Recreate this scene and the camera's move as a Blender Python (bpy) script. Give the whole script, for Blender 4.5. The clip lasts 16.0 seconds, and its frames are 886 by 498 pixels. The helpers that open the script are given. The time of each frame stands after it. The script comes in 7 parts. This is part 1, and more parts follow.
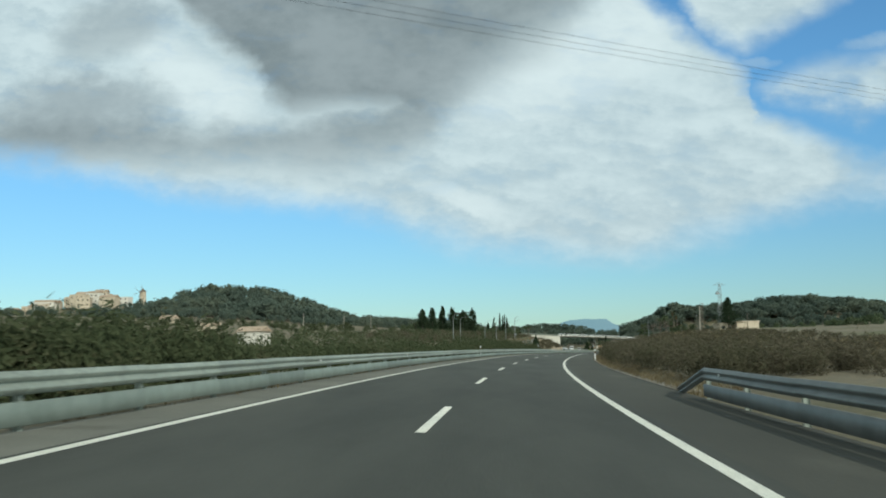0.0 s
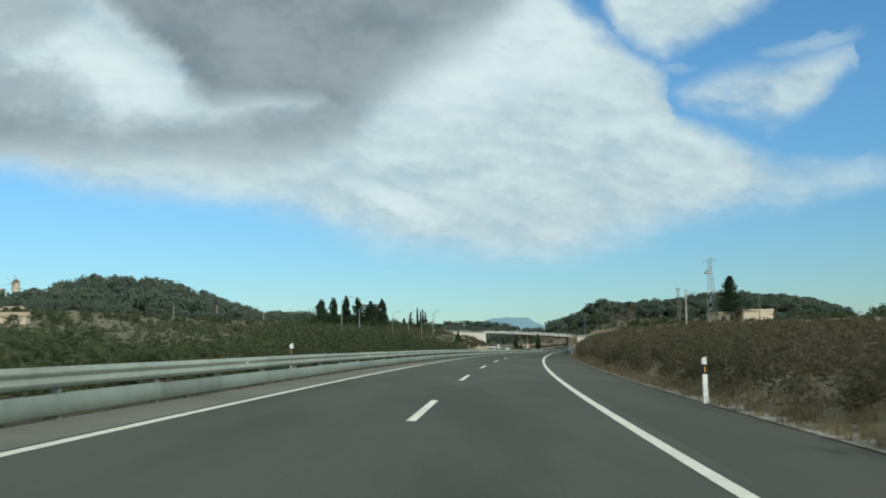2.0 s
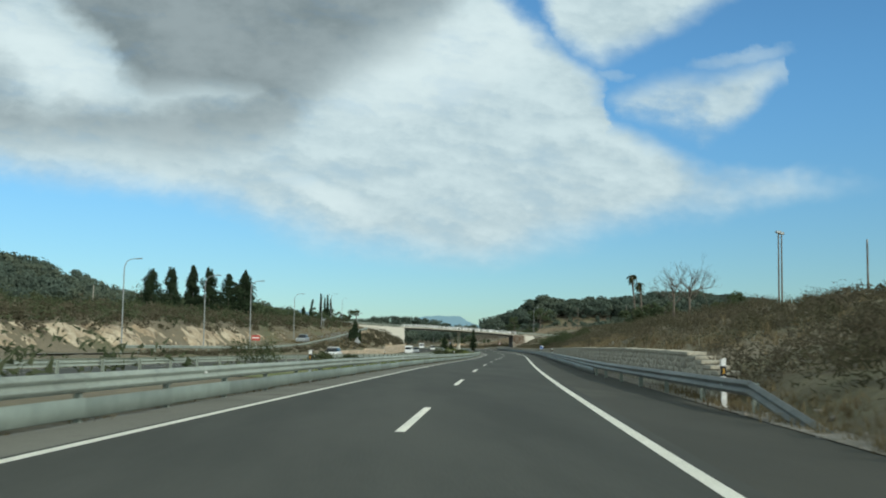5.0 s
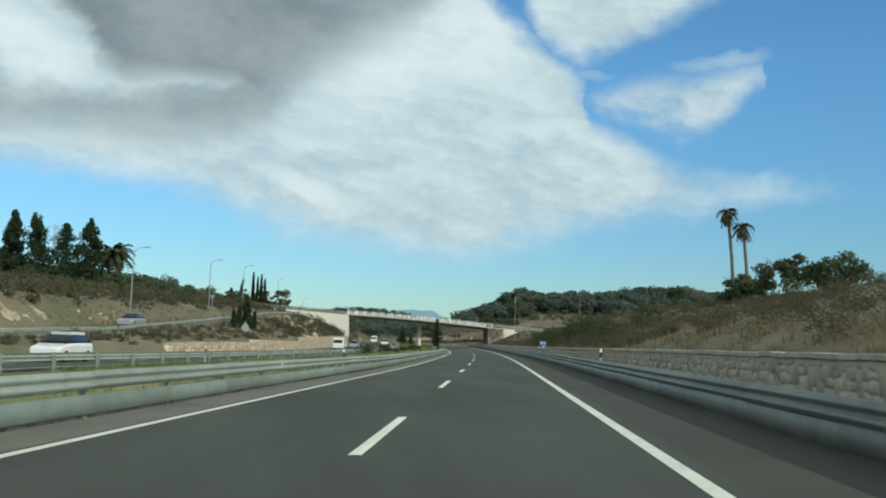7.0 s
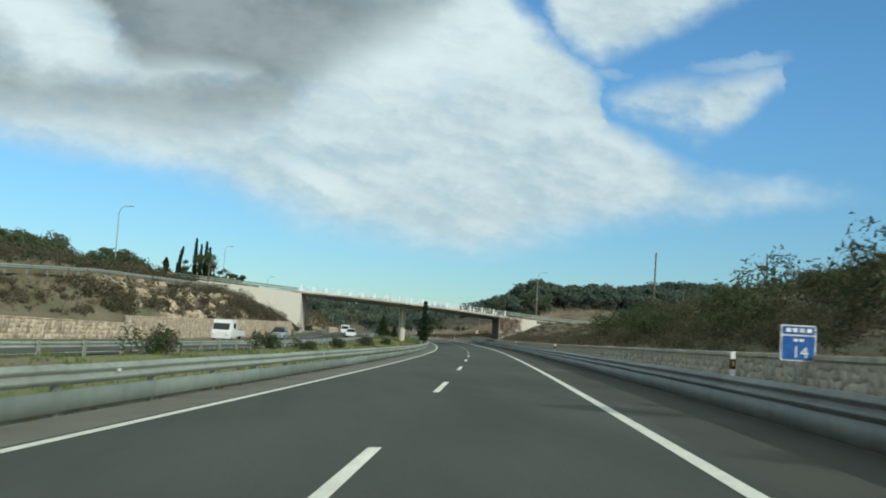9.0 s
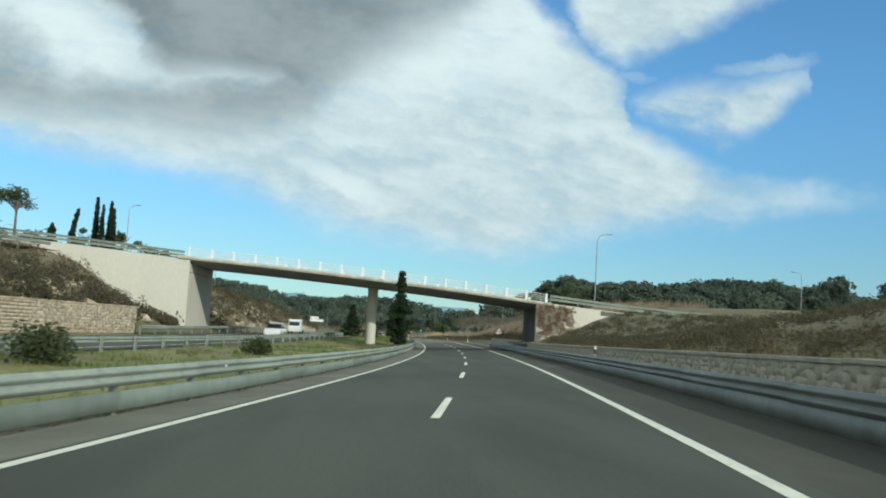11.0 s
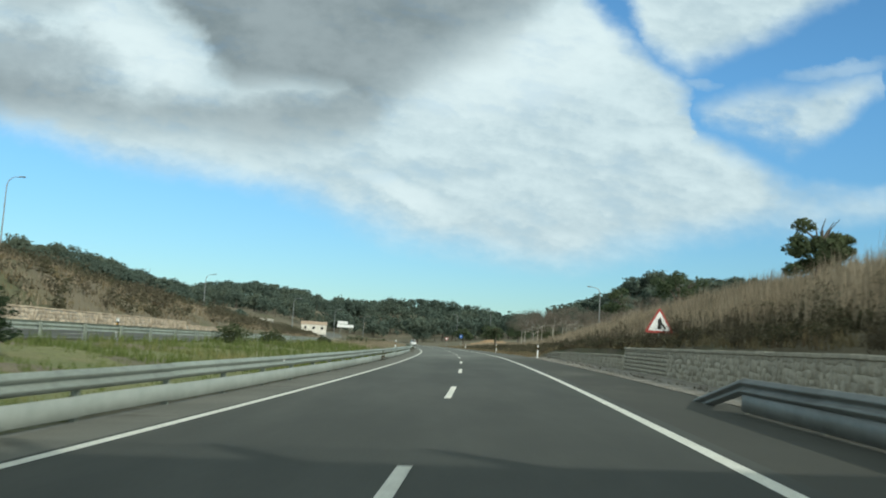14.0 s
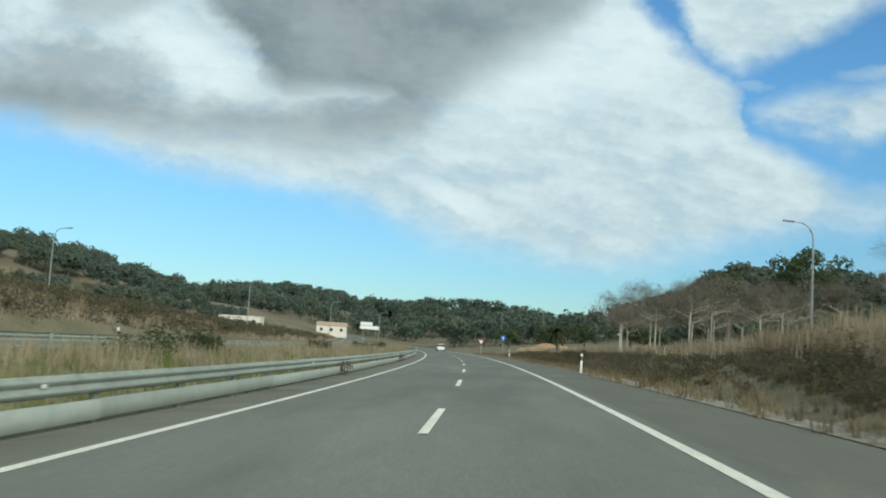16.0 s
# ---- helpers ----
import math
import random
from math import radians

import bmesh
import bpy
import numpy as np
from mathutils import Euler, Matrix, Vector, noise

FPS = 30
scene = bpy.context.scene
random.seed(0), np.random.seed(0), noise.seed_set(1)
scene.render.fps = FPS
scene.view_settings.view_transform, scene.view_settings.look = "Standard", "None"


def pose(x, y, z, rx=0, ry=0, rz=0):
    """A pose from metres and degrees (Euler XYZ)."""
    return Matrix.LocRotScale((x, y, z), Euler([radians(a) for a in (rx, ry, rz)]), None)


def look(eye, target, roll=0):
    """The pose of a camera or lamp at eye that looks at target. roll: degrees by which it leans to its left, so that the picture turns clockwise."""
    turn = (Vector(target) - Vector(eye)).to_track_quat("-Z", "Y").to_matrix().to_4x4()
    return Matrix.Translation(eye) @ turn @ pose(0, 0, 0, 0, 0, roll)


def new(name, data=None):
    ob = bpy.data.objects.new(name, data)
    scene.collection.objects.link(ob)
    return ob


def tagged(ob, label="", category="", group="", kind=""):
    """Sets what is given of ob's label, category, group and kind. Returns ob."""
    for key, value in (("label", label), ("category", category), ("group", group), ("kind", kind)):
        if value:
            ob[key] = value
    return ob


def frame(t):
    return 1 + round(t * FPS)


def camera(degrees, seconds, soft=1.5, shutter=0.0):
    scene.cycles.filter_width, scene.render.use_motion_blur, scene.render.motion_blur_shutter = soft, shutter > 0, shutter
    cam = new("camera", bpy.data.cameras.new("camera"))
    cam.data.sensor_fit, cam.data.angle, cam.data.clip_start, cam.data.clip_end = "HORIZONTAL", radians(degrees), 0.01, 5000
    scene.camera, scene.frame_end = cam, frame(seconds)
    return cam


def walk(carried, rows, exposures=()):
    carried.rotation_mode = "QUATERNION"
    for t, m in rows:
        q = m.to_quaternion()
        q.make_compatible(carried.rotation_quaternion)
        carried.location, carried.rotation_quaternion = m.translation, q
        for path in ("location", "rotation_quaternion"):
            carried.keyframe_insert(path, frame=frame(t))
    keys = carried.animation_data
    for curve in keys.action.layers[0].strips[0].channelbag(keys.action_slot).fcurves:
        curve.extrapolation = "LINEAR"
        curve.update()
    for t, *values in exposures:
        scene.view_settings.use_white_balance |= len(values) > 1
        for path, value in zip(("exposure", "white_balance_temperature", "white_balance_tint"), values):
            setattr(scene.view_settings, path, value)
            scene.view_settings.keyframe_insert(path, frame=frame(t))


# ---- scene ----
cam = camera(50.55, 16.0, 1.9, 0.12)

# seconds, x, y, z, yaw, pitch, roll of the car's camera
PATH = [
    (0.0, 0.089, 0.000, 1.217, 3.366, 6.154, -1.117),
    (0.5, 0.171, 16.477, 1.269, 2.240, 6.184, -0.955),
    (1.0, 0.567, 32.988, 1.313, 1.069, 6.140, -0.901),
    (1.5, 1.266, 49.544, 1.343, -0.169, 6.046, -1.003),
    (2.0, 2.330, 66.167, 1.364, -1.375, 5.972, -1.045),
    (2.5, 3.715, 82.859, 1.384, -2.317, 5.954, -1.105),
    (3.0, 5.331, 99.674, 1.406, -2.968, 5.969, -1.201),
    (3.5, 7.115, 116.676, 1.434, -3.629, 6.017, -1.041),
    (4.0, 9.104, 133.818, 1.454, -4.165, 5.946, -0.570),
    (4.5, 11.305, 151.192, 1.454, -4.803, 5.898, -0.103),
    (5.0, 13.743, 168.609, 1.440, -5.389, 5.836, 0.282),
    (5.5, 16.369, 186.074, 1.413, -5.921, 5.761, 0.585),
    (6.0, 19.167, 203.610, 1.373, -6.368, 5.683, 0.872),
    (6.5, 22.121, 221.241, 1.320, -6.696, 5.613, 1.209),
    (7.0, 25.218, 238.999, 1.254, -6.872, 5.563, 1.663),
    (7.5, 28.414, 256.881, 1.176, -6.897, 5.531, 2.234),
    (8.0, 31.593, 274.917, 1.087, -6.587, 5.410, 2.567),
    (8.5, 34.692, 293.138, 0.986, -6.347, 5.298, 2.981),
    (9.0, 37.728, 311.424, 0.893, -6.079, 5.239, 3.224),
    (9.5, 40.674, 329.793, 0.806, -5.784, 5.233, 3.296),
    (10.0, 43.528, 348.230, 0.728, -5.451, 5.265, 3.286),
    (10.5, 46.291, 366.730, 0.661, -5.074, 5.320, 3.284),
    (11.0, 48.966, 385.297, 0.606, -4.643, 5.384, 3.378),
    (11.5, 51.501, 403.916, 0.563, -4.158, 5.456, 3.570),
    (12.0, 53.875, 422.607, 0.534, -3.557, 5.573, 3.682),
    (12.5, 56.079, 441.437, 0.509, -2.944, 5.602, 3.450),
    (13.0, 58.058, 460.170, 0.494, -2.279, 5.614, 3.556),
    (13.5, 59.754, 479.015, 0.526, -1.449, 5.768, 3.302),
    (14.0, 61.224, 497.948, 0.584, -0.747, 5.779, 3.532),
    (14.5, 62.450, 516.920, 0.651, -0.154, 5.758, 3.341),
    (15.0, 63.487, 535.870, 0.734, 0.559, 5.894, 3.442),
    (15.5, 64.35, 554.554, 0.812, 1.312, 5.917, 3.508),
    (16.0, 64.972, 573.128, 0.876, 2.200, 5.887, 3.622),
]

def aim(x, y, z, yaw, pitch, roll):
    a, p = radians(yaw), radians(pitch)
    way = Vector((-math.sin(a) * math.cos(p), math.cos(a) * math.cos(p), math.sin(p)))
    eye = Vector((x, y, z))
    return look(eye, eye + way, roll)


walk(cam, [(r[0], aim(*r[1:])) for r in PATH], exposures=[(0.0, 0.0, 6100, 3), (8.5, 0.03, 6100, 3), (11.0, 0.10, 6100, 3), (12.7, 0.12, 6100, 3), (13.0, 0.20, 6100, 3), (13.4, 0.10, 6100, 3), (13.6, 0.10, 6100, 3), (14.0, 0.11, 6100, 3), (16.0, 0.10, 6100, 3)])

# ---------------------------------------------------------------- light
SUN_EL, SUN_AZ = 27.0, 145.0          # azimuth from +y towards +x
sun = bpy.data.lights.new("sun", "SUN")
sun.energy, sun.angle, sun.color = 2.7, radians(1.0), (1.0, 0.93, 0.80)
sun_ob = new("sun", sun)
_d = Vector((math.sin(radians(SUN_AZ)) * math.cos(radians(SUN_EL)), math.cos(radians(SUN_AZ)) * math.cos(radians(SUN_EL)), math.sin(radians(SUN_EL))))
sun_ob.matrix_world = look(_d * 200, (0, 0, 0))


class Nodes:
    """A short way to write node trees."""

    def __init__(self, tree):
        self.t = tree
        tree.nodes.clear()

    def add(self, kind, **settings):
        n = self.t.nodes.new(kind)
        for key, value in settings.items():
            if key in n.inputs:
                n.inputs[key].default_value = value
            else:
                setattr(n, key, value)
        return n

    def link(self, a, b):
        self.t.links.new(a, b)

    def val(self, op, a, b=None, c=None, clamp=False):
        n = self.t.nodes.new("ShaderNodeMath")
        n.operation, n.use_clamp = op, clamp
        for i, v in enumerate((a, b, c)):
            if v is None:
                continue
            if isinstance(v, (int, float)):
                n.inputs[i].default_value = v
            else:
                self.t.links.new(v, n.inputs[i])
        return n.outputs[0]

    def step(self, v, lo, hi, a=0.0, b=1.0):
        n = self.t.nodes.new("ShaderNodeMapRange")
        n.interpolation_type = "SMOOTHSTEP"
        self.t.links.new(v, n.inputs[0])
        n.inputs[1].default_value, n.inputs[2].default_value, n.inputs[3].default_value, n.inputs[4].default_value = lo, hi, a, b
        return n.outputs[0]

    def noise(self, vec, scale, detail=5.0, rough=0.55, warp=0.0):
        n = self.t.nodes.new("ShaderNodeTexNoise")
        n.inputs["Scale"].default_value, n.inputs["Detail"].default_value, n.inputs["Roughness"].default_value, n.inputs["Distortion"].default_value = scale, detail, rough, warp
        if vec is not None:
            self.t.links.new(vec, n.inputs["Vector"])
        return n.outputs["Fac"]

    def mix(self, f, a, b):
        n = self.t.nodes.new("ShaderNodeMix")
        n.data_type = "RGBA"
        for i, v in ((0, f), (6, a), (7, b)):
            if isinstance(v, (int, float)):
                n.inputs[i].default_value = v
            elif isinstance(v, tuple):
                n.inputs[i].default_value = (*v, 1.0)
            else:
                self.t.links.new(v, n.inputs[i])
        return n.outputs[2]

    def profile(self, u, pts):
        """A broken line through (u, value) points, for u from -0.5 to 0.5 and values up to 0.5."""
        n = self.t.nodes.new("ShaderNodeValToRGB")
        self.t.links.new(self.val("ADD", u, 0.5), n.inputs[0])
        e = n.color_ramp.elements
        while len(e) < len(pts):
            e.new(0.5)
        for q, (a, b) in zip(e, pts):
            q.position, q.color = a + 0.5, (b * 2, b * 2, b * 2, 1.0)
        return self.val("MULTIPLY", n.outputs[0], 0.5)

    def combine(self, x, y, z):
        n = self.t.nodes.new("ShaderNodeCombineXYZ")
        for i, v in enumerate((x, y, z)):
            if isinstance(v, (int, float)):
                n.inputs[i].default_value = v
            else:
                self.t.links.new(v, n.inputs[i])
        return n.outputs[0]


def build_sky():
    world = bpy.data.worlds.new("sky")
    scene.world = world
    world.use_nodes = True
    k = Nodes(world.node_tree)
    sky = k.add("ShaderNodeTexSky", sky_type="NISHITA", sun_disc=False, sun_elevation=radians(SUN_EL), sun_rotation=radians(SUN_AZ), air_density=1.0, dust_density=0.25, ozone_density=1.0)
    co = k.add("ShaderNodeTexCoord").outputs["Generated"]
    sep = k.add("ShaderNodeSeparateXYZ")
    k.link(co, sep.inputs[0])
    x, y, z = sep.outputs
    ys = k.val("MAXIMUM", y, 0.12)
    u, v = k.val("DIVIDE", x, ys), k.val("DIVIDE", z, ys)
    zs = k.val("MAXIMUM", z, 0.03)
    plane = k.combine(k.val("DIVIDE", x, zs), k.val("MULTIPLY", k.val("DIVIDE", y, zs), 0.55), 0.0)
    flat = k.combine(u, k.val("MULTIPLY", v, 1.5), 0.3)
    big = k.val("SUBTRACT", k.noise(flat, 7.0, 4.0, 0.55), 0.5)
    mid = k.val("SUBTRACT", k.noise(flat, 19.0, 5.0, 0.6), 0.5)
    fine = k.val("SUBTRACT", k.noise(flat, 52.0, 4.0, 0.6), 0.5)
    puff = k.noise(plane, 2.2, 8.0, 0.62, 0.25)
    # billows bend every outline
    side = k.val("SUBTRACT", k.noise(k.combine(v, u, 4.7), 13.0, 4.0, 0.6), 0.5)
    u = k.val("ADD", u, k.val("ADD", k.val("MULTIPLY", side, 0.050), k.val("MULTIPLY", fine, 0.012)))
    v = k.val("ADD", v, k.val("ADD", k.val("MULTIPLY", mid, 0.020), k.val("MULTIPLY", fine, 0.010)))
    tilt = k.val("ADD", v, k.val("MULTIPLY", u, 0.16))
    rip = k.noise(k.combine(k.val("MULTIPLY", u, 13.0), k.val("MULTIPLY", tilt, 46.0), 0.0), 1.0, 5.0, 0.55)
    ahead = k.step(y, 0.10, 0.30)

    def above(pts, lo, hi, w=0.0):
        """1 above the line through the points, 0 below it."""
        d = k.val("SUBTRACT", v, k.profile(u, pts))
        return k.step(k.val("ADD", d, k.val("MULTIPLY", big, w)), lo, hi)

    def below(pts, lo, hi, w=0.0):
        d = k.val("SUBTRACT", k.profile(u, pts), v)
        return k.step(k.val("ADD", d, k.val("MULTIPLY", big, w)), lo, hi)

    def blob(cu, cv, ru, rv, lean=0.0):
        du, dv = k.val("SUBTRACT", u, cu), k.val("SUBTRACT", v, cv)
        dv = k.val("SUBTRACT", dv, k.val("MULTIPLY", du, lean))
        q = k.val("ADD", k.val("POWER", k.val("ABSOLUTE", k.val("DIVIDE", du, ru)), 2.0), k.val("POWER", k.val("ABSOLUTE", k.val("DIVIDE", dv, rv)), 2.0))
        return k.step(k.val("ADD", q, k.val("MULTIPLY", mid, 1.2)), 1.5, 0.0)

    # the rippled sheet ahead, thin and torn along its lower edge
    low = [(-0.5, 0.205), (-0.42, 0.187), (-0.351, 0.163), (-0.21, 0.157), (-0.133, 0.135), (-0.061, 0.113), (0.0, 0.096), (0.122, 0.079), (0.183, 0.089), (0.308, 0.125), (0.405, 0.144), (0.5, 0.172)]
    top = [(0.11, 0.5), (0.150, 0.40), (0.180, 0.368), (0.205, 0.342), (0.252, 0.308), (0.281, 0.280), (0.282, 0.252), (0.310, 0.230), (0.352, 0.214), (0.395, 0.194), (0.438, 0.188), (0.5, 0.178)]
    sheet = k.val("MULTIPLY", above(low, -0.014, 0.040, 0.05), below(top, -0.020, 0.030, 0.09))
    thin = k.step(k.val("ADD", k.val("MULTIPLY", mid, 0.8), k.val("ADD", rip, k.val("MULTIPLY", big, 0.7))), 0.20, 0.50, 0.90, 1.0)
    cover = k.val("MULTIPLY", sheet, thin)
    # loose clouds in the blue
    upper = above([(0.14, 0.5), (0.19, 0.405), (0.23, 0.347), (0.275, 0.324), (0.31, 0.338), (0.35, 0.366), (0.40, 0.395), (0.46, 0.43), (0.5, 0.5)], -0.026, 0.018, 0.05)
    wing = k.val("MULTIPLY", above([(0.27, 0.30), (0.297, 0.268), (0.34, 0.252), (0.389, 0.236), (0.42, 0.254), (0.45, 0.288), (0.485, 0.318), (0.5, 0.40)], -0.024, 0.016, 0.03), below([(0.27, 0.255), (0.31, 0.284), (0.36, 0.297), (0.434, 0.306), (0.485, 0.316), (0.5, 0.26)], -0.020, 0.014, 0.03))
    wing = k.val("MULTIPLY", wing, k.step(k.val("ADD", mid, big), -0.40, 0.05, 0.35, 0.92))
    wisp = k.val("MULTIPLY", blob(0.434, 0.326, 0.06, 0.010, 0.2), 0.42)
    bits = k.val("MAXIMUM", k.val("MAXIMUM", upper, wing), k.val("MAXIMUM", wisp, k.val("MULTIPLY", blob(0.285, 0.30, 0.022, 0.007, 0.0), 0.3)))
    cover = k.val("MAXIMUM", cover, bits)
    cover = k.mix(ahead, k.step(puff, 0.30, 0.50), cover)
    cover = k.val("MULTIPLY", cover, k.step(z, 0.015, 0.08))
    # the heavy grey cloud over the road, its ragged foot and the band behind it
    foot = [(-0.42, 0.5), (-0.350, 0.388), (-0.30, 0.346), (-0.268, 0.316), (-0.250, 0.286), (-0.221, 0.266), (-0.165, 0.270), (-0.106, 0.264), (-0.082, 0.246), (-0.046, 0.256), (-0.004, 0.280), (0.035, 0.306), (0.085, 0.338), (0.12, 0.38), (0.16, 0.5)]
    heavy = k.mix(k.step(u, -0.12, 0.02), above(foot, -0.018, 0.022, 0.03), k.val("MULTIPLY", above(foot, -0.030, 0.075, 0.05), 0.92))
    band = k.val("MULTIPLY", above([(-0.5, 0.225), (-0.36, 0.212), (-0.29, 0.217), (-0.22, 0.211), (-0.168, 0.208), (-0.11, 0.212), (-0.07, 0.230), (-0.04, 0.262), (0.01, 0.30)], -0.028, 0.030, 0.05), below([(-0.5, 0.272), (-0.41, 0.266), (-0.33, 0.248), (-0.25, 0.246), (-0.17, 0.266), (-0.125, 0.270), (-0.09, 0.30), (0.01, 0.34)], -0.020, 0.026, 0.04))
    band = k.val("MULTIPLY", band, k.step(u, 0.01, -0.06))
    heavy = k.val("MAXIMUM", heavy, k.val("MULTIPLY", band, 0.74))
    heavy = k.val("MULTIPLY", heavy, ahead)
    # light and shade on the white cloud
    lit = k.val("ADD", k.val("MULTIPLY", k.val("SUBTRACT", rip, 0.5), 0.75), k.val("ADD", k.val("MULTIPLY", mid, 0.55), k.val("MULTIPLY", big, 0.6)))
    lit = k.step(k.val("ADD", lit, k.val("MULTIPLY", fine, 0.45)), -0.28, 0.30)
    white = k.mix(lit, (0.445, 0.53, 0.56), (0.60, 0.68, 0.69))
    glare = k.val("MAXIMUM", k.val("MULTIPLY", blob(-0.33, 0.30, 0.075, 0.045, -0.45), 0.66), k.val("MULTIPLY", blob(-0.035, 0.160, 0.05, 0.014, -0.3), 0.55))
    glare = k.val("MAXIMUM", glare, k.val("MULTIPLY", blob(0.10, 0.315, 0.14, 0.06, 0.4), 0.62))
    white = k.mix(glare, white, (0.73, 0.79, 0.78))
    under = k.val("MAXIMUM", k.val("MULTIPLY", blob(-0.47, 0.27, 0.12, 0.05, 0.1), 0.75), k.val("MULTIPLY", blob(-0.43, 0.37, 0.07, 0.04, 0.2), 0.6))
    white = k.mix(under, white, (0.30, 0.345, 0.36))
    white = k.mix(ahead, (0.64, 0.70, 0.65), white)
    grey = k.mix(k.step(k.val("ADD", k.val("MULTIPLY", big, 1.2), mid), -0.35, 0.35), (0.19, 0.225, 0.235), (0.295, 0.335, 0.345))
    cloud = k.mix(heavy, white, grey)
    hot = k.add("ShaderNodeMix", data_type="RGBA", blend_type="MULTIPLY")
    hot.inputs[0].default_value = 1.0
    k.link(sky.outputs[0], hot.inputs[6])
    high = k.step(z, 0.0, 0.30)
    k.link(k.mix(high, (SKY * 0.53, SKY * 0.735, SKY * 0.885), (SKY * 0.66, SKY * 1.03, SKY * 1.26)), hot.inputs[7])
    colour = k.mix(cover, hot.outputs[2], cloud)
    bg = k.add("ShaderNodeBackground", Strength=1.10)
    k.link(colour, bg.inputs[0])
    out = k.add("ShaderNodeOutputWorld")
    k.link(bg.outputs[0], out.inputs[0])


SKY = 0.098
build_sky()


# ---------------------------------------------------------------- materials
def surface(name, a, b, rough=0.85, scale=3.0, fine=40.0, bump=0.3, metal=0.0, stain=None, spec=0.4, coord="Object", per_piece=0.0, mid=None, stretch=(1, 1, 1), depth=0.01, brighten=None, grit=(0.78, 1.18)):
    """Two colours mixed by broad noise, darkened and lightened by fine grain, with relief."""
    m = bpy.data.materials.new(name)
    m.use_nodes = True
    k = Nodes(m.node_tree)
    co = k.add("ShaderNodeTexCoord").outputs[coord]
    mp = k.add("ShaderNodeMapping")
    mp.inputs["Scale"].default_value = stretch
    k.link(co, mp.inputs[0])
    co = mp.outputs[0]
    broad = k.step(k.noise(co, scale, 5.0, 0.6), 0.30, 0.70)
    if mid:
        col = k.mix(k.step(broad, 0.0, 0.5), a, mid)
        col = k.mix(k.step(broad, 0.5, 1.0), col, b)
    else:
        col = k.mix(broad, a, b)
    grain = k.noise(co, fine, 3.0, 0.6)
    g = k.add("ShaderNodeMix", data_type="RGBA", blend_type="MULTIPLY")
    g.inputs[0].default_value = 1.0
    if stain:
        colour, size, lo, hi = stain
        col = k.mix(k.step(k.noise(co, size, 6.0, 0.65), lo, hi), col, colour)
    k.link(col, g.inputs[6])
    gv = k.step(grain, 0.25, 0.75, *grit)
    if brighten:
        # brightness steps along the road are put into the base colour
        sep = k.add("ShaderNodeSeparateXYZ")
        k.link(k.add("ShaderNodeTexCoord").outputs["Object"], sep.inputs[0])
        gv = k.val("MULTIPLY", gv, k.step(sep.outputs[1], brighten[0], brighten[1], 1.0, brighten[2]))
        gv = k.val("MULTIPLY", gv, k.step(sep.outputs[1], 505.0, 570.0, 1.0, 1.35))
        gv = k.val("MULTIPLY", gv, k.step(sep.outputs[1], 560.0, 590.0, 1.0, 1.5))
        # an early stretch is multiplied brighter again
        lighter = k.val("MULTIPLY", k.step(sep.outputs[1], 14.0, 60.0), k.step(sep.outputs[1], 160.0, 134.0))
        gv = k.val("MULTIPLY", gv, k.val("ADD", 1.0, k.val("MULTIPLY", lighter, k.step(sep.outputs[1], 86.0, 108.0, 0.20, 0.38))))
    if per_piece:
        info = k.add("ShaderNodeObjectInfo").outputs["Random"]
        isl = k.add("ShaderNodeNewGeometry").outputs["Random Per Island"]
        r = k.val("FRACT", k.val("ADD", info, isl))
        gv = k.val("MULTIPLY", gv, k.step(r, 0.0, 1.0, 1.0 - per_piece, 1.0 + per_piece))
    k.link(k.combine(gv, gv, gv), g.inputs[7])
    col = g.outputs[2]
    p = k.add("ShaderNodeBsdfPrincipled", Metallic=metal)
    p.inputs["Specular IOR Level"].default_value = spec
    k.link(col, p.inputs["Base Color"])
    k.link(k.step(grain, 0.2, 0.8, max(rough - 0.12, 0.03), min(rough + 0.1, 1.0)), p.inputs["Roughness"])
    if bump:
        bn = k.add("ShaderNodeBump", Strength=bump, Distance=depth)
        k.link(grain, bn.inputs["Height"])
        k.link(bn.outputs[0], p.inputs["Normal"])
    k.link(p.outputs[0], k.add("ShaderNodeOutputMaterial").inputs[0])
    return m


def foliage(name, a, b, dry=None, share=0.5, clump=0.8, rough=0.7):
    """Leaves: colour changes from bush to bush and from leaf to leaf, a little light passes through."""
    m = bpy.data.materials.new(name)
    m.use_nodes = True
    k = Nodes(m.node_tree)
    pos = k.add("ShaderNodeNewGeometry")
    isl = pos.outputs["Random Per Island"]
    n = k.noise(pos.outputs["Position"], clump, 3.0, 0.6)
    col = k.mix(isl, a, b)
    if dry:
        col = k.mix(k.step(k.val("ADD", n, k.val("MULTIPLY", k.val("SUBTRACT", isl, 0.5), 0.12)), share - 0.10, share + 0.10), col, dry)
    d = k.add("ShaderNodeBsdfDiffuse", Roughness=rough)
    t = k.add("ShaderNodeBsdfTranslucent")
    k.link(col, d.inputs[0])
    k.link(col, t.inputs[0])
    mx = k.add("ShaderNodeMixShader", Fac=0.36)
    k.link(d.outputs[0], mx.inputs[1])
    k.link(t.outputs[0], mx.inputs[2])
    k.link(mx.outputs[0], k.add("ShaderNodeOutputMaterial").inputs[0])
    return m


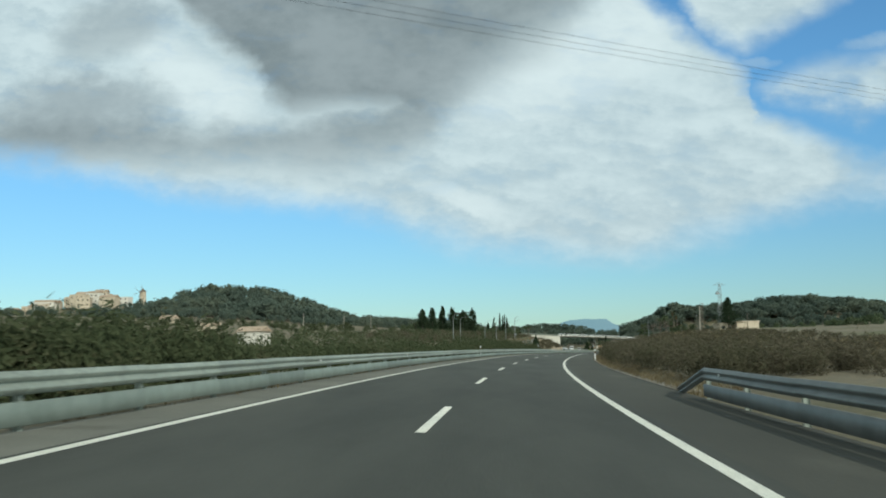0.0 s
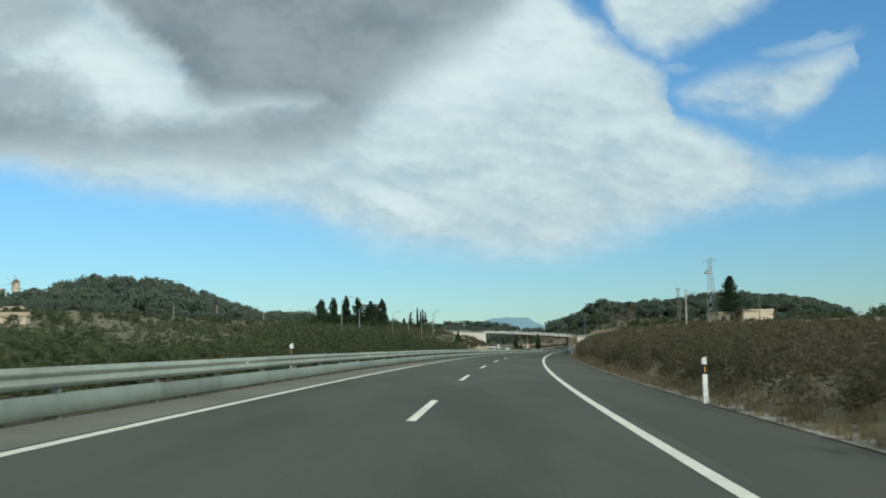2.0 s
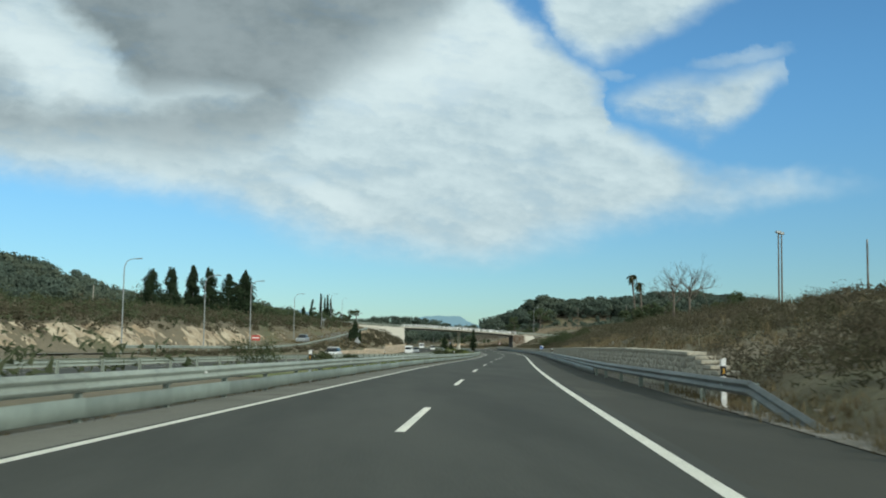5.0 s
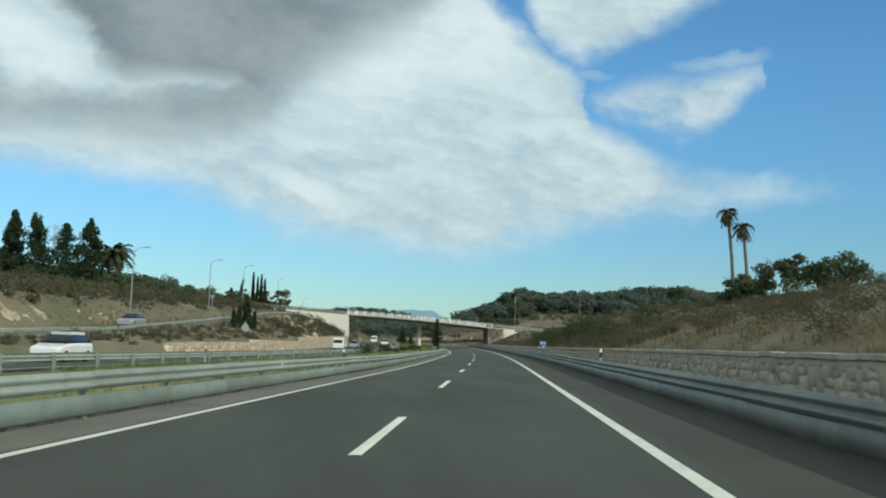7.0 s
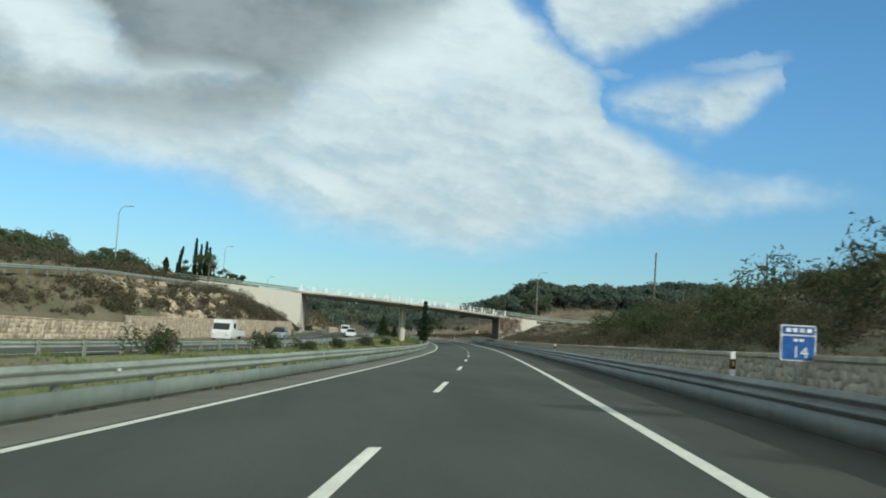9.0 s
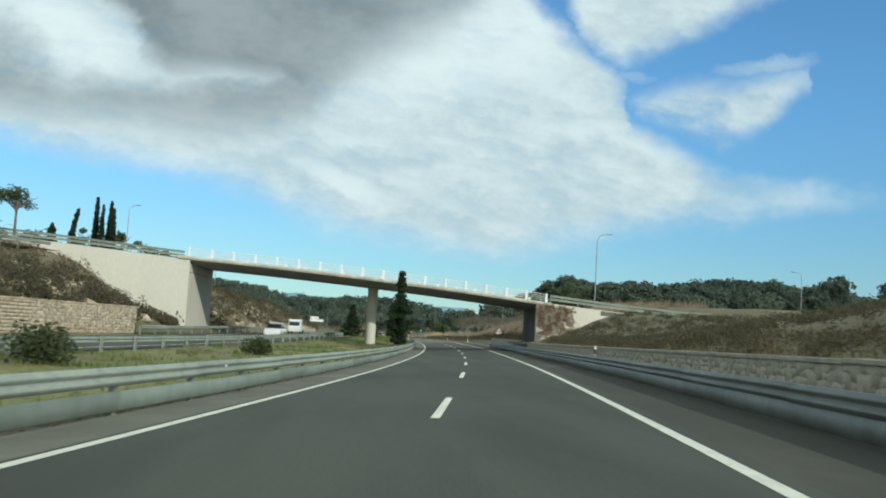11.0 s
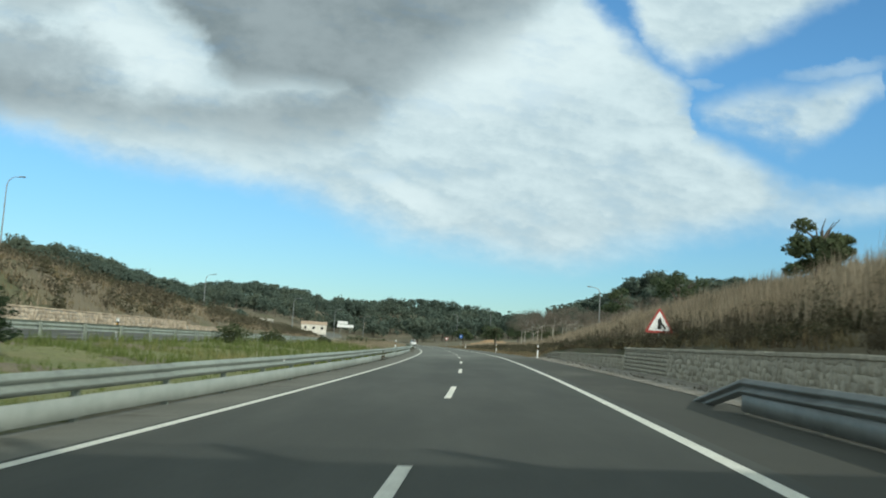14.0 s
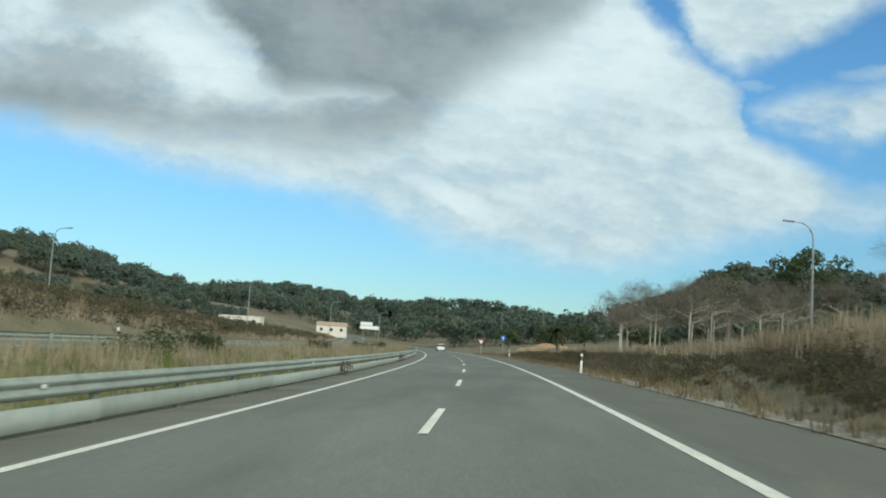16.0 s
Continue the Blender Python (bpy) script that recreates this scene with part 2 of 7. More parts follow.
M = {}
M["asphalt"] = surface("asphalt", (0.056, 0.059, 0.052), (0.077, 0.080, 0.070), 0.9, 0.5, 26.0, 0.5, grit=(0.87, 1.13), stain=((0.092, 0.093, 0.082), 0.12, 0.50, 0.75), spec=0.2, stretch=(1, 0.18, 1), brighten=(120.0, 420.0, 1.2))
M["dusty_asphalt"] = surface("dusty_asphalt", (0.060, 0.061, 0.052), (0.075, 0.075, 0.063), 0.92, 0.3, 26.0, 0.5, grit=(0.87, 1.13), stain=((0.100, 0.098, 0.082), 0.25, 0.52, 0.72), spec=0.2, stretch=(1, 0.3, 1), brighten=(120.0, 470.0, 1.05))
M["old_asphalt"] = surface("old_asphalt", (0.142, 0.142, 0.118), (0.185, 0.182, 0.152), 0.9, 0.35, 40.0, 0.4, stain=((0.105, 0.10, 0.08), 0.5, 0.55, 0.7))
M["paint"] = surface("road_paint", (0.68, 0.67, 0.58), (0.78, 0.77, 0.68), 0.7, 2.0, 30.0, 0.25, stain=((0.35, 0.35, 0.33), 6.0, 0.62, 0.76))
M["galvanised"] = surface("galvanised_steel", (0.24, 0.275, 0.24), (0.33, 0.37, 0.325), 0.6, 0.7, 12.0, 0.05, metal=0.0, stain=((0.20, 0.225, 0.215), 1.6, 0.55, 0.75), per_piece=0.10)
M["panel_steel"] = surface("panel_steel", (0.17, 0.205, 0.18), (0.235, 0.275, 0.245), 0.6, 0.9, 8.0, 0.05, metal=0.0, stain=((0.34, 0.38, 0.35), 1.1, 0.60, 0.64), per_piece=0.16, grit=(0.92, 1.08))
M["pale_panel"] = surface("pale_panel_steel", (0.30, 0.335, 0.30), (0.38, 0.415, 0.375), 0.6, 0.9, 8.0, 0.05, stain=((0.24, 0.27, 0.245), 1.1, 0.60, 0.64), per_piece=0.12, grit=(0.92, 1.08))
M["concrete"] = surface("pale_concrete", grit=(0.95, 1.05), a=(0.55, 0.53, 0.46), b=(0.60, 0.58, 0.51), rough=0.85, scale=0.12, fine=6.0, bump=0.06, stain=((0.47, 0.44, 0.37), 0.22, 0.60, 0.85), stretch=(1, 1, 0.3))
M["deck_concrete"] = surface("deck_concrete", (0.42, 0.40, 0.34), (0.52, 0.49, 0.42), 0.88, 0.5, 3.0, 0.1, stain=((0.27, 0.25, 0.21), 0.45, 0.58, 0.82), stretch=(1, 1, 0.4))
# steel of the right-hand barriers: their sunless side put into a darker colour
M["dark_steel"] = surface("shade_dark_steel", (0.17, 0.182, 0.172), (0.25, 0.262, 0.25), 0.52, 0.7, 10.0, 0.05, metal=0.35, stain=((0.17, 0.18, 0.17), 1.2, 0.52, 0.70), per_piece=0.12)
# shade of the right abutment put into a darker concrete, plus random stains
M["shaded"] = surface("shaded_stained_concrete", (0.13, 0.12, 0.11), (0.20, 0.185, 0.17), 0.92, 0.6, 6.0, 0.2, stain=((0.085, 0.075, 0.065), 0.5, 0.5, 0.75), stretch=(1, 1, 0.35))
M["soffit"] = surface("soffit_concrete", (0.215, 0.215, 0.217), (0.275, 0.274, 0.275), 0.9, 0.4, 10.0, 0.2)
M["white_steel"] = surface("white_painted_steel", (0.72, 0.74, 0.74), (0.82, 0.83, 0.83), 0.5, 1.0, 20.0, 0.05)
M["steel"] = surface("grey_steel", (0.26, 0.28, 0.285), (0.36, 0.38, 0.385), 0.5, 1.0, 20.0, 0.05, metal=0.5)
M["soil"] = surface("dry_soil", (0.145, 0.125, 0.08), (0.20, 0.17, 0.115), 0.95, 0.10, 3.0, 0.8, stain=((0.115, 0.118, 0.06), 0.06, 0.45, 0.68), depth=0.08)
M["turf"] = surface("turf", (0.13, 0.155, 0.055), (0.22, 0.215, 0.095), 0.95, 0.09, 5.0, 0.9, stain=((0.27, 0.22, 0.12), 0.12, 0.55, 0.72), depth=0.06)
M["ochre_soil"] = surface("ochre_soil", (0.30, 0.20, 0.11), (0.40, 0.28, 0.17), 0.95, 0.5, 6.0, 0.8, stain=((0.19, 0.16, 0.085), 0.8, 0.55, 0.7), depth=0.05)
M["gravel"] = surface("gravel", (0.22, 0.20, 0.165), (0.33, 0.305, 0.26), 0.95, 1.2, 22.0, 0.9, stain=((0.15, 0.13, 0.09), 1.0, 0.5, 0.7), depth=0.03)
M["tan_stone"] = surface("tan_limestone", (0.42, 0.335, 0.235), (0.58, 0.49, 0.37), 0.9, 1.4, 9.0, 0.6, per_piece=0.22, depth=0.03)
M["grey_stone"] = surface("grey_limestone", (0.35, 0.325, 0.262), (0.46, 0.43, 0.355), 0.92, 2.4, 22.0, 0.3, per_piece=0.08, stain=((0.27, 0.255, 0.205), 2.0, 0.56, 0.78), depth=0.004)
M["mortar"] = surface("grey_mortar", (0.29, 0.275, 0.23), (0.37, 0.35, 0.30), 0.95, 2.0, 25.0, 0.6)
M["rock"] = surface("limestone_rock", (0.33, 0.255, 0.165), (0.52, 0.45, 0.33), 0.92, 0.45, 3.5, 0.9, stain=((0.16, 0.125, 0.08), 0.7, 0.50, 0.66), depth=0.1)
M["bark"] = surface("bark", (0.10, 0.085, 0.068), (0.19, 0.165, 0.135), 0.95, 2.0, 14.0, 0.7, depth=0.03)
M["pale_bark"] = surface("pale_bark", (0.34, 0.31, 0.26), (0.48, 0.45, 0.39), 0.95, 2.0, 12.0, 0.4)
M["hedge"] = foliage("hedge_leaves", (0.063, 0.080, 0.043), (0.097, 0.116, 0.062), (0.131, 0.128, 0.078), 0.64, 0.35)
M["scrub"] = foliage("scrub_leaves", (0.085, 0.085, 0.053), (0.117, 0.110, 0.070), (0.140, 0.124, 0.088), 0.50, 0.22)
M["dry"] = foliage("dry_grass", (0.20, 0.165, 0.095), (0.34, 0.285, 0.175), (0.155, 0.12, 0.075), 0.55, 0.5)
M["reed"] = foliage("dry_reeds", (0.34, 0.285, 0.205), (0.48, 0.41, 0.305), (0.26, 0.215, 0.15), 0.55, 0.3)
M["grass"] = foliage("green_grass", (0.12, 0.160, 0.05), (0.20, 0.235, 0.085), (0.30, 0.28, 0.13), 0.63, 0.16)
M["pine"] = foliage("pine_needles", (0.068, 0.097, 0.055), (0.120, 0.148, 0.085), (0.125, 0.148, 0.078), 0.60, 0.12)
# far woods: distance haze is painted in as paler, bluer needles
M["far_pine"] = foliage("haze_pale_pine_needles", (0.098, 0.131, 0.108), (0.121, 0.157, 0.129), (0.140, 0.167, 0.125), 0.55, 0.02)
M["cypress"] = foliage("cypress_leaves", (0.027, 0.046, 0.027), (0.062, 0.086, 0.049))
M["olive"] = foliage("grey_green_leaves", (0.066, 0.083, 0.046), (0.121, 0.138, 0.083))
M["palm"] = foliage("palm_leaves", (0.045, 0.062, 0.036), (0.085, 0.10, 0.058), (0.12, 0.11, 0.075), 0.62, 0.6)
M["ivy"] = foliage("red_creeper", (0.27, 0.155, 0.115), (0.40, 0.27, 0.20), (0.50, 0.46, 0.38), 0.50, 1.3)
M["twig"] = foliage("bare_twigs", (0.19, 0.168, 0.138), (0.27, 0.238, 0.195), (0.16, 0.14, 0.112), 0.55, 0.4)
M["white_wall"] = surface("white_render", (0.60, 0.57, 0.50), (0.72, 0.69, 0.62), 0.9, 0.6, 10.0, 0.1)
M["tan_wall"] = surface("ochre_render", (0.46, 0.39, 0.29), (0.58, 0.50, 0.39), 0.9, 0.6, 10.0, 0.1)
M["roof"] = surface("clay_tile_roof", (0.36, 0.27, 0.19), (0.46, 0.36, 0.27), 0.9, 1.0, 9.0, 0.5)
M["glass"] = surface("dark_glass", (0.016, 0.019, 0.021), (0.025, 0.029, 0.032), 0.12, 1.0, 5.0, 0.0, spec=0.6)
M["car_white"] = surface("white_car_paint", (0.72, 0.73, 0.73), (0.78, 0.79, 0.79), 0.25, 0.5, 40.0, 0.0, spec=0.6)
M["car_silver"] = surface("silver_car_paint", (0.40, 0.43, 0.45), (0.48, 0.51, 0.53), 0.3, 0.5, 40.0, 0.0, metal=0.5)
M["rubber"] = surface("rubber", (0.018, 0.018, 0.018), (0.03, 0.03, 0.03), 0.8, 3.0, 30.0, 0.2)
M["sign_white"] = surface("sign_white", (0.74, 0.75, 0.74), (0.80, 0.81, 0.80), 0.45, 1.0, 10.0, 0.0)
M["sign_red"] = surface("sign_red", (0.33, 0.05, 0.04), (0.40, 0.07, 0.055), 0.45, 1.0, 10.0, 0.0)
M["sign_blue"] = surface("sign_blue", (0.015, 0.085, 0.32), (0.02, 0.11, 0.38), 0.45, 1.0, 10.0, 0.0)
M["black"] = surface("matt_black", (0.014, 0.014, 0.014), (0.024, 0.024, 0.024), 0.6, 2.0, 20.0, 0.0)
M["amber"] = surface("amber_reflector", (0.60, 0.34, 0.05), (0.70, 0.42, 0.08), 0.3, 1.0, 10.0, 0.0)


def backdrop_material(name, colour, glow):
    """Far hills that the air has turned pale: haze painted as emission."""
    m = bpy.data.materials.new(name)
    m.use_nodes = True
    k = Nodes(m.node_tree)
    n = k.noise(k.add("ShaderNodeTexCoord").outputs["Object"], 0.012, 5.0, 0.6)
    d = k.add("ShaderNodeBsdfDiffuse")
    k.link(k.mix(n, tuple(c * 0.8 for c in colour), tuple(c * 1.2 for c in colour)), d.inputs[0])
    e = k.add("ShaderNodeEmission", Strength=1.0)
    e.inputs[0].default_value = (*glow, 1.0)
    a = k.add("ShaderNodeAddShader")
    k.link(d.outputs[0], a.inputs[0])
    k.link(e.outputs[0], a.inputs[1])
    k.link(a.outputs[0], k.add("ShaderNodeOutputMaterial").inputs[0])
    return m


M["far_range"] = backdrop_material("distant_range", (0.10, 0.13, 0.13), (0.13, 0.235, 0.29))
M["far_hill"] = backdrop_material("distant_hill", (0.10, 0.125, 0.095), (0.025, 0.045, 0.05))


# ---------------------------------------------------------------- the road's line
STATION = [0.0, 33.0, 66.2, 99.9, 134.2, 151.8, 240.7, 277.1, 295.6, 388.9, 426.5, 464.3, 502.2, 540.2, 578.0]
HEADING = [0.0, -1.88, -3.77, -5.52, -7.19, -7.92, -9.97, -10.08, -9.94, -8.29, -6.99, -5.56, -4.12, -2.74, -1.45]
LEVEL = [0.0, 0.096, 0.146, 0.189, 0.236, 0.236, 0.037, -0.131, -0.231, -0.612, -0.683, -0.723, -0.633, -0.483, -0.341]
BANK = [0.038, 0.039, 0.040, 0.037, 0.024, 0.019, -0.020, -0.034, -0.043, -0.048, -0.053, -0.049, -0.048, -0.049, -0.052]
_s = np.arange(-260.0, 4600.0, 1.0)
_h = np.radians(np.interp(_s, [-260.0, -120.0] + STATION + [800.0, 1000.0], [9.0, 7.0] + HEADING + [6.2, 6.2]))
_b = np.interp(_s, STATION + [800.0], BANK + [-0.02])
_z = np.interp(_s, [-260.0] + STATION + [700.0], [-0.4] + LEVEL + [-0.30])
_z = np.convolve(np.pad(_z, 12, "edge"), np.ones(25) / 25, "valid")
_i0 = int(np.argmin(abs(_s)))
_mid = (_h[1:] + _h[:-1]) / 2
_x = np.concatenate([[0.0], np.cumsum(-np.sin(_mid))])
_y = np.concatenate([[0.0], np.cumsum(np.cos(_mid))])
_x, _y = _x - _x[_i0], _y - _y[_i0]


def on_line(s):
    return np.interp(s, _s, _x), np.interp(s, _s, _y), np.interp(s, _s, _h)


def level(s):
    return np.interp(s, _s, _z)


def plan(s, l):
    """Plan position l metres to the right of the driven line at station s."""
    x, y, h = on_line(s)
    l = np.asarray(l, float)
    near = np.clip(l, -450, 450)
    far = l - near
    return x + near * np.cos(h) + far * math.cos(radians(-5)), y + near * np.sin(h) + far * math.sin(radians(-5))


def road_z(s, l):
    return level(s) - np.interp(s, _s, _b) * np.clip(l, -7.0, 6.0)


def at(s, l, up=0.0, ground=None):
    """A point over the carriageway (or over the given ground function)."""
    x, y = plan(s, l)
    z = road_z(s, l) if ground is None else ground(s, l)
    return Vector((float(x), float(y), float(z) + up))


def heading(s):
    return math.degrees(float(np.interp(s, _s, _h)))


def stand(s, l, up=0.0, ground=None, turn=0.0):
    p = at(s, l, up, ground)
    return pose(p.x, p.y, p.z, 0, 0, heading(s) + turn)


# heights over the driven line, at stations along it, for lines beside it
ST = [-150, 40, 100, 180, 230, 300, 350, 400, 450, 468, 481, 503, 530, 570, 620, 690, 800, 1200]
SIDE = {
    -250: [8, 9, 10, 12, 15, 18, 20, 22, 23, 23, 23, 23, 23, 23, 22, 20, 18, 16],
    -120: [3, 3, 4, 6, 8, 9, 10, 11, 12, 12.49, 12.84, 13.4, 14, 14.5, 13.5, 12, 9, 8],
    -60: [1, 1, 1.5, 3, 5, 6.8, 7.6, 8.2, 8.8, 9.09, 9.2, 9.5, 10, 10.6, 9, 6, 4, 3],
    -45: [0.5, 0.5, 0.6, 1.5, 3, 4.5, 5.2, 6.5, 7.5, 7.89, 8.17, 8.2, 8.2, 7.0, 5.2, 3.2, 2.5, 2.5],
    -41.5: [0.3, 0.3, 0.4, 0.5, 0.8, 0.9, 2.6, 5, 6.4, 6.9, 7.2, 7, 7.6, 6.2, 4.4, 2.6, 2, 2],
    -34: [0.3, 0.3, 0.3, 0.4, 0.4, 0.4, 2.5, 4.9, 4.6, 4, 2.2, 2.6, 4.4, 5.0, 3.6, 2.0, 1.6, 1.6],
    -29.0: [0.3, 0.3, 0.3, 0.3, 0.3, 0.4, 0.9, 1.5, 2.1, 1.4, 0.4, 0.6, 0.9, 1.1, 1.3, 0.6, 0.4, 0.4],
    -28.35: [0.2, 0.2, 0.1, 0, -0.2, -0.32, -0.36, -0.3, 0.0, 0.1, 0.2, 0.37, 0.4, 0.5, 0.5, 0.4, 0.3, 0.3],
    -16.5: [0.2, 0.2, 0.2, 0.1, -0.1, -0.30, -0.36, -0.3, -0.05, 0.08, 0.16, 0.34, 0.36, 0.15, 0.06, 0.05, 0.1, 0.2],
    -11: [0.2, 0.2, 0.2, 0.1, 0, -0.1, -0.2, -0.15, -0.1, -0.1, -0.1, -0.06, 0, 0.1, 0, 0, 0, 0],
    6.6: [0, 0.1, 0.3, 0.5, 1.2, 1.2, 1.2, 1.2, 1.2, 1.2, 1.2, 1.2, 1.2, 1.0, 0.2, 0.1, 0, 0],
    9: [0, 0.15, 0.5, 0.9, 2.2, 2.1, 2.3, 2.0, 1.6, 1.7, 2, 2, 2.5, 2, 1.0, 0.7, 0.2, 0],
    16: [0.4, 0.4, 0.9, 2.3, 3.8, 4.2, 5.2, 4.9, 2.6, 2.5, 4.6, 4.9, 4.9, 4.5, 2.2, 1.5, 0.8, 0.8],
    30: [0.8, 0.6, 1.2, 3.1, 4.7, 6.1, 7.2, 6.9, 3.3, 3.3, 4.6, 6.5, 7.5, 8, 4.2, 2.0, 2, 3],
    70: [1, 1.8, 2.6, 3.8, 4.8, 5.5, 6.5, 7, 7, 7.24, 7.42, 8.06, 9, 10, 8, 6, 6, 6],
    150: [3, 3.5, 4, 5, 5, 6, 7, 8, 9, 9.49, 9.84, 10.37, 11, 13, 13, 13, 10, 8],
}
HILLS = [(-208, 742, 22, 60, 95), (-340, 770, 27, 90, 80), (-165, 800, 10, 60, 60), (-150, 1000, 17, 75, 100), (-100, 1480, 34, 120, 110), (20, 1185, 20, 120, 105), (-38, 1005, 6, 45, 70), (195, 1005, 25, 42, 60), (275, 1010, 20, 55, 70), (355, 1015, 26, 70, 80), (-100, 905, 11, 40, 45)]


def ground(s, l):
    s, l = np.broadcast_arrays(np.asarray(s, float), np.asarray(l, float))
    keys = sorted(SIDE)
    z0 = level(s)
    grid = np.stack([np.interp(s, ST, SIDE[k]) for k in keys])
    inner_l, inner_r = -7.0, 5.6
    pts = np.array(keys, float)
    out = np.zeros(s.shape)
    left = l <= inner_l
    right = l >= inner_r
    edge_l = road_z(s, inner_l) - z0
    edge_r = road_z(s, inner_r) - z0
    lk = [k for k in keys if k < 0]
    rk = [k for k in keys if k > 0]
    for ks, side, edge, e in ((lk, left, edge_l, inner_l), (rk, right, edge_r, inner_r)):
        cols = sorted(ks + [e])
        vals = [edge if c == e else grid[keys.index(c)] for c in cols]
        for a in range(len(cols) - 1):
            w = np.clip((l - cols[a]) / (cols[a + 1] - cols[a]), 0, 1)
            here = side & (l >= cols[a]) & (l <= cols[a + 1])
            out = np.where(here, vals[a] * (1 - w) + vals[a + 1] * w, out)
        lo, hi = cols[0], cols[-1]
        out = np.where(side & (l < lo), vals[0], out) if e < 0 else np.where(side & (l > hi), vals[-1], out)
    out = np.where(~left & ~right, road_z(s, l) - z0, out)
    fall = np.clip((abs(l) - 260) / 900, 0, 1)
    out = out * (1 - 0.6 * fall)
    x, y = plan(s, l)
    for cx, cy, amp, rx, ry in HILLS:
        out = out + amp * np.exp(-((x - cx) / rx) ** 2 - ((y - cy) / ry) ** 2)
    rough = np.clip((np.maximum(-7.5 - l, l - 6.5)) / 6, 0, 1) * ~((l < -15.5) & (l > -28.5))
    out = out + rough * (0.22 * np.sin(x * 0.61 + 1.3 * np.sin(y * 0.33)) * np.sin(y * 0.53 + x * 0.17) + 0.10 * np.sin(x * 1.7 + y * 1.1) * np.sin(y * 1.9))
    far = np.clip((abs(l) - 40) / 200, 0, 1)
    out = out + far * (2.2 * np.sin(x * 0.021 + 2) * np.sin(y * 0.017) + 1.0 * np.sin(x * 0.06) * np.sin(y * 0.047 + 1))
    return z0 + out


# ---------------------------------------------------------------- mesh helpers
def mesh_of(name, verts, faces, mats, smooth=False, index=None):
    """A mesh from arrays; faces all have the same number of corners."""
    verts = np.asarray(verts, np.float32).reshape(-1, 3)
    faces = np.asarray(faces, np.int32)
    me = bpy.data.meshes.new(name)
    n, c = faces.shape
    me.vertices.add(len(verts))
    me.vertices.foreach_set("co", verts.ravel())
    me.loops.add(n * c)
    me.loops.foreach_set("vertex_index", faces.ravel())
    me.polygons.add(n)
    me.polygons.foreach_set("loop_start", np.arange(0, n * c, c, dtype=np.int32))
    if smooth:
        me.polygons.foreach_set("use_smooth", np.ones(n, bool))
    if index is not None:
        me.polygons.foreach_set("material_index", np.asarray(index, np.int32))
    for m in mats if isinstance(mats, (list, tuple)) else [mats]:
        me.materials.append(m)
    me.update(calc_edges=True)
    return me


def thing(name, label, category, group="", kind="", m=None):
    ob = new(name)
    ob.empty_display_size = 0.2
    if m is not None:
        ob.matrix_basis = m
    return tagged(ob, label, category, group, kind)


def part(name, data, material, parent, label="", m=None):
    """One mesh object under a thing or a part; data is a bmesh or a mesh."""
    if isinstance(data, bmesh.types.BMesh):
        me = bpy.data.meshes.new(name)
        data.to_mesh(me)
        data.free()
        me.materials.append(material)
        data = me
    ob = new(name, data)
    ob.parent = parent
    if m is not None:
        ob.matrix_basis = m
    return tagged(ob, label)


def solo(name, data, material, label, category, group="", kind="", m=None):
    ob = part(name, data, material, None, label, m)
    return tagged(ob, label, category, group, kind)


def box(bm, size, m=None, bevel=0.0):
    """Adds a box of that size, centred, to a bmesh."""
    made = bmesh.ops.create_cube(bm, size=1.0, matrix=(m or Matrix()) @ Matrix.Diagonal((*size, 1.0)))
    if bevel:
        edges = list({e for v in made["verts"] for e in v.link_edges})
        bmesh.ops.bevel(bm, geom=edges, offset=bevel, segments=1, affect="EDGES")
    return bm


def tube(bm, a, b, r0, r1=None, n=8, cap=True):
    """Adds a tapered round bar from a to b."""
    a, b = Vector(a), Vector(b)
    d = b - a
    r1 = r0 if r1 is None else r1
    m = Matrix.Translation((a + b) / 2) @ d.to_track_quat("Z", "Y").to_matrix().to_4x4()
    bmesh.ops.create_cone(bm, cap_ends=cap, segments=n, radius1=r0, radius2=r1, depth=d.length, matrix=m)
    return bm


def bent(bm, pts, radii, n=8):
    """Adds a bar through several points."""
    for i in range(len(pts) - 1):
        tube(bm, pts[i], pts[i + 1], radii[i], radii[i + 1], n)
    return bm


def bar_along(pts, r, n=5):
    """One unbroken thin bar through several points."""
    bm = bmesh.new()
    rings = []
    for i, p in enumerate(pts):
        d = (pts[min(i + 1, len(pts) - 1)] - pts[max(i - 1, 0)]).normalized()
        a = d.cross(Vector((0, 0, 1))).normalized()
        b = d.cross(a)
        rings.append([bm.verts.new(p + (a * math.cos(6.2832 * k / n) + b * math.sin(6.2832 * k / n)) * r) for k in range(n)])
    for u, v in zip(rings[:-1], rings[1:]):
        for k in range(n):
            bm.faces.new((u[k], u[(k + 1) % n], v[(k + 1) % n], v[k]))
    return bm


def ribbon(name, s0, s1, l0, l1, step, up, mat, ground_fn=None, cols=1, edges=None):
    """A strip along the road between two lateral lines."""
    s = np.arange(s0, s1 + 0.01, step)
    ls = np.linspace(l0, l1, cols + 1)
    S, L = np.meshgrid(s, ls, indexing="ij")
    x, y = plan(S, L)
    z = (road_z(S, L) if ground_fn is None else ground_fn(S, L)) + up
    v = np.stack([x, y, z], -1).reshape(-1, 3)
    n, c = S.shape
    i = np.arange(n - 1)[:, None] * c + np.arange(c - 1)[None, :]
    f = np.stack([i, i + 1, i + c + 1, i + c], -1).reshape(-1, 4)
    return mesh_of(name, v, f, mat, True)


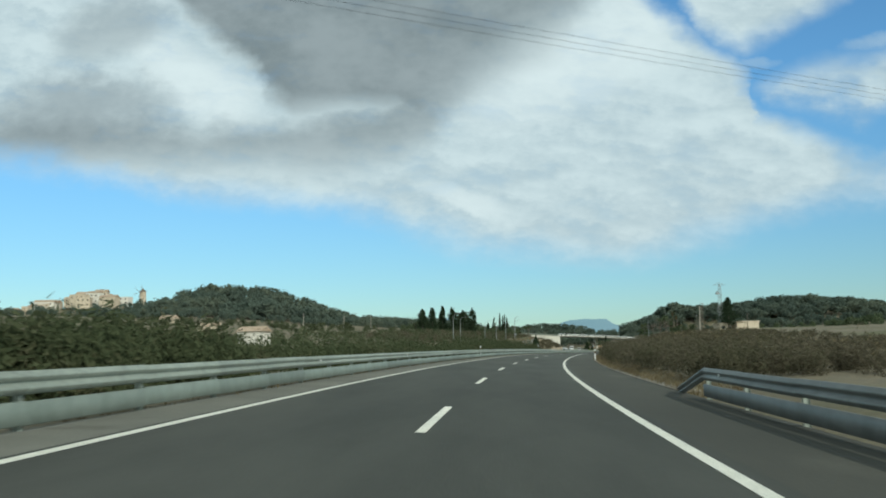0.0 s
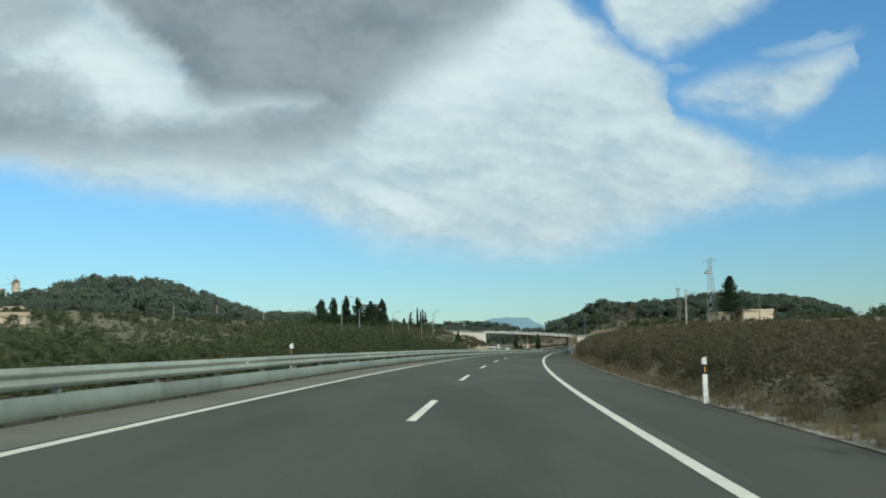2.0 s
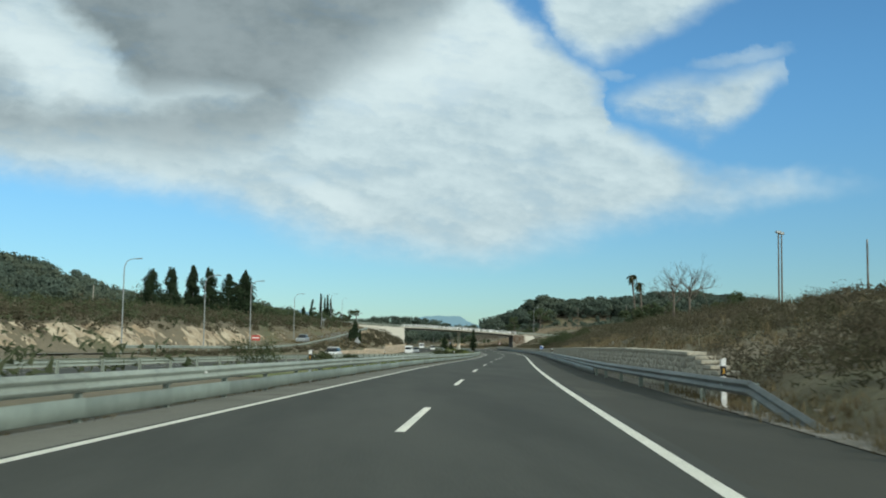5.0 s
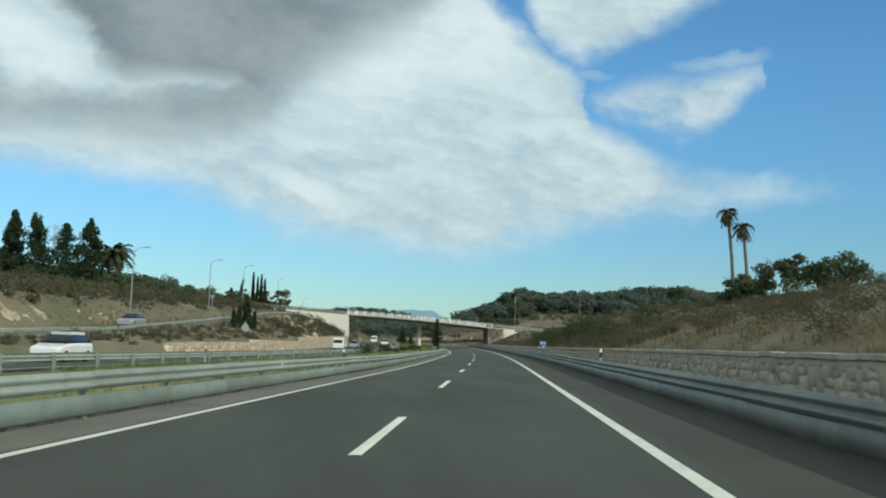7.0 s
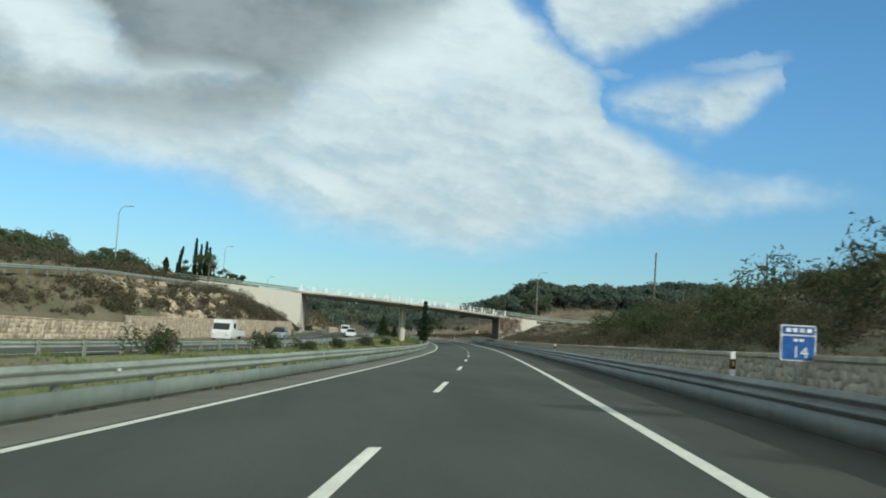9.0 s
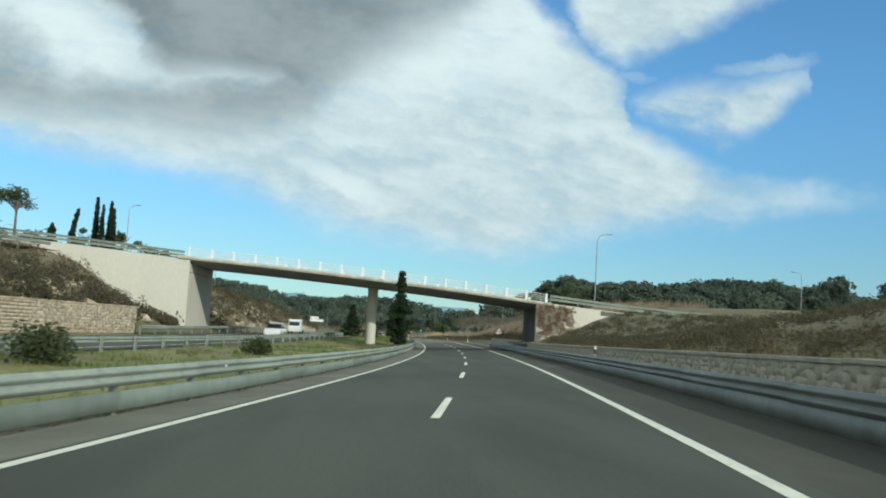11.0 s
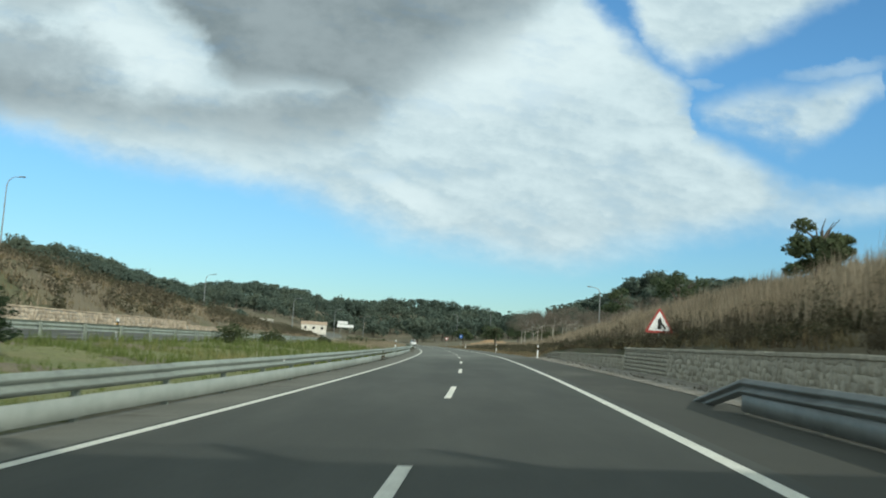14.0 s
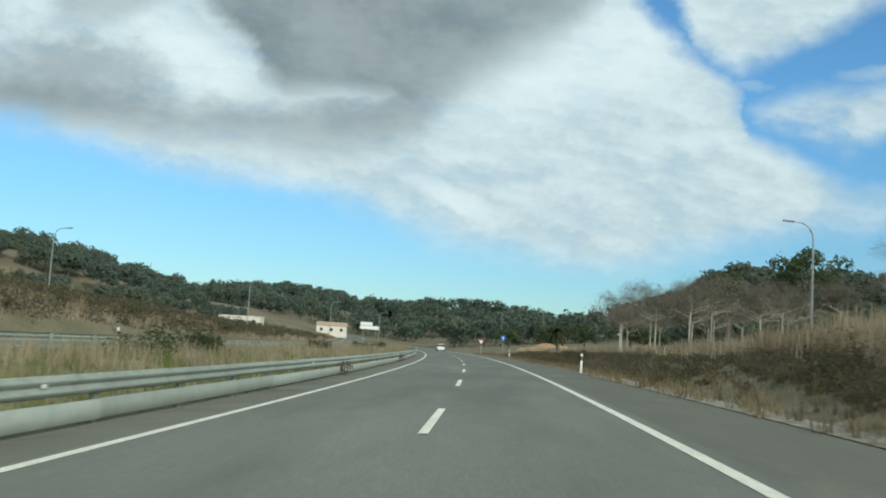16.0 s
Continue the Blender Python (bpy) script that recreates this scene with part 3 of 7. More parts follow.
# ---------------------------------------------------------------- ground and roads
def build_ground():
    s = np.concatenate([np.arange(-250, -30, 12), np.arange(-30, 760, 2.5), np.arange(760, 1500, 12), np.arange(1500, 4560, 150)])
    l = np.concatenate([[-2600, -1800, -1200, -900, -700], np.arange(-560, -120, 12), np.arange(-120, -62, 4), np.arange(-62, -41.6, 1.7), [-41.5, -39, -36.5, -34, -32.5, -31, -29.8, -29.0, -28.35, -27.6, -25, -20, -16.5, -14.5, -12.7, -11, -9.5, -8.2, -7, -5, -1, 3, 4.9, 5.6, 5.75, 6.25, 6.6, 7.15, 7.8, 9], np.arange(10.2, 40, 1.5), np.arange(40, 130, 5), np.arange(130, 450, 16), [520, 700, 1000, 1500, 2600]])
    S, L = np.meshgrid(s, l, indexing="ij")
    x, y = plan(S, L)
    z = ground(S, L)
    z = z - 0.12 * ((L > -6.4) & (L < 5.3)) - 0.10 * ((L < -16.5) & (L > -28))
    z = np.where((L > 5.5) & (((L < 6.3) & (S > 190) & (S < 496)) | ((L < 7.2) & (S >= 496) & (S < 590))), np.minimum(z, road_z(S, 5.5)), z)
    v = np.stack([x, y, z], -1).reshape(-1, 3)
    n, c = S.shape
    i = np.arange(n - 1)[:, None] * c + np.arange(c - 1)[None, :]
    f = np.stack([i, i + 1, i + c + 1, i + c], -1).reshape(-1, 4)
    solo("ground", mesh_of("ground", v, f, M["soil"], True), None, "dry brown and green earth with rough slopes beside the motorway", "ground", kind="structure")


def lane(name, l0, l1, s0, s1, up, parent, step=4.0, gfn=None, label=""):
    return part(name, ribbon(name, s0, s1, l0, l1, step, up, M["paint"], gfn), M["paint"], parent, label)


W_LEFT, W_DASH, W_RIGHT, DASH0 = -4.843, -1.116, 2.300, 13.09


def build_road():
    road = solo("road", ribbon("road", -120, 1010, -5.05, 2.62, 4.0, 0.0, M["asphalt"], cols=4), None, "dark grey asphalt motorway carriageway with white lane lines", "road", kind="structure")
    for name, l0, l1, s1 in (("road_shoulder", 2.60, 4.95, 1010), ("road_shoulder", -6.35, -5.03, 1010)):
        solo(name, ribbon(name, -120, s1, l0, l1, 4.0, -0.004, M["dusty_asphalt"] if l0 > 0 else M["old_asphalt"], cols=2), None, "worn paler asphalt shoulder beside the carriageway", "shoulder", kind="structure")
    lane("edge_line", W_LEFT - 0.09, W_LEFT + 0.09, -100, 1000, 0.006, road)
    lane("edge_line", W_RIGHT - 0.09, W_RIGHT + 0.09, -100, 1000, 0.006, road)
    data = mesh_of("dash", [(-0.075, 0, 0), (0.075, 0, 0), (0.075, 2.8, 0), (-0.075, 2.8, 0), (0.075, 5.6, 0), (-0.075, 5.6, 0), (0.075, 0, -0.004), (0.075, 5.6, -0.004)], [(0, 1, 2, 3), (3, 2, 4, 5), (1, 6, 7, 4)], M["paint"])
    for n in range(-3, 52):
        s = DASH0 + 17.0 * n
        lat = W_DASH + float(np.interp(s, [0, 150, 240, 430, 505, 560], [-0.02, -0.01, 0.03, 0.045, 0.065, 0.01]))
        a, b = at(s, lat, 0.012), at(s + 5, lat, 0.012)
        tilt = math.degrees(math.atan2(b.z - a.z, 5.0))
        bank = math.degrees(float(np.interp(s, _s, _b)))
        part("dash", data, None, road, m=Matrix.Translation(a) @ Euler((radians(tilt), radians(bank), radians(heading(s + 2.5)))).to_matrix().to_4x4())
    opp = solo("opposite_road", ribbon("opposite_road", -150, 1010, -27.5, -17.3, 5.0, 0.02, M["asphalt"], ground, 4), None, "grey asphalt carriageway for the oncoming traffic", "road", kind="structure")
    lane("edge_line", -18.55, -18.4, -100, 1000, 0.028, opp, 5.0, ground)
    lane("edge_line", -25.75, -25.6, -100, 1000, 0.028, opp, 5.0, ground)
    solo("median_strip", ribbon("median_strip", 205, 900, -16.0, -6.75, 4.0, 0.03, M["turf"], ground, 8), None, "green and straw-coloured turf on the central strip", "grass", kind="structure")
    for n in range(8, 46):
        s = 7 + 17.0 * n
        part("dash", ribbon("dash", s, s + 5, -22.1, -21.95, 2.5, 0.028, M["paint"], ground), None, opp)
    solo("bare_soil", ribbon("bare_soil", 462, 478, -11.6, -8.2, 2.0, 0.05, M["ochre_soil"], ground, 3), None, "bare ochre soil around the conifer on the median", "soil", kind="structure")
    for s0, s1, l1 in ((28, 190, 6.2), (190, 496, 5.62), (496, 590, 6.9), (590, 780, 5.9)):
        solo("verge", ribbon("verge", s0, s1, 4.93, l1, 2.0, 0.012, M["gravel"], lambda a, b: road_z(a, b), 2), None, "strip of pale gravel and dry soil beside the shoulder", "verge", kind="structure")
    solo("ramp_road", ramp_mesh(), None, "pale asphalt slip road climbing to the overpass", "road", kind="structure")


def ramp_l(s):
    """Offset of the slip road's inner edge."""
    return np.interp(s, [236, 380, 484], [-34.4, -34.4, -42.0])


def ramp_mesh():
    s = np.arange(236, 484.1, 4.0)
    v = []
    for q in s:
        for o in (0.0, -3.3, -6.8):
            x, y = plan(q, float(ramp_l(q)) + o)
            v.append((float(x), float(y), float(ramp_z(q, 0.0)) + 0.08))
    i = np.arange(len(s) - 1)[:, None] * 3 + np.arange(2)[None, :]
    return mesh_of("ramp_road", v, np.stack([i, i + 3, i + 4, i + 1], -1).reshape(-1, 4), M["old_asphalt"], True)


def ramp_z(s, l):
    return level(s) + np.interp(s, [236, 300, 325, 350, 364, 400, 450, 484], [0.45, 0.5, 1.1, 2.4, 3.2, 5.0, 6.4, 7.6]) + 0.05 + 0.0 * l


build_ground()
build_road()


# ---------------------------------------------------------------- crash barriers
def beam_mesh(length, lap=0.06, flip=False):
    """A pressed W beam, its face towards +x, running along +y from the origin, its centre at z = 0."""
    prof = [(0.0, -0.155), (0.018, -0.145), (0.020, -0.125), (0.078, -0.095), (0.080, -0.060), (0.018, -0.025), (0.012, 0.0), (0.018, 0.025), (0.080, 0.060), (0.078, 0.095), (0.020, 0.125), (0.018, 0.145), (0.0, 0.155)]
    prof = prof + [(x - 0.006, z) for x, z in reversed(prof)]
    k = len(prof)
    v = [(-x if flip else x, y, z) for y in (-lap, length) for x, z in prof]
    f = [(i, (i + 1) % k, k + (i + 1) % k, k + i) for i in range(k)]
    return mesh_of("beam", v, f, M["galvanised"])


def post_mesh(height):
    bm = bmesh.new()
    for x, w, d in ((-0.055, 0.006, 0.09), (0.055, 0.006, 0.09), (0, 0.11, 0.006)):
        box(bm, (w, d, height), Matrix.Translation((x, 0, height / 2 - 0.25)))
    me = bpy.data.meshes.new("post")
    bm.to_mesh(me)
    bm.free()
    me.materials.append(M["galvanised"])
    return me


def panel_mesh(length):
    """The smooth lower panel that guards riders."""
    prof = [(0.0, -0.16), (0.02, -0.148), (0.03, 0.0), (0.02, 0.148), (0.0, 0.16), (-0.008, 0.0)]
    k = len(prof)
    v = [(x, y, z) for y in (-0.03, length) for x, z in prof]
    f = [(i, (i + 1) % k, k + (i + 1) % k, k + i) for i in range(k)]
    return mesh_of("lower_panel", v, f, M["panel_steel"])


BEAM, BEAM_L, POST, PANEL = beam_mesh(4.0), beam_mesh(4.0, flip=True), post_mesh(0.98), panel_mesh(4.0)
_bm = bmesh.new()
box(_bm, (0.03, 0.10, 0.07), None, 0.01)
REFLECT = bpy.data.meshes.new("reflector")
_bm.to_mesh(REFLECT)
_bm.free()
REFLECT.materials.append(M["sign_white"])


PANEL_PALE = PANEL.copy()
PANEL_PALE.materials[0] = M["pale_panel"]
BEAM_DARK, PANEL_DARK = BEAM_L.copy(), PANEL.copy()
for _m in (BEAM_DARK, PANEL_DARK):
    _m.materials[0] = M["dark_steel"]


def piece(s, l, up, gfn, length=4.0, drop0=0.0, drop1=0.0, l1=None):
    """The matrix that lays a piece along the line from station s."""
    a, b = at(s, l, up - drop0, gfn), at(s + length, l if l1 is None else l1, up - drop1, gfn)
    d = b - a
    yaw = math.atan2(-d.x, d.y)
    return Matrix.Translation(a) @ Euler((math.atan2(d.z, math.hypot(d.x, d.y)), 0, yaw)).to_matrix().to_4x4()


def guardrail(s0, s1, l, face, gfn=None, top=0.78, dark=False, panels=True, rows=1, label="", ramp0=False, ramp1=False, every=1, reflect=True, post_off=0.10, bare_to=-999):
    """face 1: beam faces right, -1: left. ramp0 and ramp1: ends bent down to the ground."""
    rail = thing("guardrail", label, "guardrail", kind="structure")
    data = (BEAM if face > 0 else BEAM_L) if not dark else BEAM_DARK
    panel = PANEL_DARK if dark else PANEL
    n = int(round((s1 - s0) / 4.0))
    rng = random.Random(int(s0) + 7)
    line = l
    for i in range(n):
        s = s0 + 4.0 * i
        l = float(line(s)) if callable(line) else line
        le = float(line(s + 4.0)) if callable(line) else l
        d0 = d1 = 0.0
        if ramp0 and i == 0:
            d0 = 0.62
        if ramp1 and i == n - 1:
            d1 = 0.62
        for r in range(rows):
            part("beam", data, None, rail, m=piece(s, l, top - 0.155 - 0.33 * r + rng.uniform(-0.006, 0.006), gfn, drop0=d0, drop1=d1, l1=le))
        if panels and not d0 and not d1 and s >= bare_to:
            m = piece(s, l + 0.01 * face, 0.232 - (0.78 - top) * 0.35 + rng.uniform(-0.012, 0.008), gfn)
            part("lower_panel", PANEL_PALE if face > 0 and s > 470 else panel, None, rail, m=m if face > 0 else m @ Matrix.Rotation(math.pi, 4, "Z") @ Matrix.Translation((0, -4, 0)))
        if i % every == 0 and not d0:
            p = stand(s, l - post_off * face, top - 0.77, gfn)
            part("post", POST, None, rail, m=p)
        if reflect and i % 5 == 2:
            part("reflector", REFLECT, None, rail, "small white reflector", m=piece(s + 2, l + 0.06 * face, top - 0.13, gfn, 1.0))
    return rail


guardrail(-40, 800, -6.22, 1, label="grey galvanised W-beam crash barrier with a smooth lower panel")
guardrail(-28, 28, 4.85, -1, dark=True, ramp1=True, label="steel crash barrier coloured dark for shade, ending at the scrub bank")
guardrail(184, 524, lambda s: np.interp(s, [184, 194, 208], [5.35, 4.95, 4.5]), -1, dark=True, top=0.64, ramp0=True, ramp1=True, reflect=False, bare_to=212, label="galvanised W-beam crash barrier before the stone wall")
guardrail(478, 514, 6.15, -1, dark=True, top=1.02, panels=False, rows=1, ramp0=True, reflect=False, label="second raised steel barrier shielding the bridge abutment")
guardrail(474, 514, -7.35, 1, top=1.06, panels=False, rows=1, ramp0=True, ramp1=True, label="second raised steel barrier shielding the bridge pier")
guardrail(172, 700, -16.45, -1, ground, top=0.72, panels=False, every=1, reflect=False, post_off=0.12, label="galvanised W-beam barrier along the oncoming carriageway")
guardrail(466, 522, -27.6, 1, ground, top=0.80, panels=False, reflect=False, label="steel barrier before the left bridge abutment")
guardrail(252, 480, ramp_l, 1, ramp_z, top=0.80, panels=False, reflect=False, label="steel barrier along the climbing slip road")


# ---------------------------------------------------------------- overpass
def deck_z(x):
    q = x - 30.0
    return 7.5 - 0.035 * q - 0.00067 * q * q


def near_y(x):
    return 484.8 + (x - 31.0) * 0.065


def far_y(x):
    return 496.7 + (x - 31.0) * 0.04


def build_bridge():
    bridge = thing("overpass_bridge", "pale concrete road overpass with white steel parapets on one round pier", "bridge", kind="structure")
    xs = np.linspace(29.4, 69.6, 41)
    rings = []
    for x in xs:
        t, a, b = deck_z(x), near_y(x), far_y(x)
        rings.append([(x, a + 0.02, t - 0.33), (x, a + 1.5, t - 0.72), (x, b - 1.5, t - 0.72), (x, b - 0.02, t - 0.60)])
    v = np.array(rings).reshape(-1, 3)
    i = np.arange(40)[:, None] * 4 + np.arange(3)[None, :]
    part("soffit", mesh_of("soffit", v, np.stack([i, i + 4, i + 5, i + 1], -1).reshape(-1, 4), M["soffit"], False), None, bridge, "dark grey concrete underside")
    for y0, y1, name in ((0.0, 0.45, "edge_beam"), (-0.45, 0.0, "edge_beam")):
        rings = []
        for x in xs:
            t = deck_z(x)
            drop = 0.36 if y0 >= 0 else 0.62
            base = near_y(x) if y0 >= 0 else far_y(x)
            rings.append([(x, base + y0, t - drop), (x, base + y0, t), (x, base + y0 + 0.03, t + 0.03), (x, base + y1 - 0.03, t + 0.03), (x, base + y1, t), (x, base + y1, t - drop)])
        v = np.array(rings).reshape(-1, 3)
        i = np.arange(40)[:, None] * 6 + np.arange(6)[None, :]
        j = np.arange(40)[:, None] * 6 + (np.arange(6)[None, :] + 1) % 6
        part(name, mesh_of(name, v, np.stack([i, j, j + 6, i + 6], -1).reshape(-1, 4), M["deck_concrete"]), None, bridge, "weathered concrete edge beam")
    rings = [[(x, near_y(x) + 0.4, deck_z(x) - 0.06), (x, far_y(x) - 0.4, deck_z(x) - 0.06)] for x in xs]
    i = np.arange(40) * 2
    part("roadway", mesh_of("roadway", np.array(rings).reshape(-1, 3), np.stack([i, i + 2, i + 3, i + 1], -1), M["old_asphalt"]), None, bridge)
    # parapets
    bm = bmesh.new()
    v = [bm.verts.new(c) for c in ((-0.13, -0.12, 0), (0.13, -0.12, 0), (0.13, 0.22, 0), (-0.13, 0.22, 0), (-0.09, -0.04, 0.98), (0.09, -0.04, 0.98), (0.09, 0.08, 0.98), (-0.09, 0.08, 0.98))]
    for f in ((0, 1, 5, 4), (1, 2, 6, 5), (2, 3, 7, 6), (3, 0, 4, 7), (4, 5, 6, 7)):
        bm.faces.new([v[q] for q in f])
    bmesh.ops.recalc_face_normals(bm, faces=bm.faces)
    post = bpy.data.meshes.new("parapet_post")
    bm.to_mesh(post)
    bm.free()
    post.materials.append(M["white_steel"])
    px = [30.58 + 2.26 * q for q in range(18)]
    for side in (0, 1):
        for x in px:
            y = (near_y(x) + 0.16) if side == 0 else far_y(x) - 0.16
            part("parapet_post", post, None, bridge, "white steel parapet post", m=pose(x, y, deck_z(x) + 0.02, 0, 0, 0 if side == 0 else 180))
        for up, r in ((0.88, 0.032), (0.66, 0.026), (0.45, 0.026), (0.24, 0.026)):
            bm = bmesh.new()
            for a, b in zip(px[:-1], px[1:]):
                f = near_y if side == 0 else far_y
                o = 0.18 if side == 0 else -0.18
                tube(bm, (a, f(a) + o, deck_z(a) + up), (b, f(b) + o, deck_z(b) + up), r, n=6)
            part("parapet_rail", bm, M["white_steel"], bridge, "thin white parapet rail")
    # pier
    bm = bmesh.new()
    zt = deck_z(50) - 0.72
    bent(bm, [(50.0, 493.4, -1.2), (50.0, 493.4, zt - 0.35), (50.0, 493.4, zt - 0.12), (50.0, 493.4, zt + 0.02)], [0.58, 0.58, 0.66, 0.50], 28)
    part("pier", bm, M["concrete"], bridge, "round concrete pier with a flared head")
    # abutments: a front wall along the road, and wing walls
    def wall(name, pts, thick, mat, label):
        """An upright wall from plan points with bottom and top heights."""
        bm2 = bmesh.new()
        rows = []
        for n, (x, y, z0, z1) in enumerate(pts):
            ax, ay = pts[max(n - 1, 0)][:2]
            bx, by = pts[min(n + 1, len(pts) - 1)][:2]
            d = Vector((bx - ax, by - ay, 0)).normalized()
            o = Vector((d.y, -d.x, 0)) * thick
            rows.append([bm2.verts.new(c) for c in ((x, y, z0), (x, y, z1), (x - o.x, y - o.y, z1), (x - o.x, y - o.y, z0))])
        for r, q in zip(rows[:-1], rows[1:]):
            for n in range(4):
                bm2.faces.new((r[n], r[(n + 1) % 4], q[(n + 1) % 4], q[n]))
        bm2.faces.new(rows[0])
        bm2.faces.new(rows[-1])
        bmesh.ops.recalc_face_normals(bm2, faces=bm2.faces)
        return part(name, bm2, mat, bridge, label)
    wall("abutment", [(30.7, near_y(30.7) + 0.10, -1.2, 6.72), (31.3, far_y(31) - 0.10, -1.2, 6.70)], 1.2, M["concrete"], "pale concrete left abutment wall")
    wall("wing_wall", [(11.0, 483.6, 2.0, 8.35), (18.4, 484.2, -1.0, 7.95), (30.68, near_y(30.7) + 0.06, -1.2, 7.16)], 0.6, M["concrete"], "pale concrete wing wall")
    wall("wing_wall", [(31.28, far_y(31) - 0.06, -1.2, 7.1), (18.0, 498.6, -1.0, 7.8)], 0.6, M["concrete"], "pale concrete wing wall")
    bm = bmesh.new()
    box(bm, (0.05, 11.4, 0.06), pose(30.98, 490.8, 5.86, 0, 0, -2.9))
    part("bearing_joint", bm, M["black"], bridge, "dark joint under the deck")
    for q in (0.35, 1.25):
        bm = bmesh.new()
        box(bm, (0.035, 0.05, 6.0), pose(30.76 + q * 0.046, near_y(30.7) + 0.1 + q, 2.8))
        part("drain_streak_rib", bm, M["deck_concrete"], bridge)
    wall("abutment", [(68.38, far_y(68.5) - 0.02, -1.0, 4.62), (68.05, near_y(68) + 0.42, -1.0, 4.9)], 1.2, M["shaded"], "shade-darkened concrete right abutment wall with stains")
    wall("wing_wall", [(68.0, near_y(68) + 0.06, -1.0, 5.14), (74.5, 488.2, 0.5, 4.7), (83.0, 489.0, 2.5, 4.3)], 0.5, M["concrete"], "pale concrete wing wall half covered by creeper")
    wall("wing_wall", [(84.0, 499.5, 2.5, 4.3), (68.75, far_y(68.9) + 0.03, -1.0, 5.1)], 0.5, M["concrete"], "pale concrete wing wall")


build_bridge()


def road_fence(pts, label, rows=2):
    """A steel barrier of several rails along plan points with heights."""
    fence = thing("guardrail", label, "guardrail", kind="structure")
    for a, b in zip(pts[:-1], pts[1:]):
        a, b = Vector(a), Vector(b)
        n = max(1, int(round((b - a).length / 3.0)))
        for k in range(n):
            p, q = a.lerp(b, k / n), a.lerp(b, (k + 1) / n)
            d = q - p
            for r in range(rows):
                m = Matrix.Translation(p + Vector((0, 0, 0.72 - 0.36 * r))) @ Euler((math.atan2(d.z, math.hypot(d.x, d.y)), 0, math.atan2(-d.x, d.y))).to_matrix().to_4x4() @ Matrix.Diagonal((1, d.length / 4.0, 0.8, 1))
                part("beam", BEAM_L, None, fence, m=m)
            part("post", POST, None, fence, m=Matrix.Translation(p + Vector((0, 0.1, 0.12))))
    return fence


road_fence([(-6.0, 483.2, 9.3), (11.0, 483.9, 8.35), (18.4, 484.5, 7.95), (30.0, 485.2, 7.2)], "grey steel barrier on top of the wing wall")
road_fence([(69.5, 487.6, 5.15), (76.0, 488.7, 4.75), (84.0, 489.4, 4.35), (100.0, 490.5, 4.0), (125.0, 492.0, 3.9)], "grey steel barrier beside the overpass road")
bm = bmesh.new()
for a, b in (((30.5, 485.4, 7.45), (18.0, 484.9, 7.95)), ((18.0, 484.9, 7.95), (-8.0, 483.9, 9.2))):
    box(bm, ((Vector(a) - Vector(b)).length, 11.6, 0.5), pose((a[0] + b[0]) / 2, 491.0, (a[2] + b[2]) / 2 - 0.35, 0, math.degrees(math.atan2(b[2] - a[2], a[0] - b[0])), 2))
solo("overpass_road", bm, M["old_asphalt"], "asphalt approach road on the embankment", "road", kind="structure")
bm = bmesh.new()
for a, b in (((68.5, 0, 5.05), (84.0, 0, 4.2)), ((84.0, 0, 4.2), (130.0, 0, 3.8))):
    box(bm, (b[0] - a[0], 10.6, 0.5), pose((a[0] + b[0]) / 2, 493.6 + 0.03 * (a[0] - 68), (a[2] + b[2]) / 2 - 0.35, 0, math.degrees(math.atan2(a[2] - b[2], b[0] - a[0])), 2))
solo("overpass_road", bm, M["old_asphalt"], "asphalt approach road on the embankment", "road", kind="structure")


# ---------------------------------------------------------------- stone walls
def wall_line(s0, s1, l0, l1, top, step=4.0):
    """Stations, offsets and heights of a wall's top along the road."""
    s = np.arange(s0, s1 + 0.01, step)
    return s, np.interp(s, [s0, s1], [l0, l1]), np.interp(s, *zip(*top))


SINGLES = []


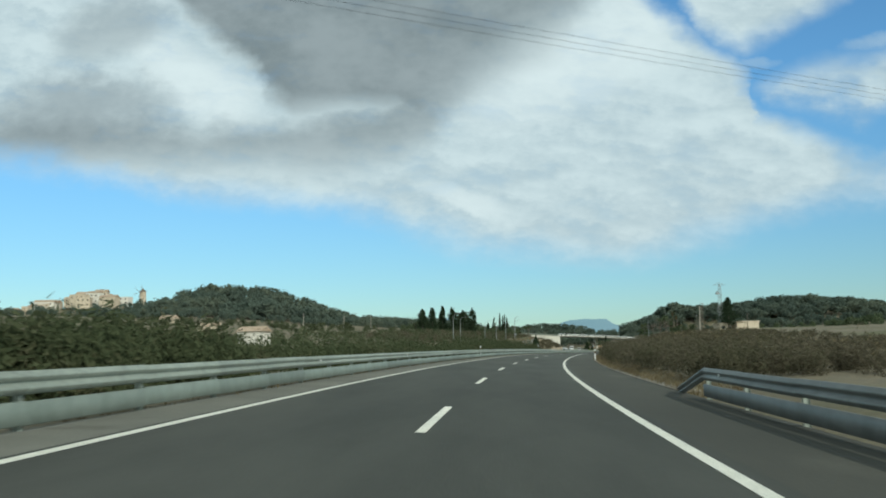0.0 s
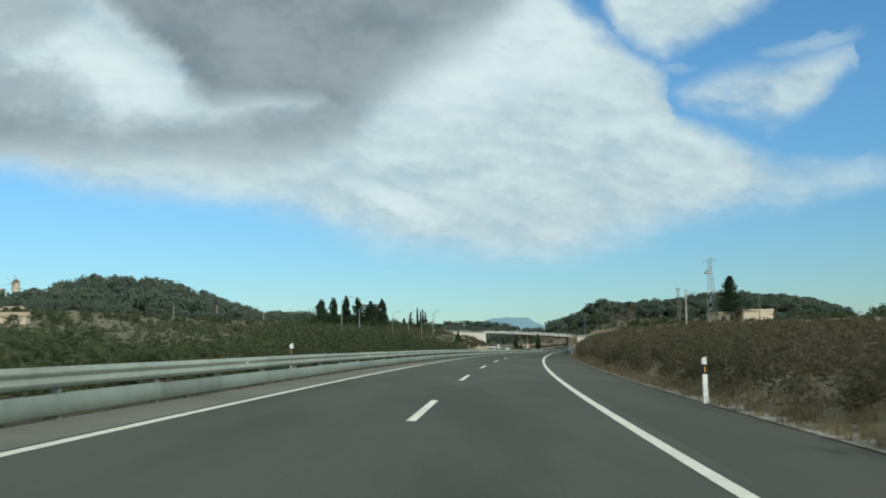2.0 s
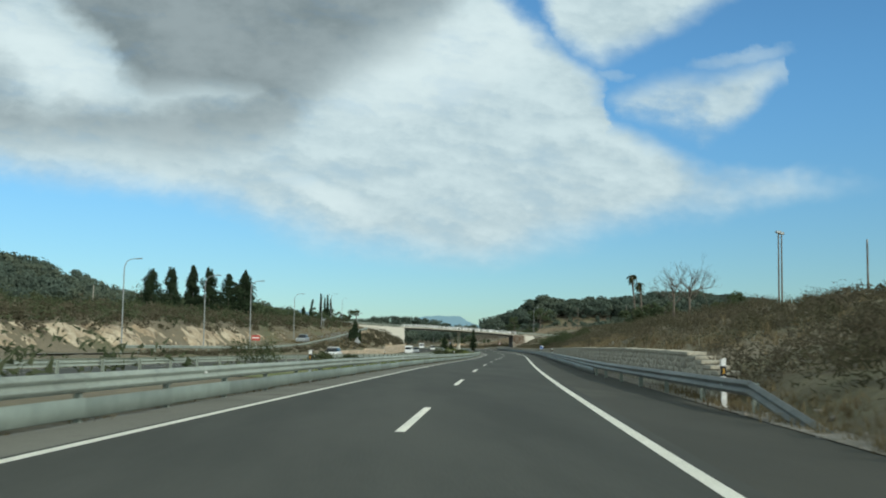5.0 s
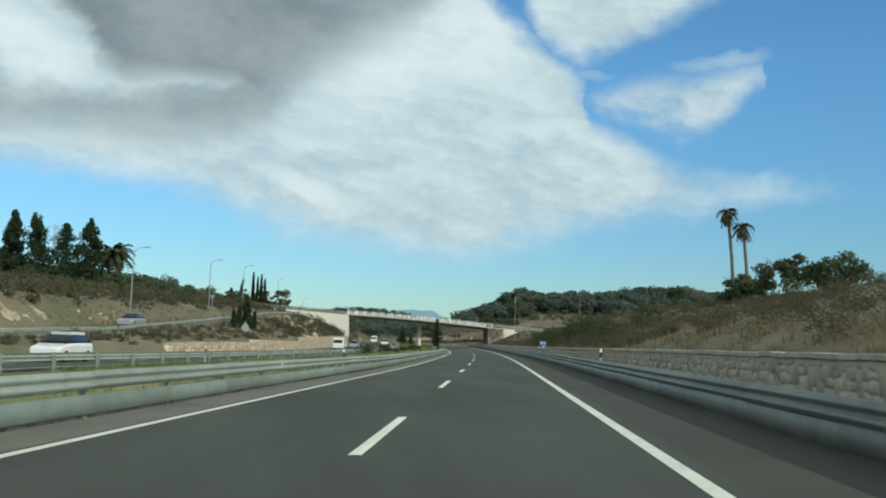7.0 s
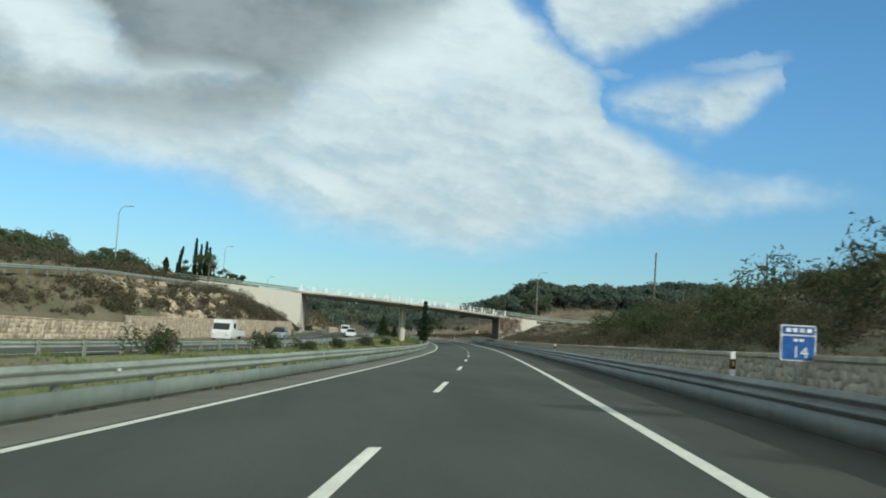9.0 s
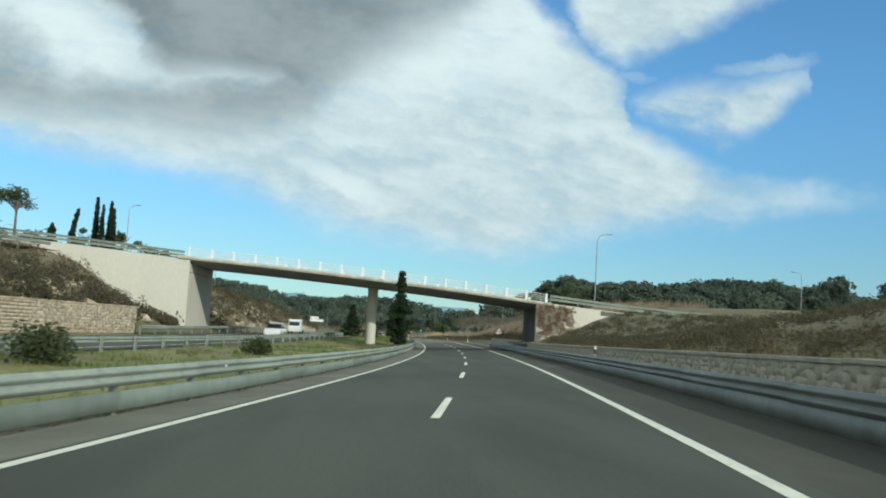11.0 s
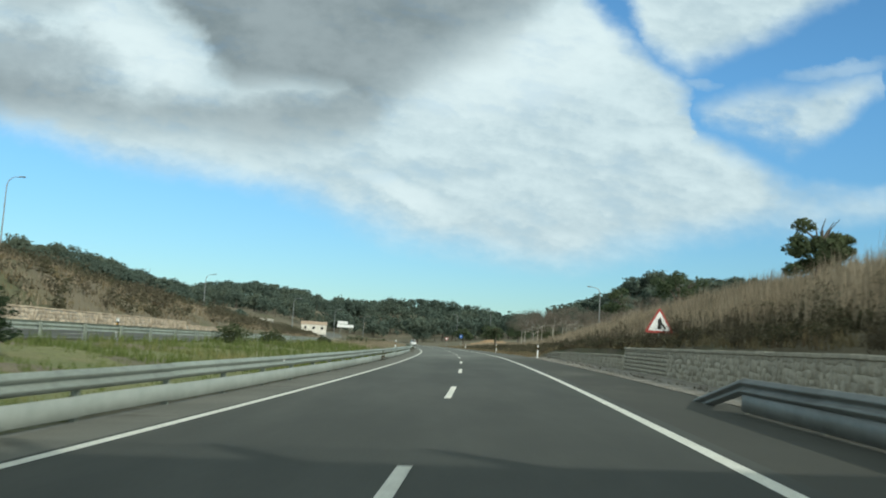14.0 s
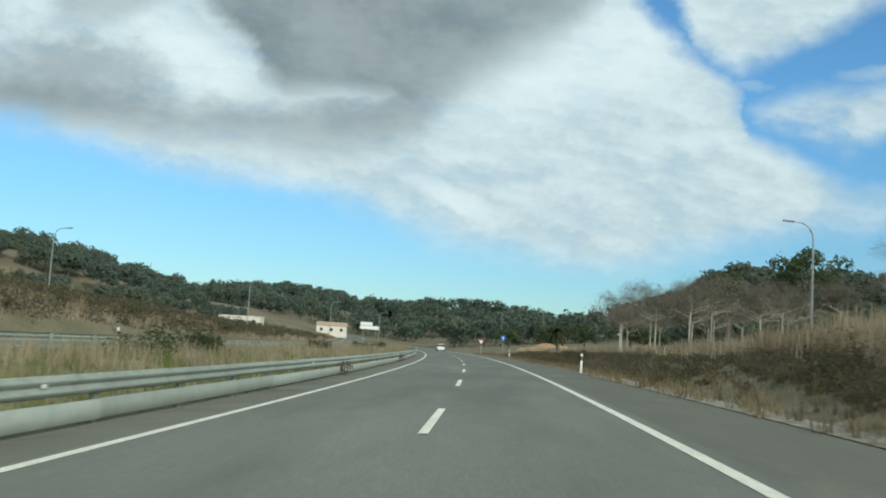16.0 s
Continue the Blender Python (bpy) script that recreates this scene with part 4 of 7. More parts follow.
def stone_wall(name, label, s0, s1, l0, l1, top, face, core, stone, course=0.27, base=-0.5, gfn=None, cap=True, thick=0.45, lengths=(0.35, 0.65), single=None):
    """A wall with a mortar core and stones that stand proud of it; face -1 looks to the road from its right side. top: heights over the road line."""
    wall = thing(name, label, "wall", kind="structure")
    s, l, t = wall_line(s0, s1, l0, l1, top, 3.0)
    v = []
    for k in range(len(s)):
        z0 = float(level(s[k]))
        for off, z in ((0.0, base), (0.0, t[k]), (-face * thick, t[k]), (-face * thick, base)):
            x, y = plan(s[k], l[k] + off)
            v.append((float(x), float(y), z0 + z))
    i = np.arange(len(s) - 1)[:, None] * 4 + np.arange(4)[None, :]
    j = np.arange(len(s) - 1)[:, None] * 4 + (np.arange(4)[None, :] + 1) % 4
    f = np.stack([i, j, j + 4, i + 4], -1).reshape(-1, 4)
    f = np.concatenate([f, [[0, 3, 2, 1], [len(v) - 4, len(v) - 3, len(v) - 2, len(v) - 1]]])
    part("core", mesh_of("core", v, f, core), None, wall, "mortar")
    rng = np.random.default_rng(int(s0 * 7 + 3))
    V, F = [], []
    tmax = max(h for _, h in top)
    rows = int((tmax - base) / course) + 1
    wave = lambda row, q: 0.14 * course * math.sin(q * 4.7 + row * 2.6) + 0.12 * course * math.sin(q * 11.3 + row * 5.1)
    for r in range(rows):
        q = s0 + rng.uniform(0, 0.3)
        while q < s1 - 0.2:
            w = rng.uniform(*lengths)
            th = float(np.interp(q + w / 2, *zip(*top)))
            z0 = base + r * course
            z1 = min(z0 + course, th)
            if z1 - z0 > 0.08 and q + w < s1:
                lat = float(np.interp(q + w / 2, [s0, s1], [l0, l1]))
                zz = float(level(q + w / 2))
                if single and single[0] <= q < single[1]:
                    p = at(q + w / 2, lat, 0, lambda a, b: level(a))
                    SINGLES.append((wall, stone, Matrix.Translation((p.x, p.y, p.z + (z0 + z1) / 2 + 0.7 * (wave(r, q + w / 2) + wave(r + 1, q + w / 2)) / 2)) @ Euler((0, 0, radians(heading(q)))).to_matrix().to_4x4() @ Matrix.Rotation(float(rng.uniform(-0.16, 0.16)), 4, "X") @ Matrix.Diagonal((face, w + 0.012, z1 - z0 + 0.016, 1)), int(rng.integers(8))))
                    q += w
                    continue
                d = rng.uniform(0.002, 0.006)
                g = 0.009
                jit = lambda: rng.uniform(-0.03, 0.03)
                tall = 1
                if rng.random() < 0.42:
                    tall, d = 2, d + 0.004
                ring = []
                for qs, up in ((q + g, 0), (q + w - g, 0), (q + w - g, 1), (q + g, 1)):
                    zs = (z0 + wave(r, qs) + g) if up == 0 else (min(z0 + course * tall + wave(r + tall, qs), th) - g)
                    ring.append((qs + jit(), zs + jit()))
                n0 = len(V)
                for depth, shrink in ((-0.03, 0.0), (d, 0.09)):
                    cs, cz = q + w / 2, (z0 + z1) / 2
                    for qs, zs in ring:
                        qq, hh = qs + (cs - qs) * shrink, zs + (cz - zs) * shrink
                        x, y = plan(qq, lat + face * depth)
                        V.append((float(x), float(y), zz + hh))
                F += [(n0, n0 + 1, n0 + 5, n0 + 4), (n0 + 1, n0 + 2, n0 + 6, n0 + 5), (n0 + 2, n0 + 3, n0 + 7, n0 + 6), (n0 + 3, n0, n0 + 4, n0 + 7), (n0 + 4, n0 + 5, n0 + 6, n0 + 7)]
            q += w
    ob = part("stonework", mesh_of("stonework", V, F, stone), None, wall, "rough squared stones in mortar")
    tagged(ob, kind="stuff")
    if cap:
        bm = bmesh.new()
        q = s0
        while q < s1 - 0.5:
            w = rng.uniform(0.7, 1.1)
            lat = float(np.interp(q + w / 2, [s0, s1], [l0, l1]))
            p = at(q + w / 2, lat - face * thick / 2, 0, lambda a, b: level(a) + np.interp(a, *zip(*top)))
            box(bm, (thick + 0.10, w - 0.02, 0.10), pose(p.x, p.y, p.z + 0.05 + rng.uniform(-0.012, 0.012), 0, 0, heading(q)), 0.015)
            q += w
        part("coping", bm, stone, wall, "coping stones along the wall top")
    return wall


stone_wall("retaining_wall", "low grey rubble stone retaining wall behind the barrier", 192, 488, 5.55, 5.95, [(192, 0.55), (196, 1.05), (210, 1.15), (300, 1.18), (488, 1.22)], -1, M["grey_stone"], M["grey_stone"], 0.17, lengths=(0.16, 0.36), single=(300, 310))
stone_wall("retaining_wall", "grey rubble stone retaining wall beyond the overpass", 500, 549, 6.85, 6.9, [(500, 1.35), (549, 1.32)], -1, M["grey_stone"], M["grey_stone"], 0.17, lengths=(0.16, 0.36), single=(539, 548.6))
stone_wall("retaining_wall", "lower end of the grey rubble stone wall", 549.4, 587, 6.9, 6.7, [(549.4, 0.95), (580, 0.78), (587, 0.4)], -1, M["grey_stone"], M["grey_stone"], 0.17, lengths=(0.16, 0.36), single=(576, 586.5))
stone_wall("retaining_wall", "tan limestone retaining wall beside the oncoming lanes", 324, 356, -28.4, -28.4, [(324, 0.5), (332, 0.7), (356, 0.72)], 1, M["tan_stone"], M["tan_stone"], 0.3)
stone_wall("retaining_wall", "tan limestone retaining wall with pale coping", 356, 389, -28.4, -28.4, [(356, 1.08), (389, 0.95)], 1, M["tan_stone"], M["tan_stone"], 0.3)
stone_wall("retaining_wall", "tall tan limestone retaining wall with pale coping", 389, 467, -28.4, -28.4, [(389, 1.55), (440, 2.1), (467, 2.3)], 1, M["mortar"], M["tan_stone"], 0.22, lengths=(0.2, 0.40), single=(440, 447))
stone_wall("retaining_wall", "tan limestone wall below the dry slope", 543, 596, -28.0, -28.0, [(543, 1.75), (596, 1.5)], 1, M["mortar"], M["tan_stone"], 0.26, lengths=(0.25, 0.5))
stone_wall("retaining_wall", "lower end of the tan limestone wall", 596.4, 622, -28.0, -28.0, [(596.4, 1.2), (622, 1.1)], 1, M["mortar"], M["tan_stone"], 0.26, lengths=(0.25, 0.5))


# ---------------------------------------------------------------- plants
def clump(rng, centre, radius, n, size, narrow=0.5, shell=0.55, upright=0.0, skin=0.62):
    """Leaves of one round clump, most of them near its skin and lying along it."""
    d = rng.normal(size=(n, 3))
    d /= np.linalg.norm(d, axis=1)[:, None]
    r = shell + (1 - shell) * rng.random(n) ** 0.5
    r *= 1 + 0.25 * np.sin(d[:, 0] * 5 + d[:, 2] * 4)
    c = np.asarray(centre) + d * r[:, None] * np.asarray(radius)
    out = d * skin + rng.normal(size=(n, 3)) * (1 - skin) * 0.8
    out /= np.linalg.norm(out, axis=1)[:, None]
    a = rng.normal(size=(n, 3))
    a[:, 2] = a[:, 2] * (1 - upright) + upright * 2.0 * abs(a[:, 2])
    a -= out * (a * out).sum(1)[:, None]
    a /= np.linalg.norm(a, axis=1)[:, None] + 1e-9
    b = np.cross(out, a)
    half = (size * rng.uniform(0.6, 1.3, n))[:, None]
    a, b = a * half, b * half * narrow
    return np.stack([c - a - b, c - a + b, c + a], 1)


def leaf_mesh(name, quads, mat):
    quads = np.concatenate(quads) if isinstance(quads, list) else quads
    n = len(quads)
    return mesh_of(name, quads.reshape(-1, 3), np.arange(n * 3).reshape(n, 3), mat)


def spread(rng, s0, s1, l0, l1, n, gfn=None, thin=None):
    """Random places on the ground beside the road."""
    s, l = rng.uniform(s0, s1, n), rng.uniform(l0, l1, n)
    if thin is not None:
        keep = rng.random(n) < thin(s, l)
        s, l = s[keep], l[keep]
    x, y = plan(s, l)
    return s, l, np.stack([x, y, ground(s, l)], -1)


def scrub(name, label, s0, s1, l0, l1, n, mat, radius=(0.35, 0.75), tall=0.9, leaves=170, leaf=0.10, narrow=0.45, seed=1, thin=None, upright=0.2, sink=0.25):
    rng = np.random.default_rng(seed)
    s, l, p = spread(rng, s0, s1, l0, l1, n, thin=thin)
    quads = []
    for c in p:
        r = rng.uniform(*radius)
        h = r * tall * rng.uniform(0.75, 1.3)
        for q in range(rng.integers(2, 4)):
            o = rng.normal(size=3) * (r * 0.45, r * 0.45, h * 0.15)
            quads.append(clump(rng, c + o + (0, 0, h * (1 - sink)), (r * 0.7, r * 0.7, h * rng.uniform(0.7, 1.0)), leaves // 4, leaf * 1.12, narrow, 0.45, upright))
    return solo(name, leaf_mesh(name, quads, mat), None, label, "plants", kind="stuff")


def tufts(name, label, s0, s1, l0, l1, n, mat, height=0.4, blades=22, seed=1, thin=None, width=0.012, lean=0.35, spread_r=0.10):
    """Grass or reed tufts of narrow bent blades."""
    rng = np.random.default_rng(seed)
    s, l, p = spread(rng, s0, s1, l0, l1, n, thin=thin)
    m, blades, width = len(p), max(5, int(blades * 0.66)), width * 1.3
    base = np.repeat(p, blades, 0) + rng.normal(size=(m * blades, 3)) * (spread_r, spread_r, 0)
    h = np.repeat(rng.uniform(0.5, 1.3, m), blades) * height * rng.uniform(0.6, 1.1, m * blades)
    d = rng.normal(size=(m * blades, 2))
    tip = base + np.stack([d[:, 0] * lean * h, d[:, 1] * lean * h, h], -1)
    side = np.stack([d[:, 1], -d[:, 0], 0 * h], -1)
    side /= np.linalg.norm(side, axis=1)[:, None] + 1e-9
    w = width * (0.6 + 0.8 * rng.random(m * blades))[:, None]
    quads = np.stack([base - (0, 0, 0.05) - side * w, base - (0, 0, 0.05) + side * w, tip], 1)
    return solo(name, leaf_mesh(name, quads, mat), None, label, "grass", kind="stuff")


def branchy(bm, rng, p, d, length, r, depth, spread_a=0.5, n=2):
    """A forking bare branch."""
    q = p + d * length
    tube(bm, p, q, r, r * 0.62, 5, False)
    if depth == 0:
        return
    for _ in range(n + (rng.random() < 0.4)):
        e = (d + Vector(rng.normal(size=3)) * spread_a).normalized()
        e.z = e.z * 0.8 + 0.22
        branchy(bm, rng, p + d * length * rng.uniform(0.6, 1.0), e.normalized(), length * rng.uniform(0.55, 0.8), r * 0.55, depth - 1, spread_a, n)


def cypress_parts(seed, h, w, lumpy=0.25, lean=0.0):
    """Leaf quads of a narrow upright crown on a short trunk."""
    rng = np.random.default_rng(seed)
    quads = []
    steps = int(h / (w * 0.22)) + 6
    for k in range(steps):
        f = (k + 0.5) / steps
        z = h * (0.06 + 0.94 * f)
        r = 0.5 * w * min(1.0, 0.6 + 2.4 * f) * (1 - f) ** 0.48 + 0.04
        for _ in range(4):
            a = rng.uniform(0, 6.283)
            o = r * rng.uniform(0.25, 0.75 + lumpy)
            quads.append(clump(rng, (math.cos(a) * o + lean * f * f, math.sin(a) * o, z + rng.uniform(-0.3, 0.3)), (r * 0.5 + 0.03, r * 0.5 + 0.03, h / steps * 1.5), 60, min(0.088 * h ** 0.55, 0.13 * w + 0.06), 0.42, 0.35, 0.75))
    return quads


def cypress(name, label, x, y, z, h, w, seed, lumpy=0.25, group="cypress trees", lean=0.0):
    tree = thing(name, label, "tree", group, m=pose(x, y, z))
    bm = bmesh.new()
    bent(bm, [(0, 0, -0.3), (0.02, 0, h * 0.3), (lean * 0.72, 0.02, h * 0.85)], [0.05 * w + 0.06, 0.04 * w + 0.04, 0.02], 7)
    part("trunk", bm, M["bark"], tree)
    part("crown", leaf_mesh("crown", cypress_parts(seed, h, w, lumpy, lean), M["cypress"]), None, tree, "dark green dense crown")
    return tree


def fir_parts(seed, h, w, taper=1.0, spire=False):
    """Leaf quads of a ragged layered conifer crown with tiers of drooping boughs."""
    rng = np.random.default_rng(seed)
    quads = []
    tiers = 13
    for k in range(tiers):
        f = (k + 0.3) / tiers
        z = h * (0.08 + 0.9 * f)
        R = 0.5 * w * (1 - f) ** taper * rng.uniform(0.8, 1.2) + 0.05
        if spire:
            R = 0.5 * w * float(np.interp(f, [0, 0.1, 0.45, 0.55, 0.65, 0.8, 1.0], [0.9, 1.0, 0.88, 0.56, 0.32, 0.22, 0.06])) * rng.uniform(0.8, 1.2) + 0.04
        for b in range(11):
            a = rng.uniform(0, 6.283)
            R2 = R * rng.uniform(0.6, 1.25)
            for q in range(3):
                o = R2 * (0.3 + 0.33 * q)
                quads.append(clump(rng, (math.cos(a) * o, math.sin(a) * o, z + o * rng.uniform(0.0, 0.35)), (0.05 * w + 0.22 * R, 0.05 * w + 0.22 * R, 0.035 * h), 22, 0.05 * h ** 0.55, 0.35, 0.3, 0.3))
    return quads


def fir(name, label, x, y, z, h, w, seed, taper=1.0, spire=False):
    tree = thing(name, label, "tree", m=pose(x, y, z))
    bm = bmesh.new()
    bent(bm, [(0, 0, -0.3), (0.03, 0, h * 0.4), (0, 0.02, h * 0.92)], [0.16, 0.11, 0.02], 8)
    part("trunk", bm, M["bark"], tree)
    part("crown", leaf_mesh("crown", fir_parts(seed, h, w, taper, spire), M["cypress"]), None, tree, "ragged dark green crown")
    return tree


def pine_parts(seed, h, w, n=34, flat=0.42, leaf=0.42, lobes=15):
    """Crown quads of a spreading pine; sits on top of a bare stem."""
    rng = np.random.default_rng(seed)
    quads = []
    for _ in range(lobes):
        a, o = rng.uniform(0, 6.283), 0.42 * w * rng.random() ** 0.5
        z = h * (1 - flat) + h * flat * rng.uniform(0.15, 0.72) * (1.15 - (o / (0.5 * w)) ** 2 * 0.6)
        r = w * rng.uniform(0.13, 0.21)
        quads.append(clump(rng, (math.cos(a) * o, math.sin(a) * o, z), (r, r, r * 0.62), n, leaf, 0.5, 0.55, 0.2))
    return quads


def pine(name, label, x, y, z, h, w, seed, leaf=0.20, n=120, mat="pine", flat=0.42, group=""):
    rng = np.random.default_rng(seed + 5)
    tree = thing(name, label, "tree", group, m=pose(x, y, z))
    bm = bmesh.new()
    lean = rng.uniform(-0.06, 0.06, 2) * h
    bent(bm, [(0, 0, -0.3), (lean[0] * 0.5, lean[1] * 0.5, h * 0.4), (lean[0], lean[1], h * 0.68)], [0.028 * h, 0.022 * h, 0.016 * h], 8)
    part("trunk", bm, M["bark"], tree)
    for _ in range(6):
        a = rng.uniform(0, 6.283)
        bm = bmesh.new()
        r = w * rng.uniform(0.25, 0.38)
        bent(bm, [(lean[0] * 0.8, lean[1] * 0.8, h * rng.uniform(0.42, 0.62)), (math.cos(a) * r * 0.6, math.sin(a) * r * 0.6, h * 0.68), (math.cos(a) * r, math.sin(a) * r, h * 0.78)], [0.012 * h, 0.008 * h, 0.003 * h], 6)
        part("limb", bm, M["bark"], tree)
    part("crown", leaf_mesh("crown", pine_parts(seed, h, w, n, flat, leaf), M[mat]), None, tree, "clumped green crown")
    return tree


def palm(name, label, x, y, z, h, seed, fronds=26, reach=1.7, shaggy=False, lean=0.0):
    rng = np.random.default_rng(seed)
    tree = thing(name, label, "palm tree", "palms", m=pose(x, y, z))
    bm = bmesh.new()
    bent(bm, [(0, 0, -0.3), (lean * 0.4, 0, h * 0.5), (lean, 0, h)], [0.24, 0.17, 0.16] if not shaggy or h < 5 else [0.16, 0.13, 0.12], 9)
    part("trunk", bm, M["bark"], tree, "ringed grey palm trunk")
    quads = []
    for k in range(fronds):
        a = rng.uniform(0, 6.283)
        up = rng.uniform(-0.5 if shaggy else -0.25, 1.2)
        for q in range(9):
            f = (q + 1) / 9
            rr = reach * f * (1.0 if up > 0 else 0.75)
            zz = h + reach * (up * f - (0.95 if shaggy else 0.72) * f * f)
            c = np.array([[lean + math.cos(a) * rr, math.sin(a) * rr, zz]])
            t = np.array([math.cos(a), math.sin(a), up - 1.9 * f])
            t /= np.linalg.norm(t)
            side = np.array([-math.sin(a), math.cos(a), 0])
            for sg in (-1, 1):
                tip = c[0] + (side * sg * 0.8 + t * 0.55 - np.array([0, 0, 0.25])) * reach * 0.30 * (1.2 - 0.6 * f)
                w = t * 0.13 * reach
                quads.append(np.array([[c[0] - w, tip, c[0] + w]]))
    part("frond_crown", leaf_mesh("frond_crown", quads, M["palm"]), None, tree, "drooping green fronds")
    if shaggy:
        q = [clump(rng, (lean, 0, h - 0.5), (0.4, 0.4, 0.8), 120, 0.25, 0.25, 0.5, 0.8)]
        part("dead_frond_skirt", leaf_mesh("dead_frond_skirt", q, M["dry"]), None, tree, "brown hanging dead fronds")
    return tree


def far_crown(seed, w, n):
    """Leaves of a rounded crown one metre high: a few large billows with small ones on them."""
    rng = np.random.default_rng(seed)
    quads = []
    tall = rng.uniform(0.36, 0.5)
    leaf = 0.076 * min(1.0, (30.0 / n) ** 0.5)
    for k in range(7):
        a, o = rng.uniform(0, 6.283), (0.0 if k == 0 else 0.27 * w * rng.uniform(0.6, 1.15))
        r = w * rng.uniform(0.20, 0.28)
        z = (0.72 if k == 0 else rng.uniform(tall, 0.74)) - 0.18 * (o / (0.3 * w)) ** 2 * rng.random()
        quads.append(clump(rng, (math.cos(a) * o, math.sin(a) * o, z), (r, r, r * 0.85), n, leaf, 0.8, 0.86, 0.0, 0.85))
        for _ in range(3):
            b, e = rng.uniform(0, 6.283), rng.uniform(0.1, 1.0)
            c = (math.cos(a) * o + math.cos(b) * r * 0.8, math.sin(a) * o + math.sin(b) * r * 0.8, z + r * 0.7 * e)
            quads.append(clump(rng, c, (r * 0.45, r * 0.45, r * 0.36), max(n // 4, 5), leaf * 0.66, 0.8, 0.8, 0.0, 0.85))
    return quads


def wood(name, label, places, mat, seed, size=(5.5, 9.0), n=40, low=False, tops=None):
    """Far trees that nobody could count: many clumped crowns on thin stems in one mesh."""
    rng = np.random.default_rng(seed)
    kinds = []
    for k in range(6):
        quads = far_crown(seed * 10 + k, 0.95 if low else 0.8, int(n * 0.66))
        kinds.append(np.concatenate(quads))
    out = []
    stems = []
    for p in places:
        t = kinds[rng.integers(6)]
        h = rng.uniform(*size)
        if tops is not None:
            h = min(max(float(np.interp(p[0], *zip(*tops))) - p[2], size[0]), size[1]) * rng.uniform(0.72, 1.0)
        a = rng.uniform(0, 6.283)
        m = np.array([[math.cos(a), -math.sin(a), 0], [math.sin(a), math.cos(a), 0], [0, 0, 1]]) * (h * rng.uniform(0.85, 1.2), h * rng.uniform(0.85, 1.2), h)
        out.append(t @ m.T + p)
        w = 0.025 * h
        b, c = p - (0, 0, 0.5), p + (0, 0, h * 0.6)
        stems.append(np.array([[b - (w, 0, 0), b + (w, 0, 0), c], [b - (0, w, 0), b + (0, w, 0), c]]))
    q = np.concatenate(out + stems)
    ns = sum(len(a) for a in stems)
    idx = np.zeros(len(q), np.int32)
    idx[len(q) - ns:] = 1
    return solo(name, mesh_of(name, q.reshape(-1, 3), np.arange(len(q) * 3).reshape(-1, 3), [M[mat], M["bark"]], index=idx), None, label, "trees", kind="stuff")


def scatter_places(seed, s0, s1, l0, l1, n, thin=None):
    rng = np.random.default_rng(seed)
    return spread(rng, s0, s1, l0, l1, n, thin=thin)[2]


def places_xy(seed, x0, x1, y0, y1, n, hill=None):
    """Places in a plan rectangle, set on the ground by finding the road station beside them."""
    rng = np.random.default_rng(seed)
    x, y = rng.uniform(x0, x1, n), rng.uniform(y0, y1, n)
    return np.stack([x, y, ground_xy(x, y)], -1)


def station_of(x, y):
    """Station and offset of a plan point."""
    k = np.arange(0, len(_s), 2)
    out_s, out_l = [], []
    for a, b in zip(np.atleast_1d(x), np.atleast_1d(y)):
        d = (a - _x[k]) * -np.sin(_h[k]) + (b - _y[k]) * np.cos(_h[k])
        good = np.where((d[:-1] >= 0) & (d[1:] < 0))[0]
        if len(good) == 0:
            good = [int(np.argmin((a - _x[k]) ** 2 + (b - _y[k]) ** 2))]
        i = min(good, key=lambda g: (a - _x[k[g]]) ** 2 + (b - _y[k[g]]) ** 2)
        j = k[i]
        s = _s[j] + d[i]
        cx, cy, h = on_line(s)
        out_s.append(s)
        out_l.append((a - cx) * math.cos(h) + (b - cy) * math.sin(h))
    return np.array(out_s), np.array(out_l)


def ground_xy(x, y):
    s, l = station_of(x, y)
    g = ground(s, l)
    return g if np.ndim(x) else float(g[0])


# --- woods on the hills
RIGHT_TOPS = [(120, 14), (131, 22), (145, 36), (165, 42), (185, 49), (205, 43), (218, 46), (235, 52), (262, 50), (283, 53), (320, 54), (354, 51), (400, 49)]
LEFT_TOPS = [(-130, 33), (-109, 32), (-102, 36), (-95, 28), (-88, 29), (-79, 31), (-68, 25), (-56, 24), (-47, 20), (-38, 16)]
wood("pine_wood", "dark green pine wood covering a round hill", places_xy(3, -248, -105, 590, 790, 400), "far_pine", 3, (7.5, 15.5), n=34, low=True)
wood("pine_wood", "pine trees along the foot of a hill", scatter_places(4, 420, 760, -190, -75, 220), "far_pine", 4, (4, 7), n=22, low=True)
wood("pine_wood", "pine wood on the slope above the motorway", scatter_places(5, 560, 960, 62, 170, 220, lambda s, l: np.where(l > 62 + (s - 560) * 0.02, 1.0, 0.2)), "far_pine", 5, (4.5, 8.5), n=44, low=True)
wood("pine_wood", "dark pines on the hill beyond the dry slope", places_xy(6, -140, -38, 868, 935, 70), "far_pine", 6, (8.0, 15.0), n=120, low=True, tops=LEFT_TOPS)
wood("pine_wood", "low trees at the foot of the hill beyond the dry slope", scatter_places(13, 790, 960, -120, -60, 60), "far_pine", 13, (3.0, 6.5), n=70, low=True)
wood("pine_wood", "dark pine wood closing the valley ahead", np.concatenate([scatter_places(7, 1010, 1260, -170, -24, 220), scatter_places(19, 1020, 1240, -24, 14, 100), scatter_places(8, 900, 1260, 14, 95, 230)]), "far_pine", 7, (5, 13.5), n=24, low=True)
